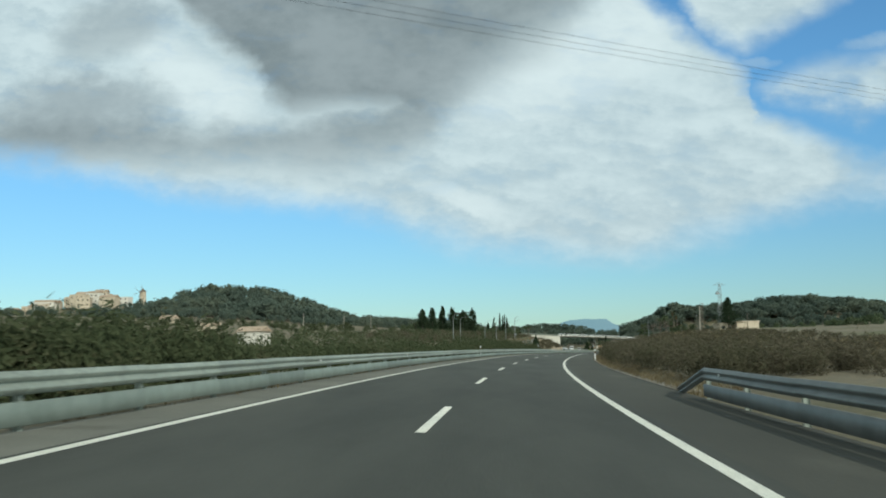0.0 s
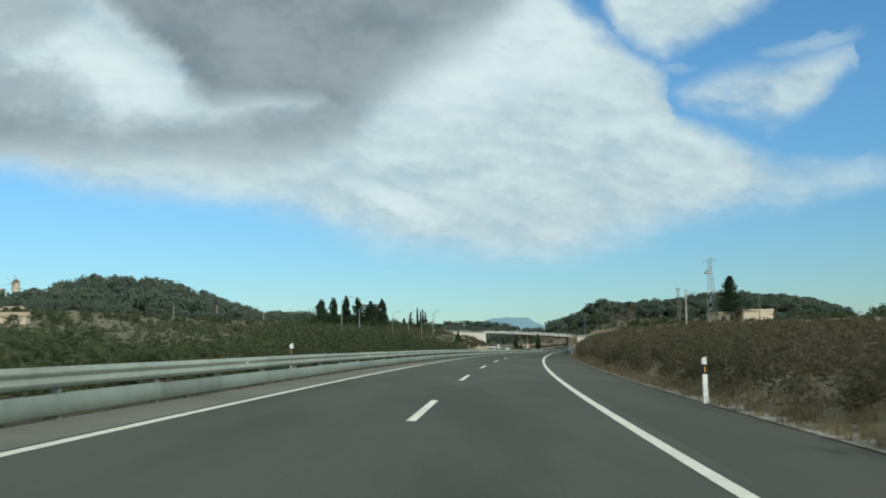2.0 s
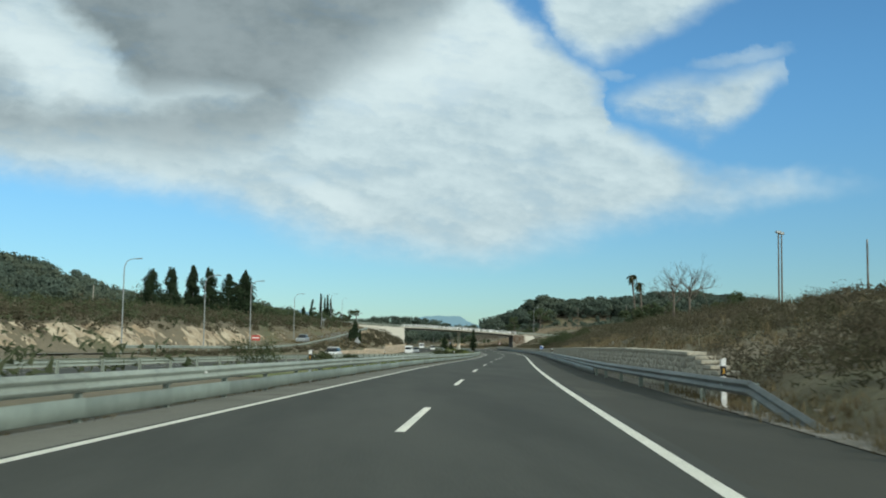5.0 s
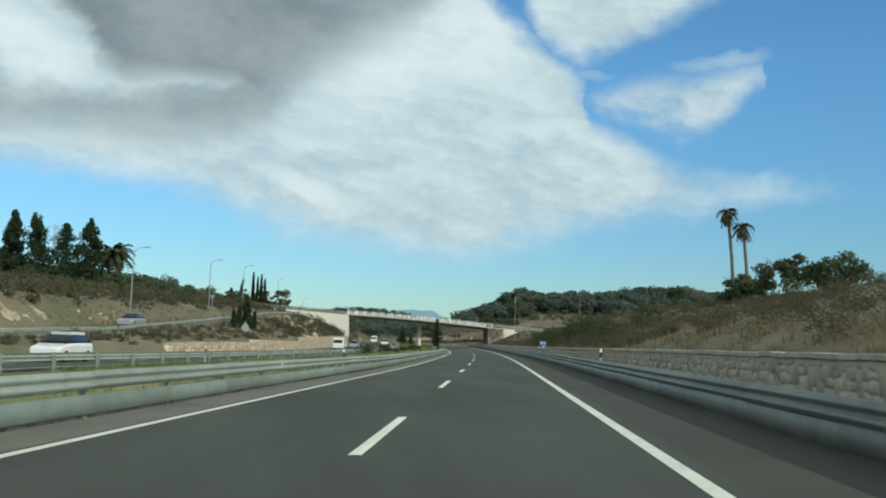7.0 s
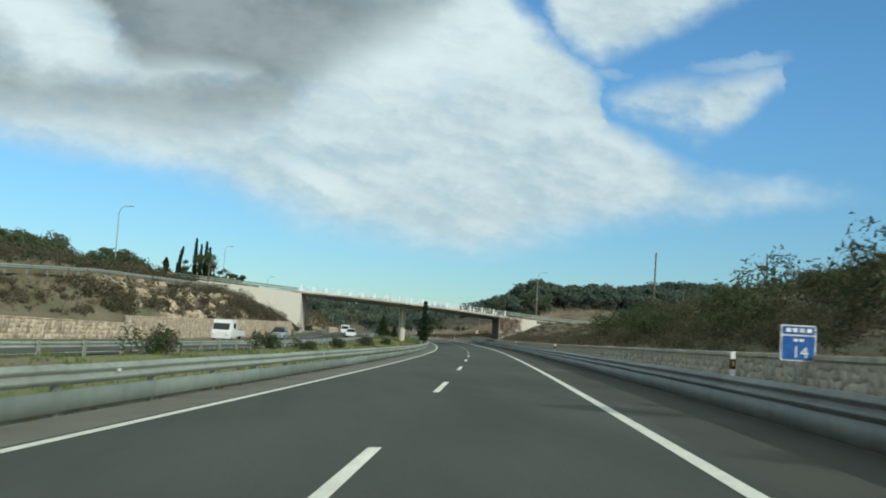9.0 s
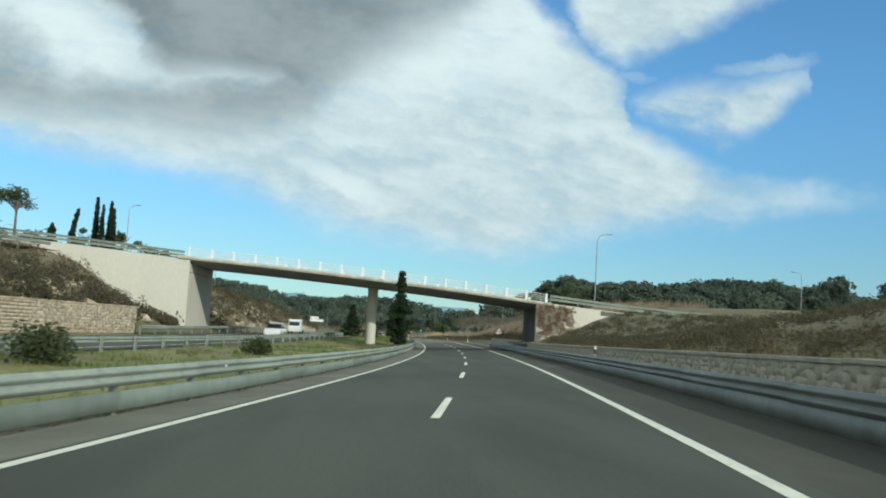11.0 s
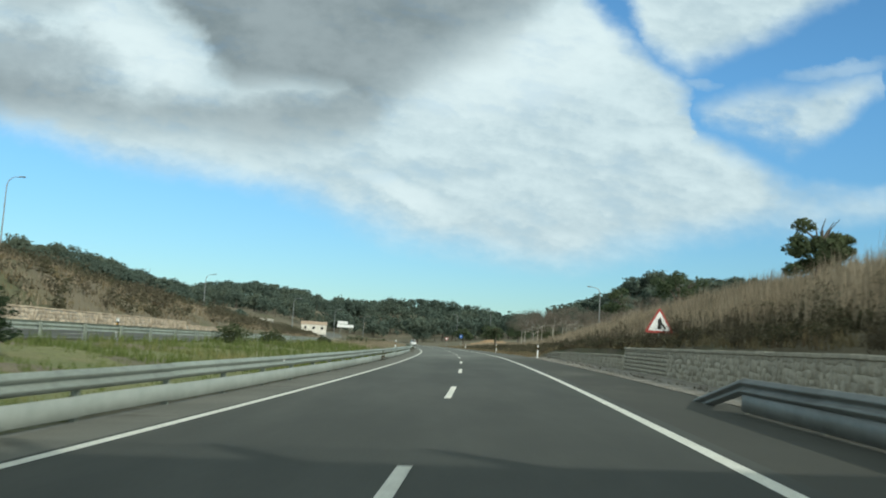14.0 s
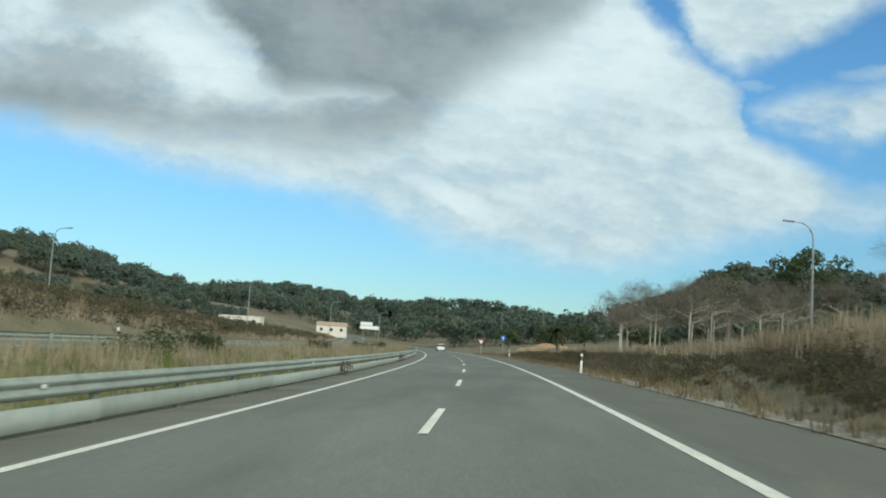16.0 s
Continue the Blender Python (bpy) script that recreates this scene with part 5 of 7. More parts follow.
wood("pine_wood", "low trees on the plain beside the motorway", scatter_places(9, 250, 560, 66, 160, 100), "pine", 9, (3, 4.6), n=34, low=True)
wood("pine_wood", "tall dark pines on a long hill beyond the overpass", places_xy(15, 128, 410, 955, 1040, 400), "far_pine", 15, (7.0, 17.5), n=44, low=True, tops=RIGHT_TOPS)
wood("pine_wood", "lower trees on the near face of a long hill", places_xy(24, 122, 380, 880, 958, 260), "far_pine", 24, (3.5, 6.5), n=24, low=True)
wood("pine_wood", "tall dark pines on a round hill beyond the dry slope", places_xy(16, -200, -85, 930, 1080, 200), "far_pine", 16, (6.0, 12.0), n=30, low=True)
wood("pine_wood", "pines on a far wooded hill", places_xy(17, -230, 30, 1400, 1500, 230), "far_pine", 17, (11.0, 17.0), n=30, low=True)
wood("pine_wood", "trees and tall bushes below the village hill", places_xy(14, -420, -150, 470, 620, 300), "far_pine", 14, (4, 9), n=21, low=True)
wood("pine_wood", "dark trees on the plateau beside the slip road", places_xy(21, -45, 8, 425, 472, 60), "pine", 21, (2.4, 4.4), n=40, low=True)
wood("pine_wood", "dark trees around the house on the plateau", places_xy(23, -46, -14, 445, 500, 34), "pine", 23, (3.5, 6.0), n=44, low=True)
wood("olive_grove", "grey-green low trees and bushes on the plain", scatter_places(10, 60, 420, -200, -80, 190), "olive", 10, (2.2, 4.0), n=26, low=True)
wood("pine_wood", "scattered low trees on the plain beside the scrub bank", scatter_places(11, -40, 260, 68, 190, 80), "pine", 11, (3, 4.4), n=30, low=True)

# --- hedge and scrub
scrub("hedge", "dense green oleander hedge behind the crash barrier", 16, 186, -12.5, -7.9, 660, M["hedge"], (0.5, 0.9), 1.15, 290, 0.095, 0.34, 21, upright=0.55)
scrub("hedge", "dense tall clump at the start of the oleander hedge", 17, 29, -12.8, -9.0, 62, M["hedge"], (0.7, 1.0), 1.2, 640, 0.115, 0.34, 121, upright=0.5)
scrub("hedge", "taller end of the oleander hedge", 112, 181, -13.5, -8.8, 300, M["hedge"], (0.8, 1.1), 1.35, 430, 0.098, 0.34, 20, upright=0.5)
scrub("scrub", "brown and olive scrub covering the roadside bank", 28, 194, 5.95, 11.5, 1250, M["scrub"], (0.38, 0.8), 0.95, 270, 0.085, 0.24, 22, upright=0.45)
scrub("scrub", "brown and olive scrub on the plain behind the bank", 10, 240, 11, 34, 900, M["scrub"], (0.4, 0.75), 0.6, 90, 0.13, 0.4, 23)
scrub("scrub", "dark brush above the stone wall", 198, 480, 7.0, 17, 1500, M["scrub"], (0.4, 0.85), 0.62, 380, 0.058, 0.26, 24, upright=0.45, thin=lambda s, l: np.where(l < 8.5, np.where(s > 285, 0.85, 0.45), np.where(((s > 285) & (l > 11.0)) | (s > 400), 0.0, 0.8)))
scrub("scrub", "low brown brush along the top of the stone wall", 285, 480, 6.6, 9.0, 700, M["scrub"], (0.25, 0.5), 0.6, 130, 0.055, 0.28, 125, upright=0.45)
scrub("scrub", "low smooth brush over the top of the bank", 285, 440, 11.5, 27, 1600, M["scrub"], (0.5, 1.0), 0.32, 90, 0.085, 0.3, 124, upright=0.2)
scrub("scrub", "green bushes on the lower bank above the stone wall", 300, 392, 7.6, 11.0, 34, M["hedge"], (0.8, 1.25), 0.8, 1000, 0.10, 0.3, 48, upright=0.3)
scrub("scrub", "thick brush on the slope before the overpass", 425, 485, 9, 30, 900, M["scrub"], (0.4, 0.8), 0.42, 130, 0.085, 0.26, 47, upright=0.3)
scrub("scrub", "brush on the slope beyond the overpass", 500, 612, 8.6, 24, 460, M["scrub"], (0.4, 0.85), 0.6, 150, 0.085, 0.3, 25, upright=0.3)
scrub("scrub", "dark low brush along the verge", 588, 720, 6.3, 11.5, 700, M["scrub"], (0.32, 0.55), 0.6, 250, 0.06, 0.24, 26, upright=0.45)
scrub("scrub", "dry bushes on the slope above the tan wall", 388, 484, -33.5, -29.2, 250, M["scrub"], (0.45, 0.95), 0.85, 140, 0.14, 0.4, 27)
scrub("scrub", "bushes on the rocky cutting above the slip road", 230, 470, -62, -43.5, 800, M["scrub"], (0.6, 1.3), 0.8, 84, 0.21, 0.4, 28)
scrub("scrub", "brown bushes on the dry slope", 500, 740, -64, -29.5, 2300, M["scrub"], (0.6, 1.3), 0.75, 66, 0.18, 0.4, 29)
scrub("scrub", "dull green and brown brush on the plain behind the hedge", 40, 430, -78, -14, 1500, M["olive"], (0.7, 1.5), 0.85, 66, 0.22, 0.4, 65, thin=lambda s, l: np.where((s > 215) & (l > -44), 0.0, 1.0))
scrub("scrub", "green bushes scattered over the plain", 40, 420, -80, -15, 260, M["hedge"], (0.9, 1.7), 0.9, 110, 0.2, 0.4, 66, thin=lambda s, l: np.where((s > 215) & (l > -44), 0.0, 1.0))
scrub("scrub", "large brown bushes beside the wing wall", 436, 479, -38, -29.8, 60, M["scrub"], (0.8, 1.4), 0.9, 420, 0.12, 0.3, 67, upright=0.3)
def bush(s, l, r, seed, label="round green bush on the grassy median"):
    """One rounded bush."""
    rng = np.random.default_rng(seed)
    c = np.array(at(s, l, 0, ground))
    q = [clump(rng, c + rng.normal(size=3) * (r * 0.45, r * 0.45, r * 0.12) + (0, 0, r * 0.55), (r * 0.65, r * 0.65, r * 0.6), 160, 0.11, 0.35, 0.4, 0.4) for _ in range(6)]
    return solo("bush", leaf_mesh("bush", q, M["hedge"]), None, label, "bush", "bushes on the median")


for _k, (_s0, _l0, _r0) in enumerate(((252, -13.5, 0.6), (354, -13.8, 1.0), (373, -13.8, 0.9), (384, -13.0, 0.7), (396, -12.5, 0.7), (413, -11.9, 0.95), (435, -11.3, 0.75), (555, -13.8, 1.0), (565, -13.8, 0.9), (590, -13.5, 0.6), (614, -13.6, 1.1), (618, -12.6, 0.9), (652, -12.5, 0.8), (690, -12.4, 1.0), (708, -11.5, 1.0))):
    bush(_s0, _l0, _r0, 700 + _k)
scrub("scrub", "thick brown brush above the end of the stone wall", 498, 600, 8.4, 13, 360, M["scrub"], (0.4, 0.8), 0.6, 240, 0.075, 0.22, 44, upright=0.45)
tufts("dry_grass", "tall dry grass above the end of the stone wall", 498, 600, 8.4, 14, 5600, M["reed"], 1.0, 16, 45, width=0.012, lean=0.2, spread_r=0.2)
tufts("dry_grass", "dry grass covering the slope above the motorway", 500, 740, -75, -29.2, 6500, M["dry"], 0.6, 9, 46, width=0.035, spread_r=0.25)
scrub("scrub", "low brown brush right above the stone wall", 498, 604, 7.35, 8.9, 420, M["scrub"], (0.22, 0.4), 0.7, 150, 0.09, 0.2, 49, upright=0.45)
tufts("dry_grass", "dry grass right above the stone wall", 498, 604, 7.3, 9.0, 1500, M["dry"], 0.3, 14, 50, width=0.014)
scrub("scrub", "dry bushes on the low ground beyond the oncoming lanes", 700, 930, -66, -29.5, 620, M["scrub"], (0.6, 1.4), 0.7, 60, 0.24, 0.35, 61)
tufts("dry_grass", "pale dry grass on the low ground beyond the oncoming lanes", 690, 940, -68, -28.5, 4500, M["reed"], 0.7, 8, 62, width=0.05, spread_r=0.35)
tufts("dry_grass", "dry grass under the leafless trees", 620, 720, 10, 40, 3000, M["dry"], 0.45, 10, 63, width=0.03, spread_r=0.3)
tufts("grass", "green grass on the median strip", 215, 540, -16.2, -6.6, 8000, M["grass"], 0.22, 12, 32, width=0.016)
tufts("grass", "tall dry and green grass on the median strip", 530, 760, -16.2, -6.6, 5500, M["grass"], 0.48, 12, 33, width=0.018)
tufts("dry_grass", "tall pale dry grass on the median", 592, 800, -15, -7, 2400, M["reed"], 0.85, 16, 34, width=0.015)
tufts("dry_grass", "dry grass at the foot of the barrier", -20, 420, -6.6, -6.3, 700, M["dry"], 0.13, 12, 35)
tufts("dry_grass", "dry grass and weeds along the verge", 25, 200, 5.05, 6.3, 2600, M["dry"], 0.22, 16, 36, width=0.01)
tufts("dry_grass", "dry grass above the stone wall", 200, 490, 6.3, 9.5, 1900, M["dry"], 0.38, 16, 37, width=0.012)
tufts("dry_grass", "dry grass on the roadside bank", 40, 240, 6.5, 30, 2400, M["dry"], 0.5, 14, 38, width=0.016)
tufts("dry_grass", "dry grass on the slope", 500, 720, -58, -30, 4200, M["dry"], 0.6, 12, 39, width=0.025)
tufts("dry_grass", "dry grass on the slope above the wall", 330, 484, -44, -29.3, 2500, M["dry"], 0.5, 12, 40, width=0.02)
tufts("reeds", "tall pale dry reeds on the slope beyond the overpass", 512, 626, 10, 22, 4200, M["reed"], 1.35, 16, 41, width=0.02, lean=0.12, spread_r=0.3)
tufts("reeds", "pale dry grass on the slope beyond the oncoming lanes", 556, 720, -62, -29.3, 4200, M["reed"], 0.6, 14, 141, width=0.025, lean=0.3, spread_r=0.3)
tufts("reeds", "tall dry grass beneath the bare trees", 620, 760, 11, 46, 2600, M["reed"], 0.9, 13, 142, width=0.025, lean=0.2, spread_r=0.35)
tufts("reeds", "tall pale dry reeds near the stone wall", 540, 622, 24, 42, 1300, M["reed"], 1.7, 14, 42, width=0.025, lean=0.12, spread_r=0.3)
tufts("dry_grass", "dry grass along the verge beyond the wall", 584, 760, 4.9, 9, 2600, M["dry"], 0.35, 14, 43, width=0.012)


# ---------------------------------------------------------------- rocks
def rocks(name, label, places, seed, size=(0.5, 1.4), cuts=2, mat="rock"):
    """Broken limestone faces: lumpy angular blocks set into a cutting."""
    rng = np.random.default_rng(seed)
    V, F = [], []
    for p in places:
        r = rng.uniform(*size) * np.array([1.0, 1.0, rng.uniform(0.6, 1.0)])
        bm = bmesh.new()
        bmesh.ops.create_icosphere(bm, subdivisions=cuts, radius=1.0)
        k = rng.normal(size=(5, 3))
        k /= np.linalg.norm(k, axis=1)[:, None]
        n0 = len(V)
        for v in bm.verts:
            c = np.array(v.co)
            for q in k:
                d = c @ q
                if d > 0.55:
                    c = c - q * (d - 0.55)
            c = c * (1 + rng.uniform(-0.07, 0.07))
            V.append(tuple(c * r + p))
        for f in bm.faces:
            F.append([n0 + v.index for v in f.verts])
        bm.free()
    return solo(name, mesh_of(name, V, F, M[mat]), None, label, "rocks", kind="stuff")


def rock_places(seed, s0, s1, l0, l1, n, sink=0.2):
    p = scatter_places(seed, s0, s1, l0, l1, n)
    return p - np.array([0, 0, sink])


def rock_face(name, label, s0, s1, l_foot, l_top, rows=9):
    """A broken upright cutting: ledges and clefts along the foot of a slope."""
    st = np.arange(s0, s1 + 0.01, 0.55)
    v = []
    for q in st:
        z0, z1 = float(ground(q, l_foot)) - 0.3, float(ground(q, l_top)) + 0.15 + 0.5 * noise.noise((q * 0.11, 3.3, 0))
        for r in range(rows):
            f = r / (rows - 1)
            zz = z0 + (z1 - z0) * f
            out = 1.1 * noise.noise((q * 0.16, zz * 0.35, 1.7)) + 0.55 * noise.noise((q * 0.55, zz * 0.9, 5.1)) + 0.28 * noise.noise((q * 1.5, zz * 2.2, 9.0))
            lat = l_foot + (l_top - l_foot) * f ** 1.5 + out * (0.35 + 0.65 * math.sin(f * math.pi))
            x, y = plan(q, lat)
            v.append((float(x), float(y), zz + 0.12 * noise.noise((q * 1.1, zz * 1.7, 2.0))))
    i = np.arange(len(st) - 1)[:, None] * rows + np.arange(rows - 1)[None, :]
    f = np.stack([i, i + 1, i + rows + 1, i + rows], -1).reshape(-1, 4)
    return solo(name, mesh_of(name, v, f, M["rock"]), None, label, "rocks", kind="structure")


rock_face("rock_cutting", "broken ochre limestone cutting beside the slip road", 240, 330, -41.9, -44.6)
rocks("rock_cutting", "fallen limestone blocks at the foot of the cutting", rock_places(51, 240, 350, -43.6, -41.9, 60), 51, (0.2, 0.5))
scrub("scrub", "low dry bushes between the slip road and the wall", 250, 390, -33.8, -29.2, 420, M["scrub"], (0.25, 0.5), 0.75, 120, 0.09, 0.4, 127)
rocks("rock_cutting", "broken pale limestone on the slope above the tan wall", rock_places(52, 395, 478, -37.0, -29.6, 200), 52, (0.45, 1.1))
rocks("rock_cutting", "pale boulders on the slope beyond the abutment", rock_places(53, 502, 548, -33.5, -29.6, 80), 53, (0.3, 0.8))
rocks("kerb_rubble", "pale broken stones along the edge of the shoulder", rock_places(54, 500, 690, 4.95, 5.75, 2400, 0.03), 54, (0.03, 0.10), 1, "gravel")
rocks("kerb_rubble", "broken stones and clods along the verge", rock_places(55, 28, 190, 4.95, 6.0, 900, 0.03), 55, (0.04, 0.12), 1, "gravel")


# ---------------------------------------------------------------- single trees
def tree_z(x, y):
    return ground_xy(x, y) - 0.1


for x, y, h, w, sd in ((-31.5, 384, 10.2, 6.2, 61), (-27.5, 386, 10.8, 5.6, 62), (-23.6, 391, 11.9, 4.0, 63), (-19.4, 388, 10.8, 6.0, 68), (-11.2, 386.7, 10.4, 4.6, 64)):
    cypress("cypress_tree", "tall dark green columnar cypress on the plateau", x, y, 7.2, h, w, sd)
fir("conifer_tree", "ragged dark conifer among the cypresses", -15.0, 388, 7.2, 10.6, 7.6, 65)
pine("pine_tree", "broad dark pine beside the cypresses", -35.0, 392, 6.0, 10.0, 11.0, 66, flat=0.85)
pine("pine_tree", "low broad pine beneath the cypresses", -25.0, 396, 6.0, 6.5, 10.0, 67, flat=0.9)
for x, y, top, w, sd, lean in ((0.1, 558, 21.9, 0.9, 71, 0.0), (1.7, 556, 20.3, 0.8, 72, 0.1), (2.9, 557, 21.2, 0.9, 73, 0.0), (4.3, 554, 19.6, 0.9, 74, -0.1), (-4.2, 558, 19.6, 1.0, 75, 1.1)):
    cypress("cypress_tree", "slender dark pointed cypress in a distant row", x, y, 9.5, top - 9.5, w, sd, 0.5, lean=lean)
cypress("cypress_tree", "short blunt cypress beside a distant row", -6.8, 556, 9.5, 7.0, 2.4, 76, 0.3)
for x, y, top, w, sd in ((-2.4, 560, 17.6, 4.6, 171), (1.4, 560, 18.0, 5.0, 172), (4.6, 559, 17.4, 4.8, 173), (7.6, 560, 16.0, 4.8, 174), (11.0, 562, 14.6, 5.0, 175), (-9.6, 560, 14.8, 4.6, 176)):
    pine("pine_tree", "dense dark tree below a distant cypress row", x, y, 9.0, top - 9.0, w, sd, 0.26, 110, flat=0.85, group="trees below the cypress row")
for x, y, h, w, sd in ((14.1, 371.4, 4.9, 1.5, 76), (13.0, 364.7, 3.1, 0.5, 77), (15.1, 373.0, 3.2, 0.45, 78), (13.5, 367.0, 3.5, 0.7, 178)):
    cypress("cypress_tree", "small slender cypress on the slope above the wall", x, y, 1.2, h, w, sd)
fir("conifer_tree", "dark ragged conifer standing in the median", 52.4, 472.0, -0.7, 7.4, 2.15, 79, 1.9, True)
fir("conifer_tree", "dark conifer on the median beyond the overpass", 47.6, 520, -0.3, 5.0, 3.4, 80, 1.2)
fir("conifer_tree", "small dark conifer on the median beyond the overpass", 50.2, 521, -0.3, 2.6, 1.9, 81)
fir("conifer_tree", "dark cedar beside the low building", 50.9, 212.6, 5.0, 6.9, 5.4, 82)
palm("palm_tree", "tall date palm on the plateau", -16.9, 429, 8.3, 8.2, 83, 60, 3.9)
palm("palm_tree", "short date palm on the plateau", -18.3, 481, 8.8, 4.4, 84, 34, 1.9)
palm("palm_tree", "tall thin fan palm on the bank", 56.6, 308.8, 5.0, 7.0, 85, 26, 0.85, True, -0.55)
palm("palm_tree", "tall thin fan palm on the bank", 57.5, 308.3, 5.0, 5.8, 86, 26, 0.85, True, -0.4)
pine("umbrella_pine", "umbrella pine with a flat crown near the overpass", 14.5, 480, 8.2, 4.9, 5.8, 87, 0.14, 130)
for x, y, top, w, sd in ((80.2, 543.6, 8.9, 3.2, 88), (82.0, 546.0, 8.6, 2.6, 188), (83.4, 537.6, 9.4, 3.4, 89), (85.6, 538.5, 9.2, 3.2, 90)):
    pine("oak_tree", "rounded evergreen oak on the slope", x, y, ground_xy(x, y) - 0.1, top - ground_xy(x, y), w, sd, 0.13, 190, flat=0.9, group="oaks on the slope")
pine("umbrella_pine", "spreading pine standing above the slope", 134.0, 771, tree_z(134, 771), 28.2 - tree_z(134, 771), 17.0, 91, 0.42, 170, flat=0.5)
pine("umbrella_pine", "spreading pine behind the slope", 116.0, 765, tree_z(116, 765), 22 - tree_z(116, 765), 9.0, 92, 0.4, 130, flat=0.75)
pine("bush_tree", "dense dark bush at the foot of the palms", 57.2, 309.5, 4.4, 3.3, 3.2, 93, 0.15, 160, flat=0.9)
for _s0, _l0, _h0, _w0 in ((303, 19.5, 3.8, 3.8), (298, 21.0, 3.4, 3.6), (309, 18.5, 2.4, 3.0)):
    p = at(_s0, _l0, -0.2, ground)
    pine("oak_tree", "tall dark evergreen bush on top of the bank", p.x, p.y, p.z, _h0, _w0, int(_s0), 0.15, 150, "pine", 0.85)
pine("oak_tree", "small dark bushy tree on a short trunk on the bank", 64.6, 341.5, ground_xy(64.6, 341.5) - 0.1, 3.2, 2.6, 94, 0.12, 130, flat=0.7)
for k, (s, l, h, w) in enumerate(((702, 22, 5.5, 6.0), (708, 27, 4.6, 5.0), (760, 20, 6.5, 7.5), (775, 30, 7, 8), (790, 16, 6.5, 7))):
    p = at(s, l, -0.1, ground)
    pine("pine_tree", "rounded green tree beside the motorway", p.x, p.y, p.z, h, w, 120 + k, 0.26, 100, flat=0.75, group="trees beside the motorway")
p = at(706, 13, -0.2, ground)
palm("palm_tree", "shaggy fan palm beside the motorway", p.x, p.y, p.z, 3.6, 130, 34, 1.6, True)


def bare_tree(x, y, z, h, seed, label, pruned=False, mat="bark", wide=False):
    rng = np.random.default_rng(seed)
    tree = thing("bare_tree", label, "tree", "bare trees", m=pose(x, y, z))
    bm = bmesh.new()
    tube(bm, (0, 0, -0.3), (0.05, 0.02, h * 0.55), (0.018 if pruned else 0.03) * h ** 0.8, (0.014 if pruned else 0.022) * h ** 0.8, 7)
    part("trunk", bm, M[mat], tree)
    bm = bmesh.new()
    for _ in range(5 if pruned else 14):
        a = rng.uniform(0, 6.283)
        out = 1.2 if pruned or wide else 0.6
        d = Vector((math.cos(a) * out, math.sin(a) * out, 0.45 if pruned else 0.75)).normalized()
        branchy(bm, rng, Vector((0.05, 0.02, h * rng.uniform(0.30 if wide else 0.45, 0.56))), d, h * (0.22 if pruned else 0.26), (0.007 if pruned else 0.009) * h ** 0.8, 3 if pruned else 4, 0.5)
    part("bare_crown", bm, M[mat], tree, "bare leafless branches")
    if pruned:
        q = []
        for _ in range(26):
            a, o = rng.uniform(0, 6.283), 0.42 * h * rng.random() ** 0.5
            q.append(clump(rng, (math.cos(a) * o, math.sin(a) * o, h * rng.uniform(0.60, 0.98)), (0.9, 0.9, 0.6), 120, 0.30, 0.022, 0.2, 0.4))
        part("twig_crown", leaf_mesh("twig_crown", q, M["twig"]), None, tree, "fine brown leafless twigs")
    return tree


bare_tree(38.6, 240, 3.2, 4.6, 140, "leafless shrub tree on top of the bank", wide=True)
bare_tree(40.6, 242, 3.4, 5.0, 141, "leafless shrub tree on top of the bank", wide=True)
pine("oak_tree", "small round evergreen oak on top of the bank", 52.3, 262, 4.4, 3.0, 3.2, 143, 0.14, 130, flat=0.85)
bare_tree(64.5, 335, ground_xy(64.5, 335), 1.9, 142, "small leafless shrub tree on top of the bank")
for k, (s, l) in enumerate(((651, 11.0), (650, 13.4), (648, 15.5), (652, 18.2), (647, 20.4), (651, 23.4), (664, 13.2), (666, 16.4), (663, 19.5), (667, 22.6), (664, 26.0), (668, 30.0), (680, 17), (682, 21), (679, 25.5), (683, 30.5), (650, 27.5), (649, 32.0), (634, 29.5), (633, 25.5))):
    p = at(s, l, -0.2, ground)
    bare_tree(p.x, p.y, p.z, 5.2 + 0.3 * (k % 4), 150 + k, "leafless plane tree with a pale straight trunk", True, "pale_bark")

bush(229, -15.0, 1.5, 731, "dark rounded bush beside the oncoming carriageway")
bush(246, -14.5, 0.9, 732, "dark rounded bush beside the oncoming carriageway")
# weeds growing at the foot of the barrier
for _s0, _l0 in ((562.5, -6.05), (617, -6.05), (652, -6.05)):
    scrub("weed", "dry grey weed growing at the foot of the barrier", _s0 - 0.3, _s0 + 0.3, _l0 - 0.05, _l0 + 0.08, 3, M["scrub"], (0.25, 0.34), 1.3, 150, 0.06, 0.2, int(_s0), upright=0.7)

# creeper on the wing wall
_rng = np.random.default_rng(7)
_q = []
for _ in range(520):
    along, rise = 4.3 * _rng.random() ** 1.15, _rng.random()
    _z0, _z1 = 1.0 + 0.30 * along, 5.0 - 0.07 * along
    if _rng.random() < 0.10 + 0.75 * (along / 4.3) ** 2 + 0.55 * max(0.0, 0.35 - rise):
        continue
    _q.append(clump(_rng, (68.15 + along, near_y(68) - 0.02 + along * 0.15, _z0 + (_z1 - _z0) * rise), (0.30, 0.09, 0.26), 34, 0.075, 0.45, 0.3))
solo("creeper", leaf_mesh("creeper", _q, M["ivy"]), None, "red-brown dry creeper clinging to the abutment wall", "creeper", kind="stuff")


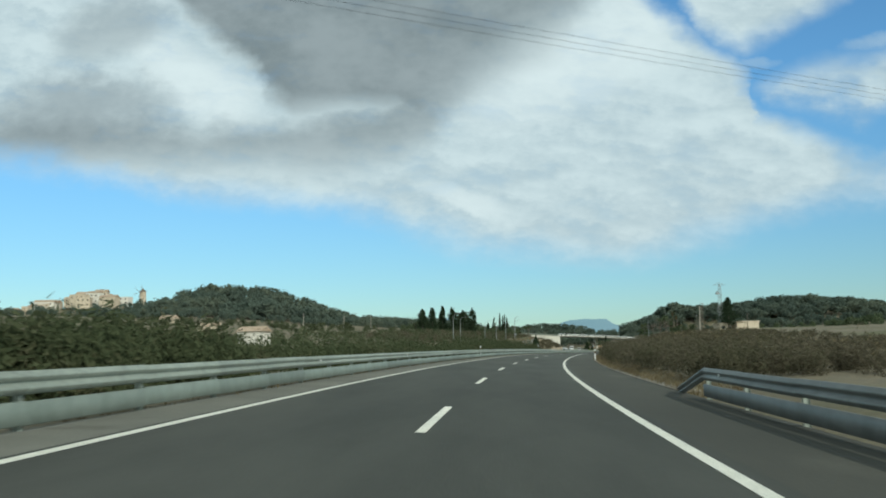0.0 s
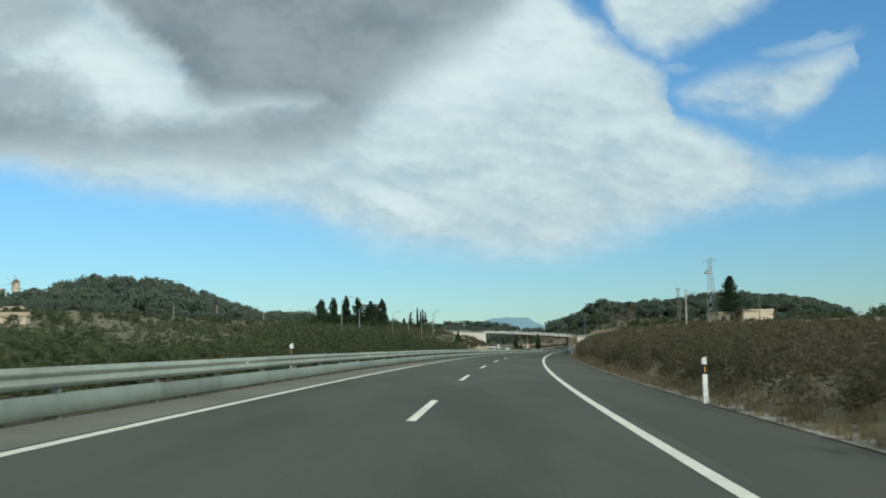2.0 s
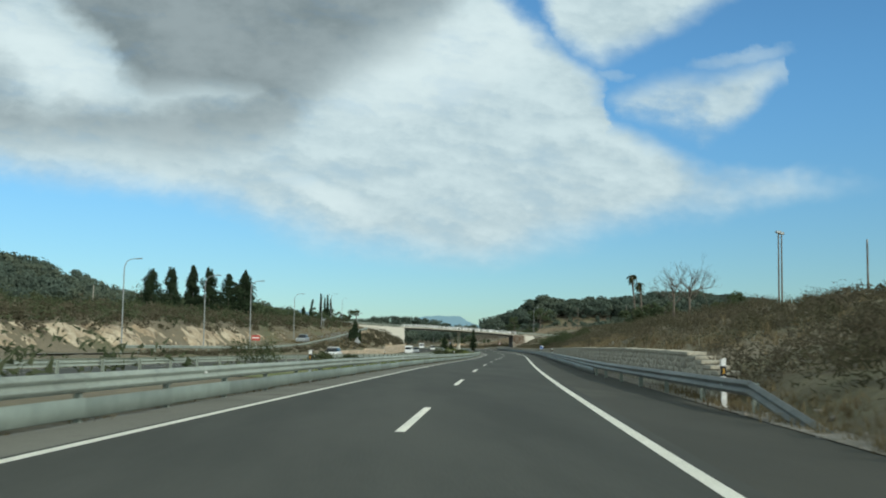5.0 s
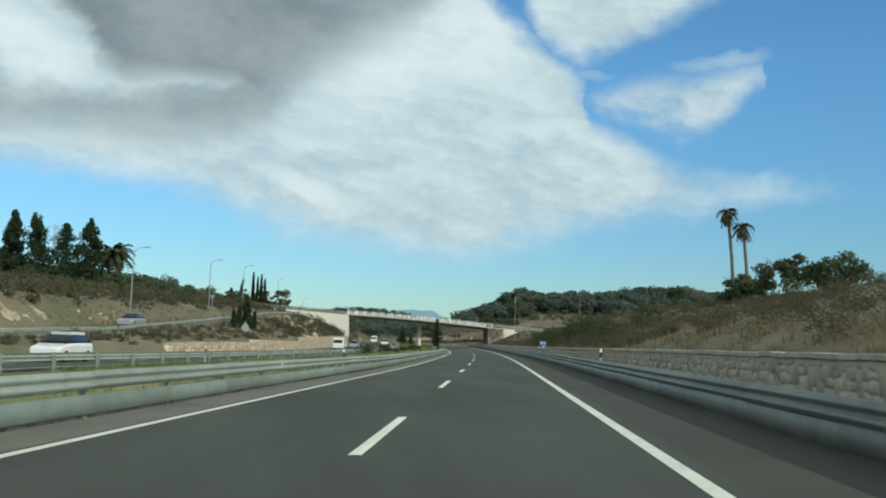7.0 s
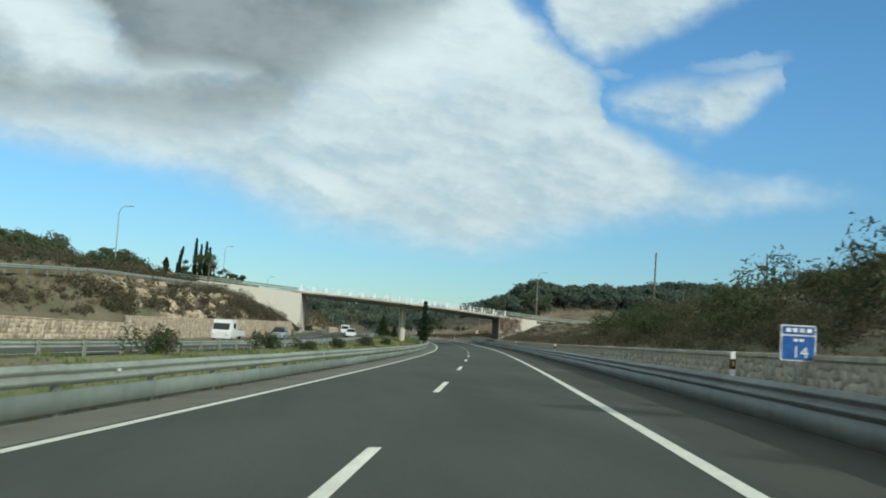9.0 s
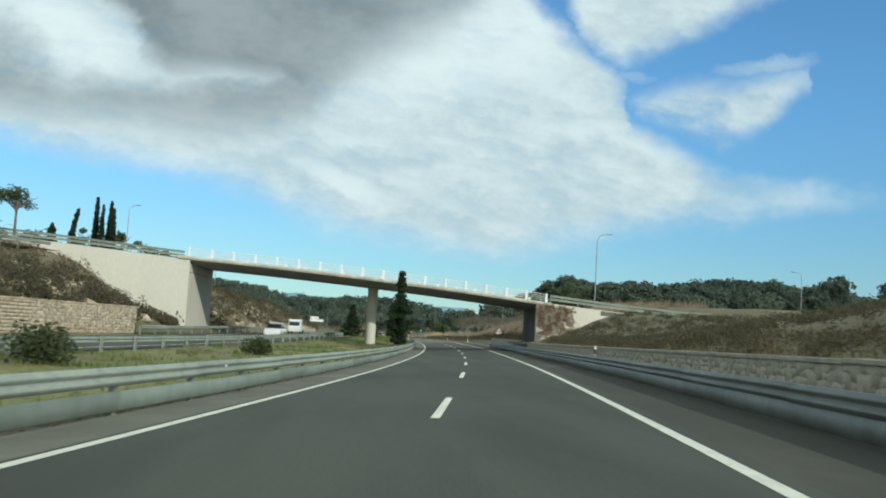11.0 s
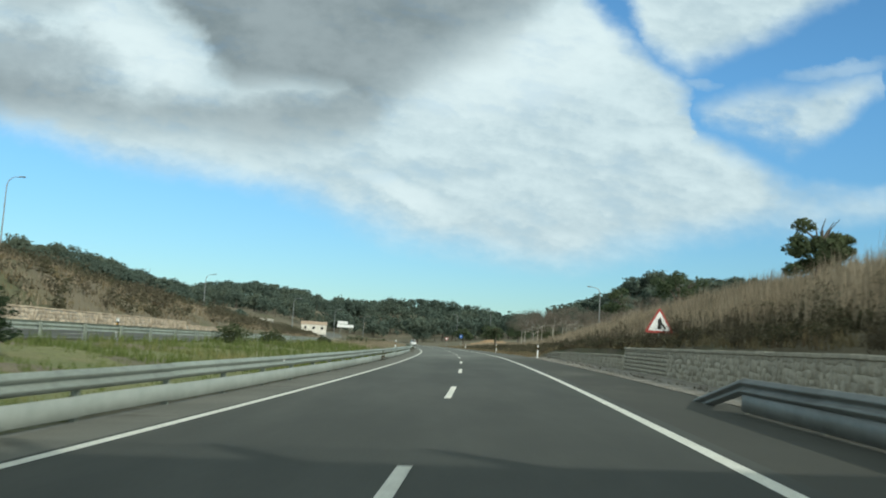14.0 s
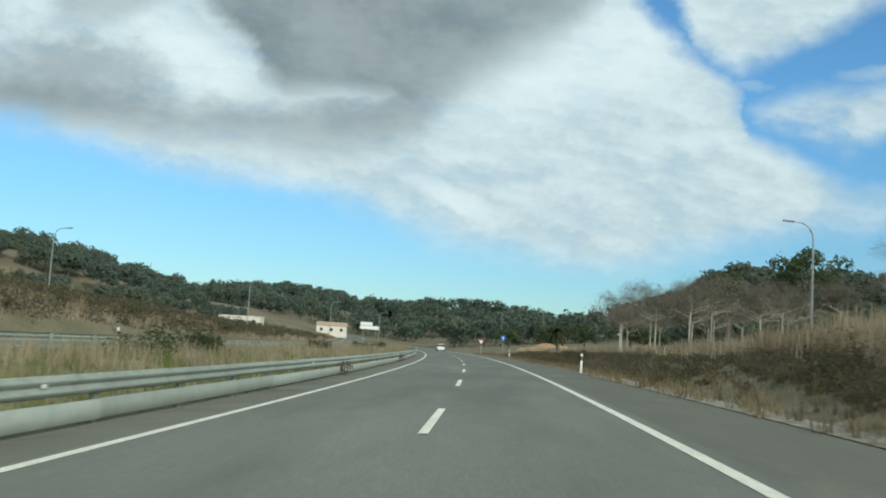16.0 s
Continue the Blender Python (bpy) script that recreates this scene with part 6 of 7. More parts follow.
# ---------------------------------------------------------------- street lamps, masts, poles
def street_lamp(x, y, z, h, turn=90.0, reach=1.7, label="tall galvanised street lamp with a curved arm"):
    """The arm reaches along the local +x, turned about the post."""
    lamp = thing("street_lamp", label, "street lamp", "street lamps", m=pose(x, y, z, 0, 0, turn))
    bm = bmesh.new()
    tube(bm, (0, 0, -0.3), (0, 0, h - 1.2), 0.085, 0.055, 10)
    part("post", bm, M["steel"], lamp)
    bm = bmesh.new()
    pts = [(0, 0, h - 1.2), (0.06, 0, h - 0.75), (0.28, 0, h - 0.32), (0.65, 0, h - 0.08), (reach - 0.45, 0, h)]
    bent(bm, pts, [0.055, 0.05, 0.045, 0.04, 0.035], 8)
    part("arm", bm, M["steel"], lamp)
    bm = bmesh.new()
    box(bm, (0.75, 0.24, 0.11), pose(reach - 0.15, 0, h + 0.01, 0, -4, 0), 0.04)
    part("lamp_head", bm, M["steel"], lamp, "flat grey lamp head")
    return lamp


for x, y, top, h, turn in ((-10.9, 222.2, 9.9, 9.0, 0), (-11.4, 274, 10.7, 9.0, 0), (-4.5, 286, 9.8, 9.0, 0), (-1.1, 306, 10.5, 9.0, 0), (2.2, 353, 11.2, 8.6, 0), (6.1, 394.1, 13.2, 8.6, 0), (7.1, 442.5, 16.0, 8.6, 0),
                           (78.3, 503.0, 15.0, 10.4, 0), (9.0, 545, 19.6, 9.0, 0), (15.8, 597.4, 15.5, 9.0, 0), (124.5, 542.3, 15.5, 9.0, 180), (20.8, 668.7, 10.6, 8.5, 0), (30.5, 715, 9.0, 8.0, 0), (35.0, 768, 8.6, 8.0, 0), (40.0, 820, 8.6, 8.0, 0),
                           (86.0, 632.7, 10.1, 8.6, 180), (88.3, 895.3, 15.9, 10, 180), (73.7, 876.2, 12.7, 9.5, 180), (140.2, 804.3, 29.0, 9, 180), (-28.0, 590, 19.0, 8.5, 0), (-36.0, 640, 17.5, 8.5, 0)):
    street_lamp(x, y, top - h, h, turn)


def pylon(x, y, z, h, label):
    mast = thing("pylon", label, "pylon", m=pose(x, y, z, 0, 0, 12))
    bm = bmesh.new()
    n = 11
    w = lambda f: 0.62 * (1 - f) + 0.20 * f
    for sx in (-1, 1):
        for sy in (-1, 1):
            tube(bm, (sx * w(0), sy * w(0), -0.4), (sx * w(1), sy * w(1), h), 0.045, 0.035, 5)
    part("leg_frame", bm, M["steel"], mast)
    bm = bmesh.new()
    for k in range(n):
        a, b = k / n, (k + 1) / n
        for (p, q) in (((-1, -1), (1, -1)), ((1, -1), (1, 1)), ((1, 1), (-1, 1)), ((-1, 1), (-1, -1))):
            if k % 2:
                p, q = q, p
            tube(bm, (p[0] * w(a), p[1] * w(a), h * a), (q[0] * w(b), q[1] * w(b), h * b), 0.022, None, 4)
    part("lattice", bm, M["steel"], mast, "zigzag steel bracing")
    bm = bmesh.new()
    for sx in (-1, 1):
        tube(bm, (0, 0, h + 0.25), (sx * 1.55, 0, h - 0.35), 0.03, None, 5)
        tube(bm, (0, 0, h - 0.35), (sx * 1.55, 0, h - 0.35), 0.03, None, 5)
    part("crossarm", bm, M["steel"], mast)
    bm = bmesh.new()
    box(bm, (0.9, 0.6, 0.35), pose(-0.55, 0, h - 2.4), 0.05)
    for q in (-0.8, -0.5, -0.2):
        tube(bm, (q, 0, h - 2.25), (q, 0, h - 1.75), 0.06, 0.04, 7)
    part("transformer", bm, M["steel"], mast, "grey transformer box with insulators")
    return mast


pylon(53.1, 229.4, 5.2, 10.7, "lattice steel power pylon with a crossarm")
pylon(-20.5, 402, 7.0, 11.5, "distant lattice steel power pylon")


def pole(x, y, z, h, r, label, mat="pale_bark", cap=False):
    ob = thing("utility_pole", label, "pole", "poles", m=pose(x, y, z, 0, 1.2, 0))
    bm = bmesh.new()
    tube(bm, (0, 0, -0.3), (0, 0, h), r, r * 0.8, 9)
    part("shaft", bm, M[mat], ob)
    bm = bmesh.new()
    box(bm, (0.5 if cap else 0.12, 0.3 if cap else 0.12, 0.22), pose(0, 0, h + 0.05), 0.03)
    part("head", bm, M["steel"], ob)
    return ob


pole(46.8, 223.4, 4.6, 5.6, 0.13, "weathered concrete utility pole")
pole(46.6, 226.0, 4.6, 3.6, 0.07, "short leaning wooden pole beside another", "bark")
pole(53.6, 253.7, 5.0, 7.2, 0.08, "twin steel floodlight mast", "bark", True)
pole(54.0, 253.9, 5.0, 7.1, 0.08, "twin steel floodlight mast", "bark", True)
pole(53.9, 208.5, 5.0, 3.0, 0.06, "thin wooden pole beside the low building", "bark")
for x, y, top in ((73.2, 415.3, 11.6), (86.2, 414.6, 12.1)):
    pole(x, y, tree_z(x, y), top - tree_z(x, y), 0.11, "dark wooden pole standing behind the bank", "bark")
bm = bar_along([Vector((46.8, 223.4, 10.0)).lerp(Vector((54.0, 206.0, 8.6)), k / 12) - Vector((0, 0, 0.35 * math.sin(k / 12 * math.pi))) for k in range(13)], 0.016)
solo("overhead_cable", bm, M["black"], "thin black cable slung between poles", "cable")
# power line crossing high over the road
_wa, _wb = Vector((-55.6, -10.4, 10.0)), Vector((55.6, 60.0, 10.0))
for _p in (_wa, _wb):
    pole(_p.x, _p.y, tree_z(_p.x, _p.y), 10.2 - tree_z(_p.x, _p.y), 0.14, "tall weathered pole carrying power lines")
for _o in (-0.45, 0.0, 0.45):
    way = [_wa.lerp(_wb, k / 14) + Vector((-0.53 * _o, 0.85 * _o, 0.82 - 0.9 * math.sin(k / 14 * math.pi))) for k in range(15)]
    bm = bar_along(way, 0.0045)
    solo("power_line", bm, M["black"], "thin power line crossing above the motorway", "cable", "power lines")
for x, y, h in ((-55, 330, 6.5), (-80, 380, 7.0), (-62, 450, 7)):
    pole(x, y, tree_z(x, y), h, 0.12, "distant utility pole on the plain")


# ---------------------------------------------------------------- marker posts and signs
def marker_post(s, l, gfn=None, up=1.02):
    ob = thing("delineator_post", "white plastic roadside marker post with a black band", "marker post", "marker posts", m=stand(s, l, 0, gfn))
    def shell(z0, z1, grow=0.0):
        bm2 = bmesh.new()
        ring = [(-0.06 - grow, -0.02), (-0.05, -0.05 - grow), (0.05, -0.05 - grow), (0.06 + grow, -0.02), (0.05, 0.04 + grow), (-0.05, 0.04 + grow)]
        a = [bm2.verts.new((x, y, z0)) for x, y in ring]
        b = [bm2.verts.new((x * 0.96, y, z1 + (0.03 if z1 > up - 0.02 and x > 0 else 0))) for x, y in ring]
        for q in range(6):
            bm2.faces.new((a[q], a[(q + 1) % 6], b[(q + 1) % 6], b[q]))
        bm2.faces.new(list(reversed(a)))
        bm2.faces.new(b)
        return bm2
    part("body", shell(-0.15, up), M["sign_white"], ob)
    part("black_band", shell(up - 0.36, up - 0.14, 0.004), M["black"], ob, "black band")
    bm2 = box(bmesh.new(), (0.03, 0.012, 0.11), pose(0, -0.062, up - 0.25))
    part("reflector", bm2, M["amber"], ob, "amber reflector")
    return ob


for s, l in ((88.2, 4.95), (190, 5.15), (284.2, 5.35), (335, 5.4), (386, 5.45), (437, 5.45), (488.5, 6.4), (577.6, 5.1), (628, 5.1), (690, 5.1)):
    marker_post(s, l)
for s, up in ((96.8, 1.12), (203.6, 1.12), (285, 1.12), (584, 1.35)):
    marker_post(s, -6.6, up=up)
for s in (297, 472, 545, 620):
    marker_post(s, -16.9, ground)


def flat_shape(bm, pts, y):
    """Adds a flat polygon in the xz plane at depth y."""
    f = bm.faces.new([bm.verts.new((x, y, z)) for x, z in pts])
    return f


def plate(pts, thick=0.03, bevel=0.0):
    """A sign plate: a polygon in the xz plane with thickness, its face towards -y."""
    bm2 = bmesh.new()
    f = flat_shape(bm2, pts, 0.0)
    ext = bmesh.ops.extrude_face_region(bm2, geom=[f])
    bmesh.ops.translate(bm2, verts=[v for v in ext["geom"] if isinstance(v, bmesh.types.BMVert)], vec=(0, thick, 0))
    bmesh.ops.recalc_face_normals(bm2, faces=bm2.faces)
    return bm2


def rounded(pts, r, n=4):
    out = []
    m = len(pts)
    for i in range(m):
        p, a, b = Vector(pts[i]), Vector(pts[i - 1]), Vector(pts[(i + 1) % m])
        u, v = (a - p).normalized() * r, (b - p).normalized() * r
        for k in range(n + 1):
            f = k / n
            q = (p + u) * (1 - f) ** 2 + p * 2 * f * (1 - f) + (p + v) * f * f
            out.append((q.x, q.y))
    return out


def sign_post(parent, h, x=0.0, w=0.08):
    bm2 = box(bmesh.new(), (w, 0.05, h + 0.4), pose(x, 0.06, h / 2 - 0.2), 0.008)
    return part("post", bm2, M["galvanised"], parent)


def warning_sign(s, l, size, up, gfn, label):
    sign = thing("warning_sign", label, "road sign", m=stand(s, l, 0, gfn, 4))
    sign_post(sign, up + size * 0.8)
    k = size / 2
    tri = [(-k, up), (k, up), (0, up + size * 0.87)]
    part("plate", plate(rounded(tri, size * 0.12)), M["sign_red"], sign, "red-bordered triangular plate")
    inner = [(-k * 0.76, up + size * 0.075), (k * 0.76, up + size * 0.075), (0, up + size * 0.74)]
    bm2 = plate(rounded(inner, size * 0.05), 0.004)
    bmesh.ops.translate(bm2, verts=bm2.verts, vec=(0, -0.007, 0))
    part("white_field", bm2, M["sign_white"], sign, "white field")
    bm2 = plate([(-0.055 * size, up + size * 0.13), (0.075 * size, up + size * 0.13), (0.075 * size, up + size * 0.40), (0.03 * size, up + size * 0.52), (-0.055 * size, up + size * 0.44)], 0.004)
    flat_shape(bm2, [(0.075 * size, up + size * 0.25), (0.18 * size, up + size * 0.13), (0.24 * size, up + size * 0.17), (0.075 * size, up + size * 0.36)], 0.0)
    bmesh.ops.translate(bm2, verts=bm2.verts, vec=(0, -0.012, 0))
    part("symbol", bm2, M["black"], sign, "black symbol of a joining side road")
    return sign


warning_sign(545.0, 7.75, 1.36, 2.14, lambda a, b: level(a), "red and white triangular warning sign of a joining lane")


def text_mesh(words, size):
    curve = bpy.data.curves.new("writing", "FONT")
    curve.body, curve.size, curve.align_x, curve.extrude = words, size, "CENTER", 0.002
    ob = bpy.data.objects.new("writing", curve)
    scene.collection.objects.link(ob)
    me = bpy.data.meshes.new_from_object(ob.evaluated_get(bpy.context.evaluated_depsgraph_get()))
    bpy.data.objects.remove(ob)
    return me


def distance_sign(s, l, up):
    sign = thing("distance_sign", "blue kilometre sign with white figures behind the barrier", "road sign", m=stand(s, l, 0, None, 0))
    w, h = 0.60, 0.62
    sign_post(sign, up + 0.2)
    part("plate", plate(rounded([(-w / 2, up), (w / 2, up), (w / 2, up + h), (-w / 2, up + h)], 0.04)), M["sign_white"], sign, "white-edged plate")
    for name, z0, z1 in (("upper_field", 0.46, 0.60), ("lower_field", 0.02, 0.43)):
        bm2 = plate(rounded([(-w / 2 + 0.02, up + z0), (w / 2 - 0.02, up + z0), (w / 2 - 0.02, up + z1), (-w / 2 + 0.02, up + z1)], 0.02), 0.004)
        bmesh.ops.translate(bm2, verts=bm2.verts, vec=(0, -0.007, 0))
        part(name, bm2, M["sign_blue"], sign, "blue field")
    me = text_mesh("14", 0.28)
    me.materials.append(M["sign_white"])
    part("figure", me, None, sign, "white figures", m=pose(0.03, -0.012, up + 0.06, 90, 0, 0))
    bm2 = bmesh.new()
    for q in (-0.17, -0.06, 0.06, 0.18):
        box(bm2, (0.08, 0.004, 0.07), pose(q, -0.012, up + 0.53))
    for q in (-0.05, 0.05):
        box(bm2, (0.07, 0.004, 0.05), pose(q, -0.012, up + 0.36))
    part("writing", bm2, M["sign_white"], sign, "white bars of small writing")
    return sign


distance_sign(330.8, 5.45, 0.92)


def round_sign(s, l, up, label):
    sign = thing("direction_sign", label, "road sign", m=stand(s, l, 0, None, 0))
    sign_post(sign, up + 0.5)
    r = 0.42
    ring = [(r * math.cos(a * math.pi / 14), up + r * math.sin(a * math.pi / 14)) for a in range(28)]
    part("plate", plate(ring), M["sign_blue"], sign, "round blue plate")
    bm2 = plate([(-0.05, up - 0.26), (0.05, up - 0.26), (0.05, up + 0.08), (0.15, up + 0.08), (0.0, up + 0.28), (-0.15, up + 0.08), (-0.05, up + 0.08)], 0.004)
    bmesh.ops.translate(bm2, verts=bm2.verts, vec=(0, -0.01, 0))
    part("arrow", bm2, M["sign_white"], sign, "white arrow")
    return sign


round_sign(710.4, 5.9, 2.6, "round blue sign with a white arrow on a post")
give = thing("give_way_sign", "inverted triangular give-way sign on a post", "road sign", m=stand(716, 0.2 + 3.0, 0, None, 0))
sign_post(give, 1.9)
part("plate", plate(rounded([(-0.45, 2.3), (0.45, 2.3), (0, 1.52)], 0.08)), M["sign_red"], give, "red-edged plate")
disc = plate(rounded([(-0.30, 2.22), (0.30, 2.22), (0, 1.70)], 0.04), 0.004)
bmesh.ops.translate(disc, verts=disc.verts, vec=(0, -0.008, 0))
part("white_field", disc, M["sign_white"], give)
ramp_sign = thing("give_way_sign", "grey back of an inverted triangular sign beside the slip road", "road sign", m=stand(392, -43.5, 0, ground, 0))
sign_post(ramp_sign, 2.2)
part("plate", plate(rounded([(-0.5, 2.6), (0.5, 2.6), (0, 1.75)], 0.08)), M["steel"], ramp_sign)
back_sign = thing("triangular_sign", "grey metal back of a triangular sign on the slope", "road sign", m=pose(14.5, 365.4, ground_xy(14.5, 365.4) - 0.05, 0, 0, 6))
part("plate", plate(rounded([(-0.9, 0.12), (0.9, 0.12), (0, 1.68)], 0.1)), M["steel"], back_sign)
for q in (-0.45, 0.45):
    part("leg", box(bmesh.new(), (0.05, 0.05, 0.9), pose(q, 0.05, 0.2), 0.008), M["galvanised"], back_sign)
board = thing("sign_board", "large white direction board standing on two posts", "road sign", m=pose(21.3, 965.8, 3.2, 0, 0, 0))
for q in (-2.6, 2.6):
    sign_post(board, 5.0, q, 0.2)
for z0 in (2.6, 4.2):
    part("panel", box(bmesh.new(), (8.2 if z0 < 3 else 5.0, 0.12, 1.45), pose(0 if z0 < 3 else -1.4, 0, z0 + 0.7), 0.03), M["sign_white"], board, "pale board")
red_sign = thing("warning_board", "small red and white board beside the slip road", "road sign", m=pose(-1.5, 318, 1.4, 0, 0, 10))
sign_post(red_sign, 1.1)
part("panel", box(bmesh.new(), (1.3, 0.05, 0.85), pose(0, 0, 1.0), 0.02), M["sign_red"], red_sign, "red board")
part("stripe", box(bmesh.new(), (1.0, 0.01, 0.16), pose(0, -0.035, 1.0)), M["sign_white"], red_sign, "white bar")


# ---------------------------------------------------------------- vehicles
def shell_of(sections, mat, name, parent, label=""):
    """A body lofted through cross sections (y, half width, bottom, shoulder, roof half width, roof height)."""
    bm2 = bmesh.new()
    rows = []
    for y, w, z0, zs, rw, zr in sections:
        pts = [(-w * 0.92, z0), (-w, z0 + 0.18), (-w, zs), (-rw, zr), (rw, zr), (w, zs), (w, z0 + 0.18), (w * 0.92, z0)]
        rows.append([bm2.verts.new((x, y, z)) for x, z in pts])
    for a, b in zip(rows[:-1], rows[1:]):
        for q in range(8):
            bm2.faces.new((a[q], a[(q + 1) % 8], b[(q + 1) % 8], b[q]))
    bm2.faces.new(rows[0])
    bm2.faces.new(list(reversed(rows[-1])))
    bmesh.ops.recalc_face_normals(bm2, faces=bm2.faces)
    return part(name, bm2, mat, parent, label)


def wheels(car, half, fy, ry, r):
    for x in (-half, half):
        for y in (fy, ry):
            bm2 = bmesh.new()
            tube(bm2, (x - 0.1, y, r), (x + 0.1, y, r), r, None, 18)
            wheel = part("wheel", bm2, M["rubber"], car, "black tyre")
            bm2 = bmesh.new()
            tube(bm2, (x - 0.105, y, r), (x + 0.105, y, r), r * 0.6, None, 12)
            part("rim", bm2, M["steel"], wheel, "grey rim")


def car(m, paint, label):
    ob = thing("car", label, "car", "vehicles", m=m)
    shell_of([(-2.1, 0.74, 0.30, 0.72, 0.70, 0.86), (-1.95, 0.86, 0.24, 0.80, 0.78, 0.98), (-1.2, 0.88, 0.22, 0.86, 0.80, 1.0), (0.9, 0.88, 0.22, 0.86, 0.80, 0.98), (1.85, 0.84, 0.24, 0.74, 0.74, 0.82), (2.1, 0.70, 0.30, 0.62, 0.62, 0.70)], paint, "body", ob)
    shell_of([(-1.85, 0.78, 0.95, 0.99, 0.70, 1.0), (-1.35, 0.78, 0.92, 0.99, 0.60, 1.42), (0.1, 0.78, 0.92, 0.99, 0.60, 1.46), (0.95, 0.78, 0.92, 0.96, 0.70, 0.98)], M["glass"], "cabin_glass", ob, "dark glass")
    shell_of([(-1.38, 0.60, 1.40, 1.42, 0.56, 1.45), (-0.6, 0.62, 1.42, 1.455, 0.57, 1.50), (0.12, 0.60, 1.42, 1.45, 0.56, 1.475)], paint, "roof", ob)
    wheels(ob, 0.78, 1.3, -1.3, 0.31)
    for x in (-0.62, 0.62):
        part("headlight", box(bmesh.new(), (0.34, 0.10, 0.13), pose(x, 1.98, 0.66), 0.03), M["sign_white"], ob, "clear headlight")
        part("tail_light", box(bmesh.new(), (0.20, 0.06, 0.26), pose(x * 1.15, -2.02, 0.84), 0.03), M["sign_red"], ob, "red tail light")
    part("number_plate", box(bmesh.new(), (0.5, 0.03, 0.11), pose(0, -2.12, 0.6)), M["sign_white"], ob)
    return ob


def van(m, label, truck=False):
    ob = thing("van", label, "van", "vehicles", m=m)
    if truck:
        shell_of([(0.2, 0.95, 0.35, 1.2, 0.92, 2.1), (1.5, 0.95, 0.35, 1.2, 0.90, 2.1), (2.0, 0.92, 0.35, 1.15, 0.80, 1.9), (2.35, 0.85, 0.38, 0.95, 0.80, 1.0)], M["car_white"], "cab", ob)
        part("cargo_bed", box(bmesh.new(), (1.95, 3.0, 0.5), pose(0, -1.4, 0.85), 0.03), M["car_white"], ob, "open white load bed")
        part("windscreen", box(bmesh.new(), (1.5, 0.03, 0.62), pose(0, 2.20, 1.47, 21, 0, 0), 0.02), M["glass"], ob, "dark windscreen")
    else:
        shell_of([(-2.6, 0.95, 0.35, 1.3, 0.90, 2.35), (1.2, 0.95, 0.35, 1.3, 0.88, 2.4), (1.9, 0.93, 0.35, 1.2, 0.80, 1.95), (2.5, 0.85, 0.38, 0.95, 0.80, 1.05)], M["car_white"], "body", ob)
        part("windscreen", box(bmesh.new(), (1.5, 0.03, 0.85), pose(0, 2.21, 1.51, 33.7, 0, 0), 0.02), M["glass"], ob, "dark windscreen")
    for x in (-0.93, 0.93):
        part("side_window", box(bmesh.new(), (0.05, 0.8, 0.5), pose(x, 1.0, 1.55), 0.02), M["glass"], ob, "dark side window")
    wheels(ob, 0.82, 1.5, -1.7, 0.34)
    for x in (-0.66, 0.66):
        part("headlight", box(bmesh.new(), (0.3, 0.08, 0.18), pose(x, 2.44, 0.82), 0.03), M["sign_white"], ob, "clear headlight")
    return ob


car(stand(290.5, -22.8, 0.03, ground, 180), M["car_white"], "white hatchback in the fast lane of the oncoming carriageway")
van(stand(402, -23.8, 0.03, ground, 180), "white flatbed lorry on the oncoming carriageway", True)
car(stand(428, -23.8, 0.03, ground, 180), M["car_silver"], "silver hatchback on the oncoming carriageway")
car(stand(486, -20.2, 0.03, ground, 180), M["car_white"], "white hatchback on the oncoming carriageway")
van(stand(528, -23.8, 0.03, ground, 180), "white flatbed lorry on the oncoming carriageway", True)
car(stand(790, 0.6, 0.02), M["car_white"], "white hatchback driving ahead on the motorway")
car(stand(340, -37.8, 0.16, ramp_z, 180), M["car_silver"], "silver car on the slip road")


# ---------------------------------------------------------------- buildings
def house(x, y, z, w, d, h, turn, wall_mat, label, floors=1, roof="gable", bays=3):
    ob = thing("house", label, "house", "houses", m=pose(x, y, z, 0, 0, turn))
    bm2 = box(bmesh.new(), (w, d, h + 1.0), pose(0, 0, h / 2 - 0.5))
    part("wall", bm2, M[wall_mat], ob)
    bm2 = bmesh.new()
    if roof == "gable":
        e, r = 0.3, d * 0.22
        v = [bm2.verts.new(c) for c in ((-w / 2 - e, -d / 2 - e, h), (w / 2 + e, -d / 2 - e, h), (w / 2 + e, 0, h + r), (-w / 2 - e, 0, h + r), (-w / 2 - e, d / 2 + e, h), (w / 2 + e, d / 2 + e, h))]
        for f in ((0, 1, 2, 3), (3, 2, 5, 4), (0, 3, 4), (1, 5, 2), (0, 4, 5, 1)):
            bm2.faces.new([v[q] for q in f])
        part("roof", bm2, M["roof"], ob, "clay tiled roof")
    else:
        box(bm2, (w + 0.3, d + 0.3, 0.3), pose(0, 0, h + 0.12), 0.04)
        part("roof", bm2, M[wall_mat], ob, "flat roof with a low rim")
    for f in range(floors):
        for b in range(bays):
            bx = -w / 2 + w * (b + 0.5) / bays
            bz = h * (f + 0.55) / floors
            win = part("window", box(bmesh.new(), (min(1.1, w / bays * 0.5), 0.12, min(1.2, h / floors * 0.42)), pose(bx, -d / 2 - 0.01, bz)), M["glass"], ob, "dark window")
            part("sill", box(bmesh.new(), (min(1.3, w / bays * 0.6), 0.2, 0.08), pose(bx, -d / 2 - 0.06, bz - min(0.64, h / floors * 0.24))), M["white_wall"], win)
    return ob


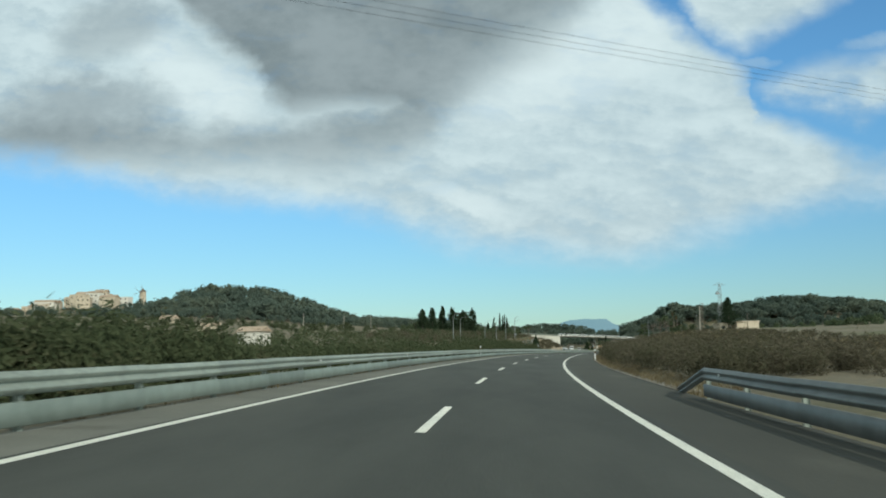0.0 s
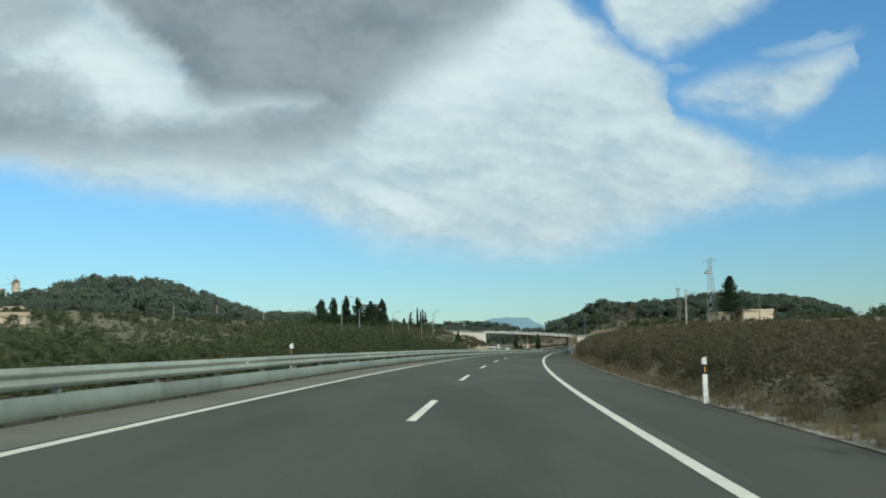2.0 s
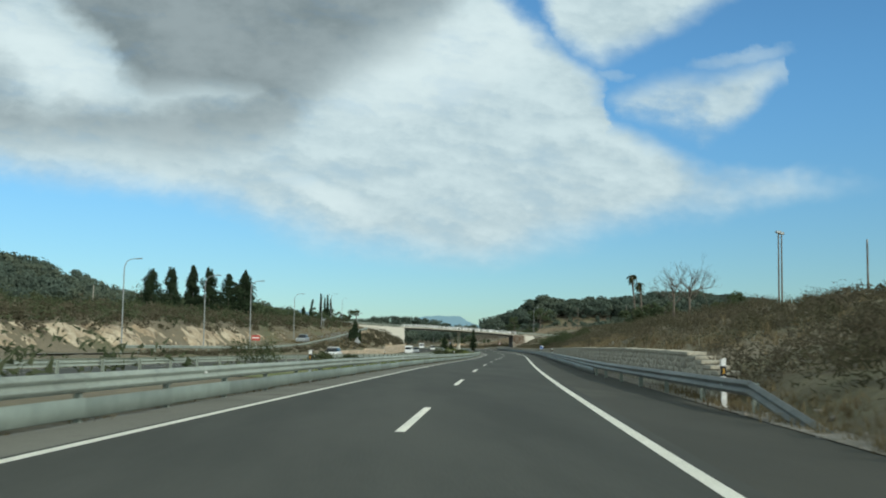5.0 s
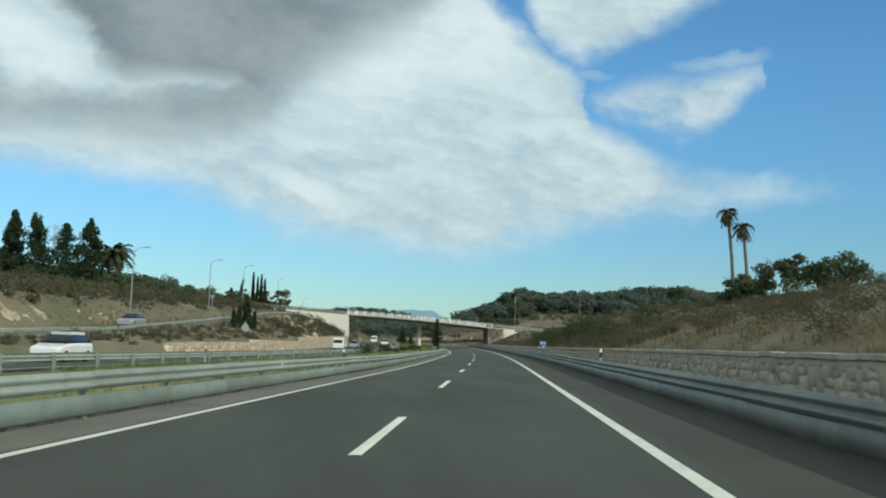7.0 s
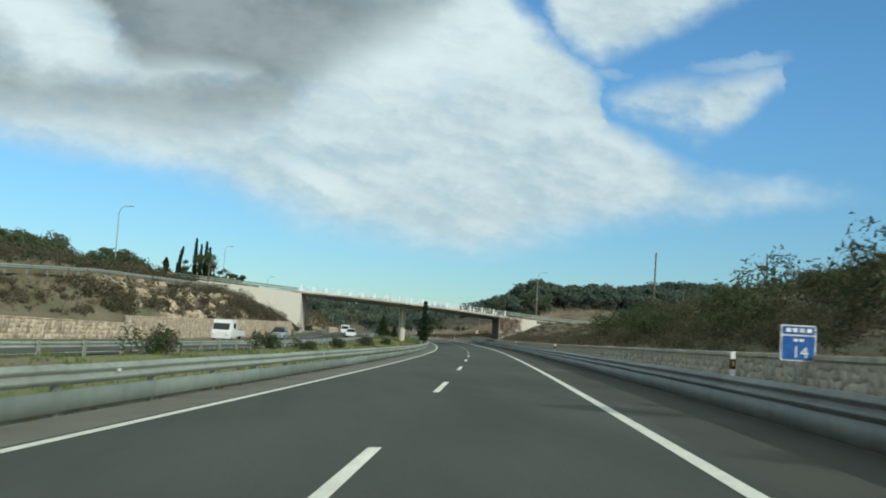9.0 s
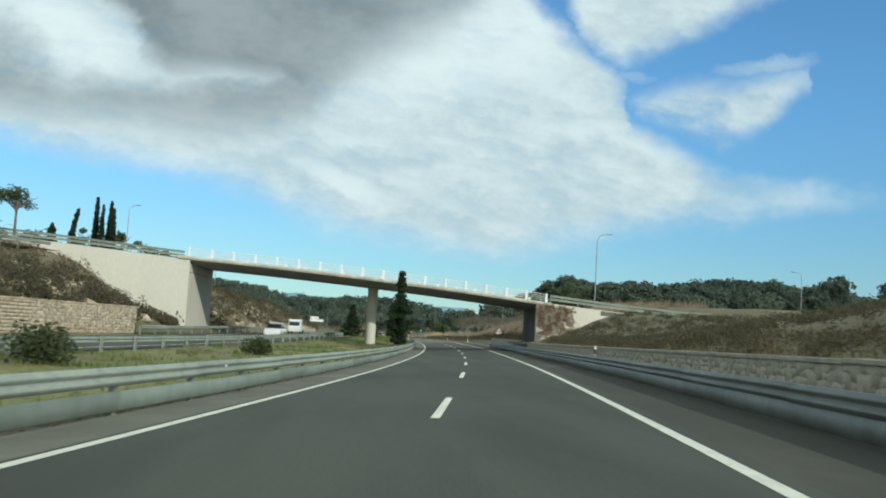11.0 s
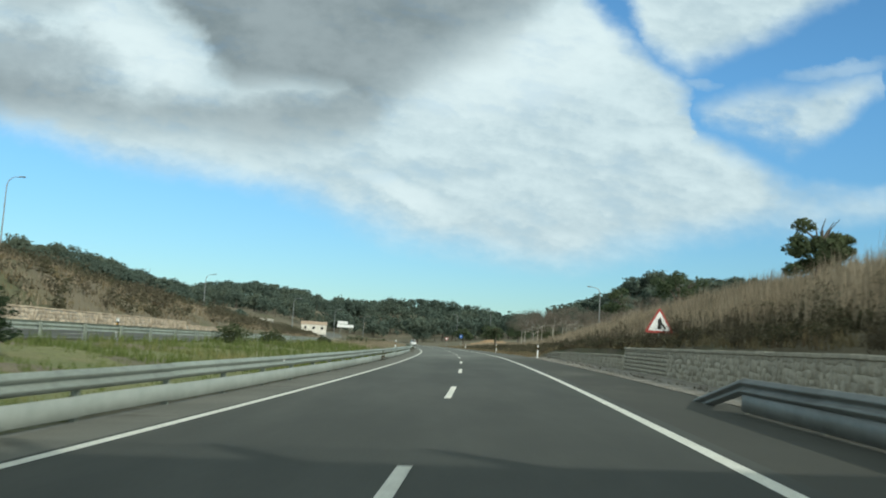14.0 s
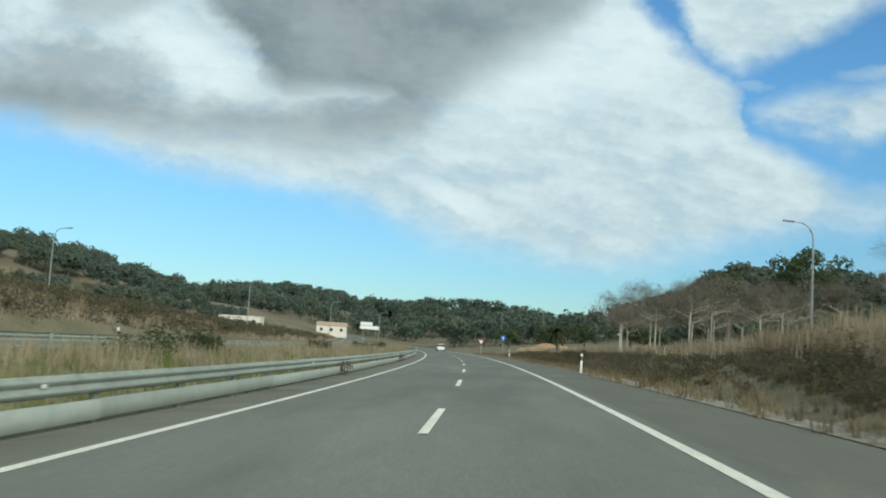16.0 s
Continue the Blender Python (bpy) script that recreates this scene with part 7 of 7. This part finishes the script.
house(50.0, 214.5, 4.1, 2.8, 4.0, 1.7, 8, "tan_wall", "low cream flat-roofed building on the bank", roof="flat", bays=2)
house(54.5, 213.5, 4.2, 5.0, 4.0, 1.9, 8, "tan_wall", "low plain flat-roofed building behind the bank", roof="flat", bays=0)
house(-36.4, 138, 3.0, 3.6, 3.6, 1.5, -12, "white_wall", "white farm building with a shallow pale roof", bays=0)
house(-82, 262, tree_z(-82, 262), 6, 4, 1.6, 10, "tan_wall", "pale farm shed with a low gable roof", bays=1)
house(-150, 420, tree_z(-150, 420), 7, 6, 2.6, -8, "tan_wall", "pale farmhouse below the wooded hill", bays=2)
house(7.0, 956, 2.6, 12, 7, 3.6, 5, "white_wall", "white country house beside the motorway")
house(3.2, 821, 2.2, 11, 6, 3.0, 4, "white_wall", "pale flat-roofed shed beside the slip road", roof="flat")
bm = bmesh.new()
bmesh.ops.create_icosphere(bm, subdivisions=4, radius=1.0)
for v in bm.verts:
    v.co = Vector((v.co.x * 6.0, v.co.y * 3.5, v.co.z * 2.1)) * (1 + 0.22 * noise.noise(v.co * 2.1) + 0.1 * noise.noise(v.co * 6.0))
solo("earth_mound", bm, M["ochre_soil"], "bare ochre earth mound beside the motorway", "mound", m=pose(79, 748, 0.2, 0, 0, 12))
# the village on its hill
_rng = random.Random(9)
for k in range(26):
    x, y = -425 + 100 * _rng.random() + k * 1.0, 735 + 34 * _rng.random()
    house(x, y, ground_xy(x, y) + 1.0, _rng.uniform(9, 16), _rng.uniform(8, 11), _rng.uniform(6, 11), _rng.uniform(-12, 12), _rng.choice(["tan_wall", "white_wall", "tan_wall"]), "ochre village house on the hilltop", 2, _rng.choice(["gable", "flat"]), 3)
mill = thing("windmill", "old stone tower windmill with a conical cap and bare sails", "windmill", m=pose(-289.9, 748.8, ground_xy(-289.9, 748.8)))
_zt = 56.5 - ground_xy(-289.9, 748.8)
part("tower", tube(bmesh.new(), (0, 0, -1), (0, 0, _zt - 3.2), 3.0, 2.5, 16), M["tan_wall"], mill)
part("cap", tube(bmesh.new(), (0, 0, _zt - 3.2), (0, 0, _zt), 2.8, 0.1, 16), M["bark"], mill, "dark conical cap")
for k in range(6):
    a = math.radians(15 + 60 * k)
    part("sail", tube(bmesh.new(), (-1.0, -3.4, _zt - 4), (-1.0 + 6.5 * math.sin(a), -3.6, _zt - 4 + 6.5 * math.cos(a)), 0.16, 0.10, 5), M["bark"], mill, "bare sail spar")


# ---------------------------------------------------------------- far mountains
def ridge(name, label, points, y, depth, seed, mat):
    """A long far hill whose crest runs through (x, height) points at distance y."""
    rng = np.random.default_rng(seed)
    xs = np.linspace(points[0][0], points[-1][0], 90)
    hs = np.interp(xs, *zip(*points)) + rng.normal(size=90) * 1.6
    rows = []
    for k, f in enumerate((0.0, 0.25, 0.5, 0.75, 1.0)):
        zz = hs * math.sin(f * math.pi / 2) ** 0.8
        rows.append(np.stack([xs, np.full(90, y - depth * (1 - f)) + rng.normal(size=90) * depth * 0.03, zz - 5], -1))
    v = np.concatenate(rows)
    i = np.arange(4)[:, None] * 90 + np.arange(89)[None, :]
    solo(name, mesh_of(name, v, np.stack([i, i + 1, i + 91, i + 90], -1).reshape(-1, 4), M[mat], True), None, label, "mountain", kind="structure")


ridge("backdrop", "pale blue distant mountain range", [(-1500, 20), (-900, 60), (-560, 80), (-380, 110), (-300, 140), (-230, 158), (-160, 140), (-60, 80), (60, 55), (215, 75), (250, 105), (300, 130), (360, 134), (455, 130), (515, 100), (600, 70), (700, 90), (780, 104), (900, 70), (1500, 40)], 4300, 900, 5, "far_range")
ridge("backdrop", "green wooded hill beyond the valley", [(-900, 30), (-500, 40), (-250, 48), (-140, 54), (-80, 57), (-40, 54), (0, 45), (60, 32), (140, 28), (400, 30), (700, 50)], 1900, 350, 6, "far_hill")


# ---------------------------------------------------------------- single stones of the near walls
def stone_meshes(mat):
    """Eight rough stones, one metre long and high, face towards +x."""
    rng2 = np.random.default_rng(31)
    out = []
    for _ in range(8):
        ring = [(-0.5, -0.5), (0.5, -0.5), (0.5, 0.5), (-0.5, 0.5)]
        ring = [(a + rng2.uniform(-0.05, 0.05), b + rng2.uniform(-0.07, 0.07)) for a, b in ring]
        v = [(-0.03, a, b) for a, b in ring] + [(rng2.uniform(0.002, 0.005), a * 0.95, b * 0.94) for a, b in ring]
        f = [(0, 1, 5, 4), (1, 2, 6, 5), (2, 3, 7, 6), (3, 0, 4, 7), (4, 5, 6, 7)]
        out.append(mesh_of("stone", v, f, mat))
    return out


_sets = {}
for wall, mat, m, k in SINGLES:
    if mat.name not in _sets:
        _sets[mat.name] = stone_meshes(mat)
    part("stone", _sets[mat.name][k], None, wall, m=m)
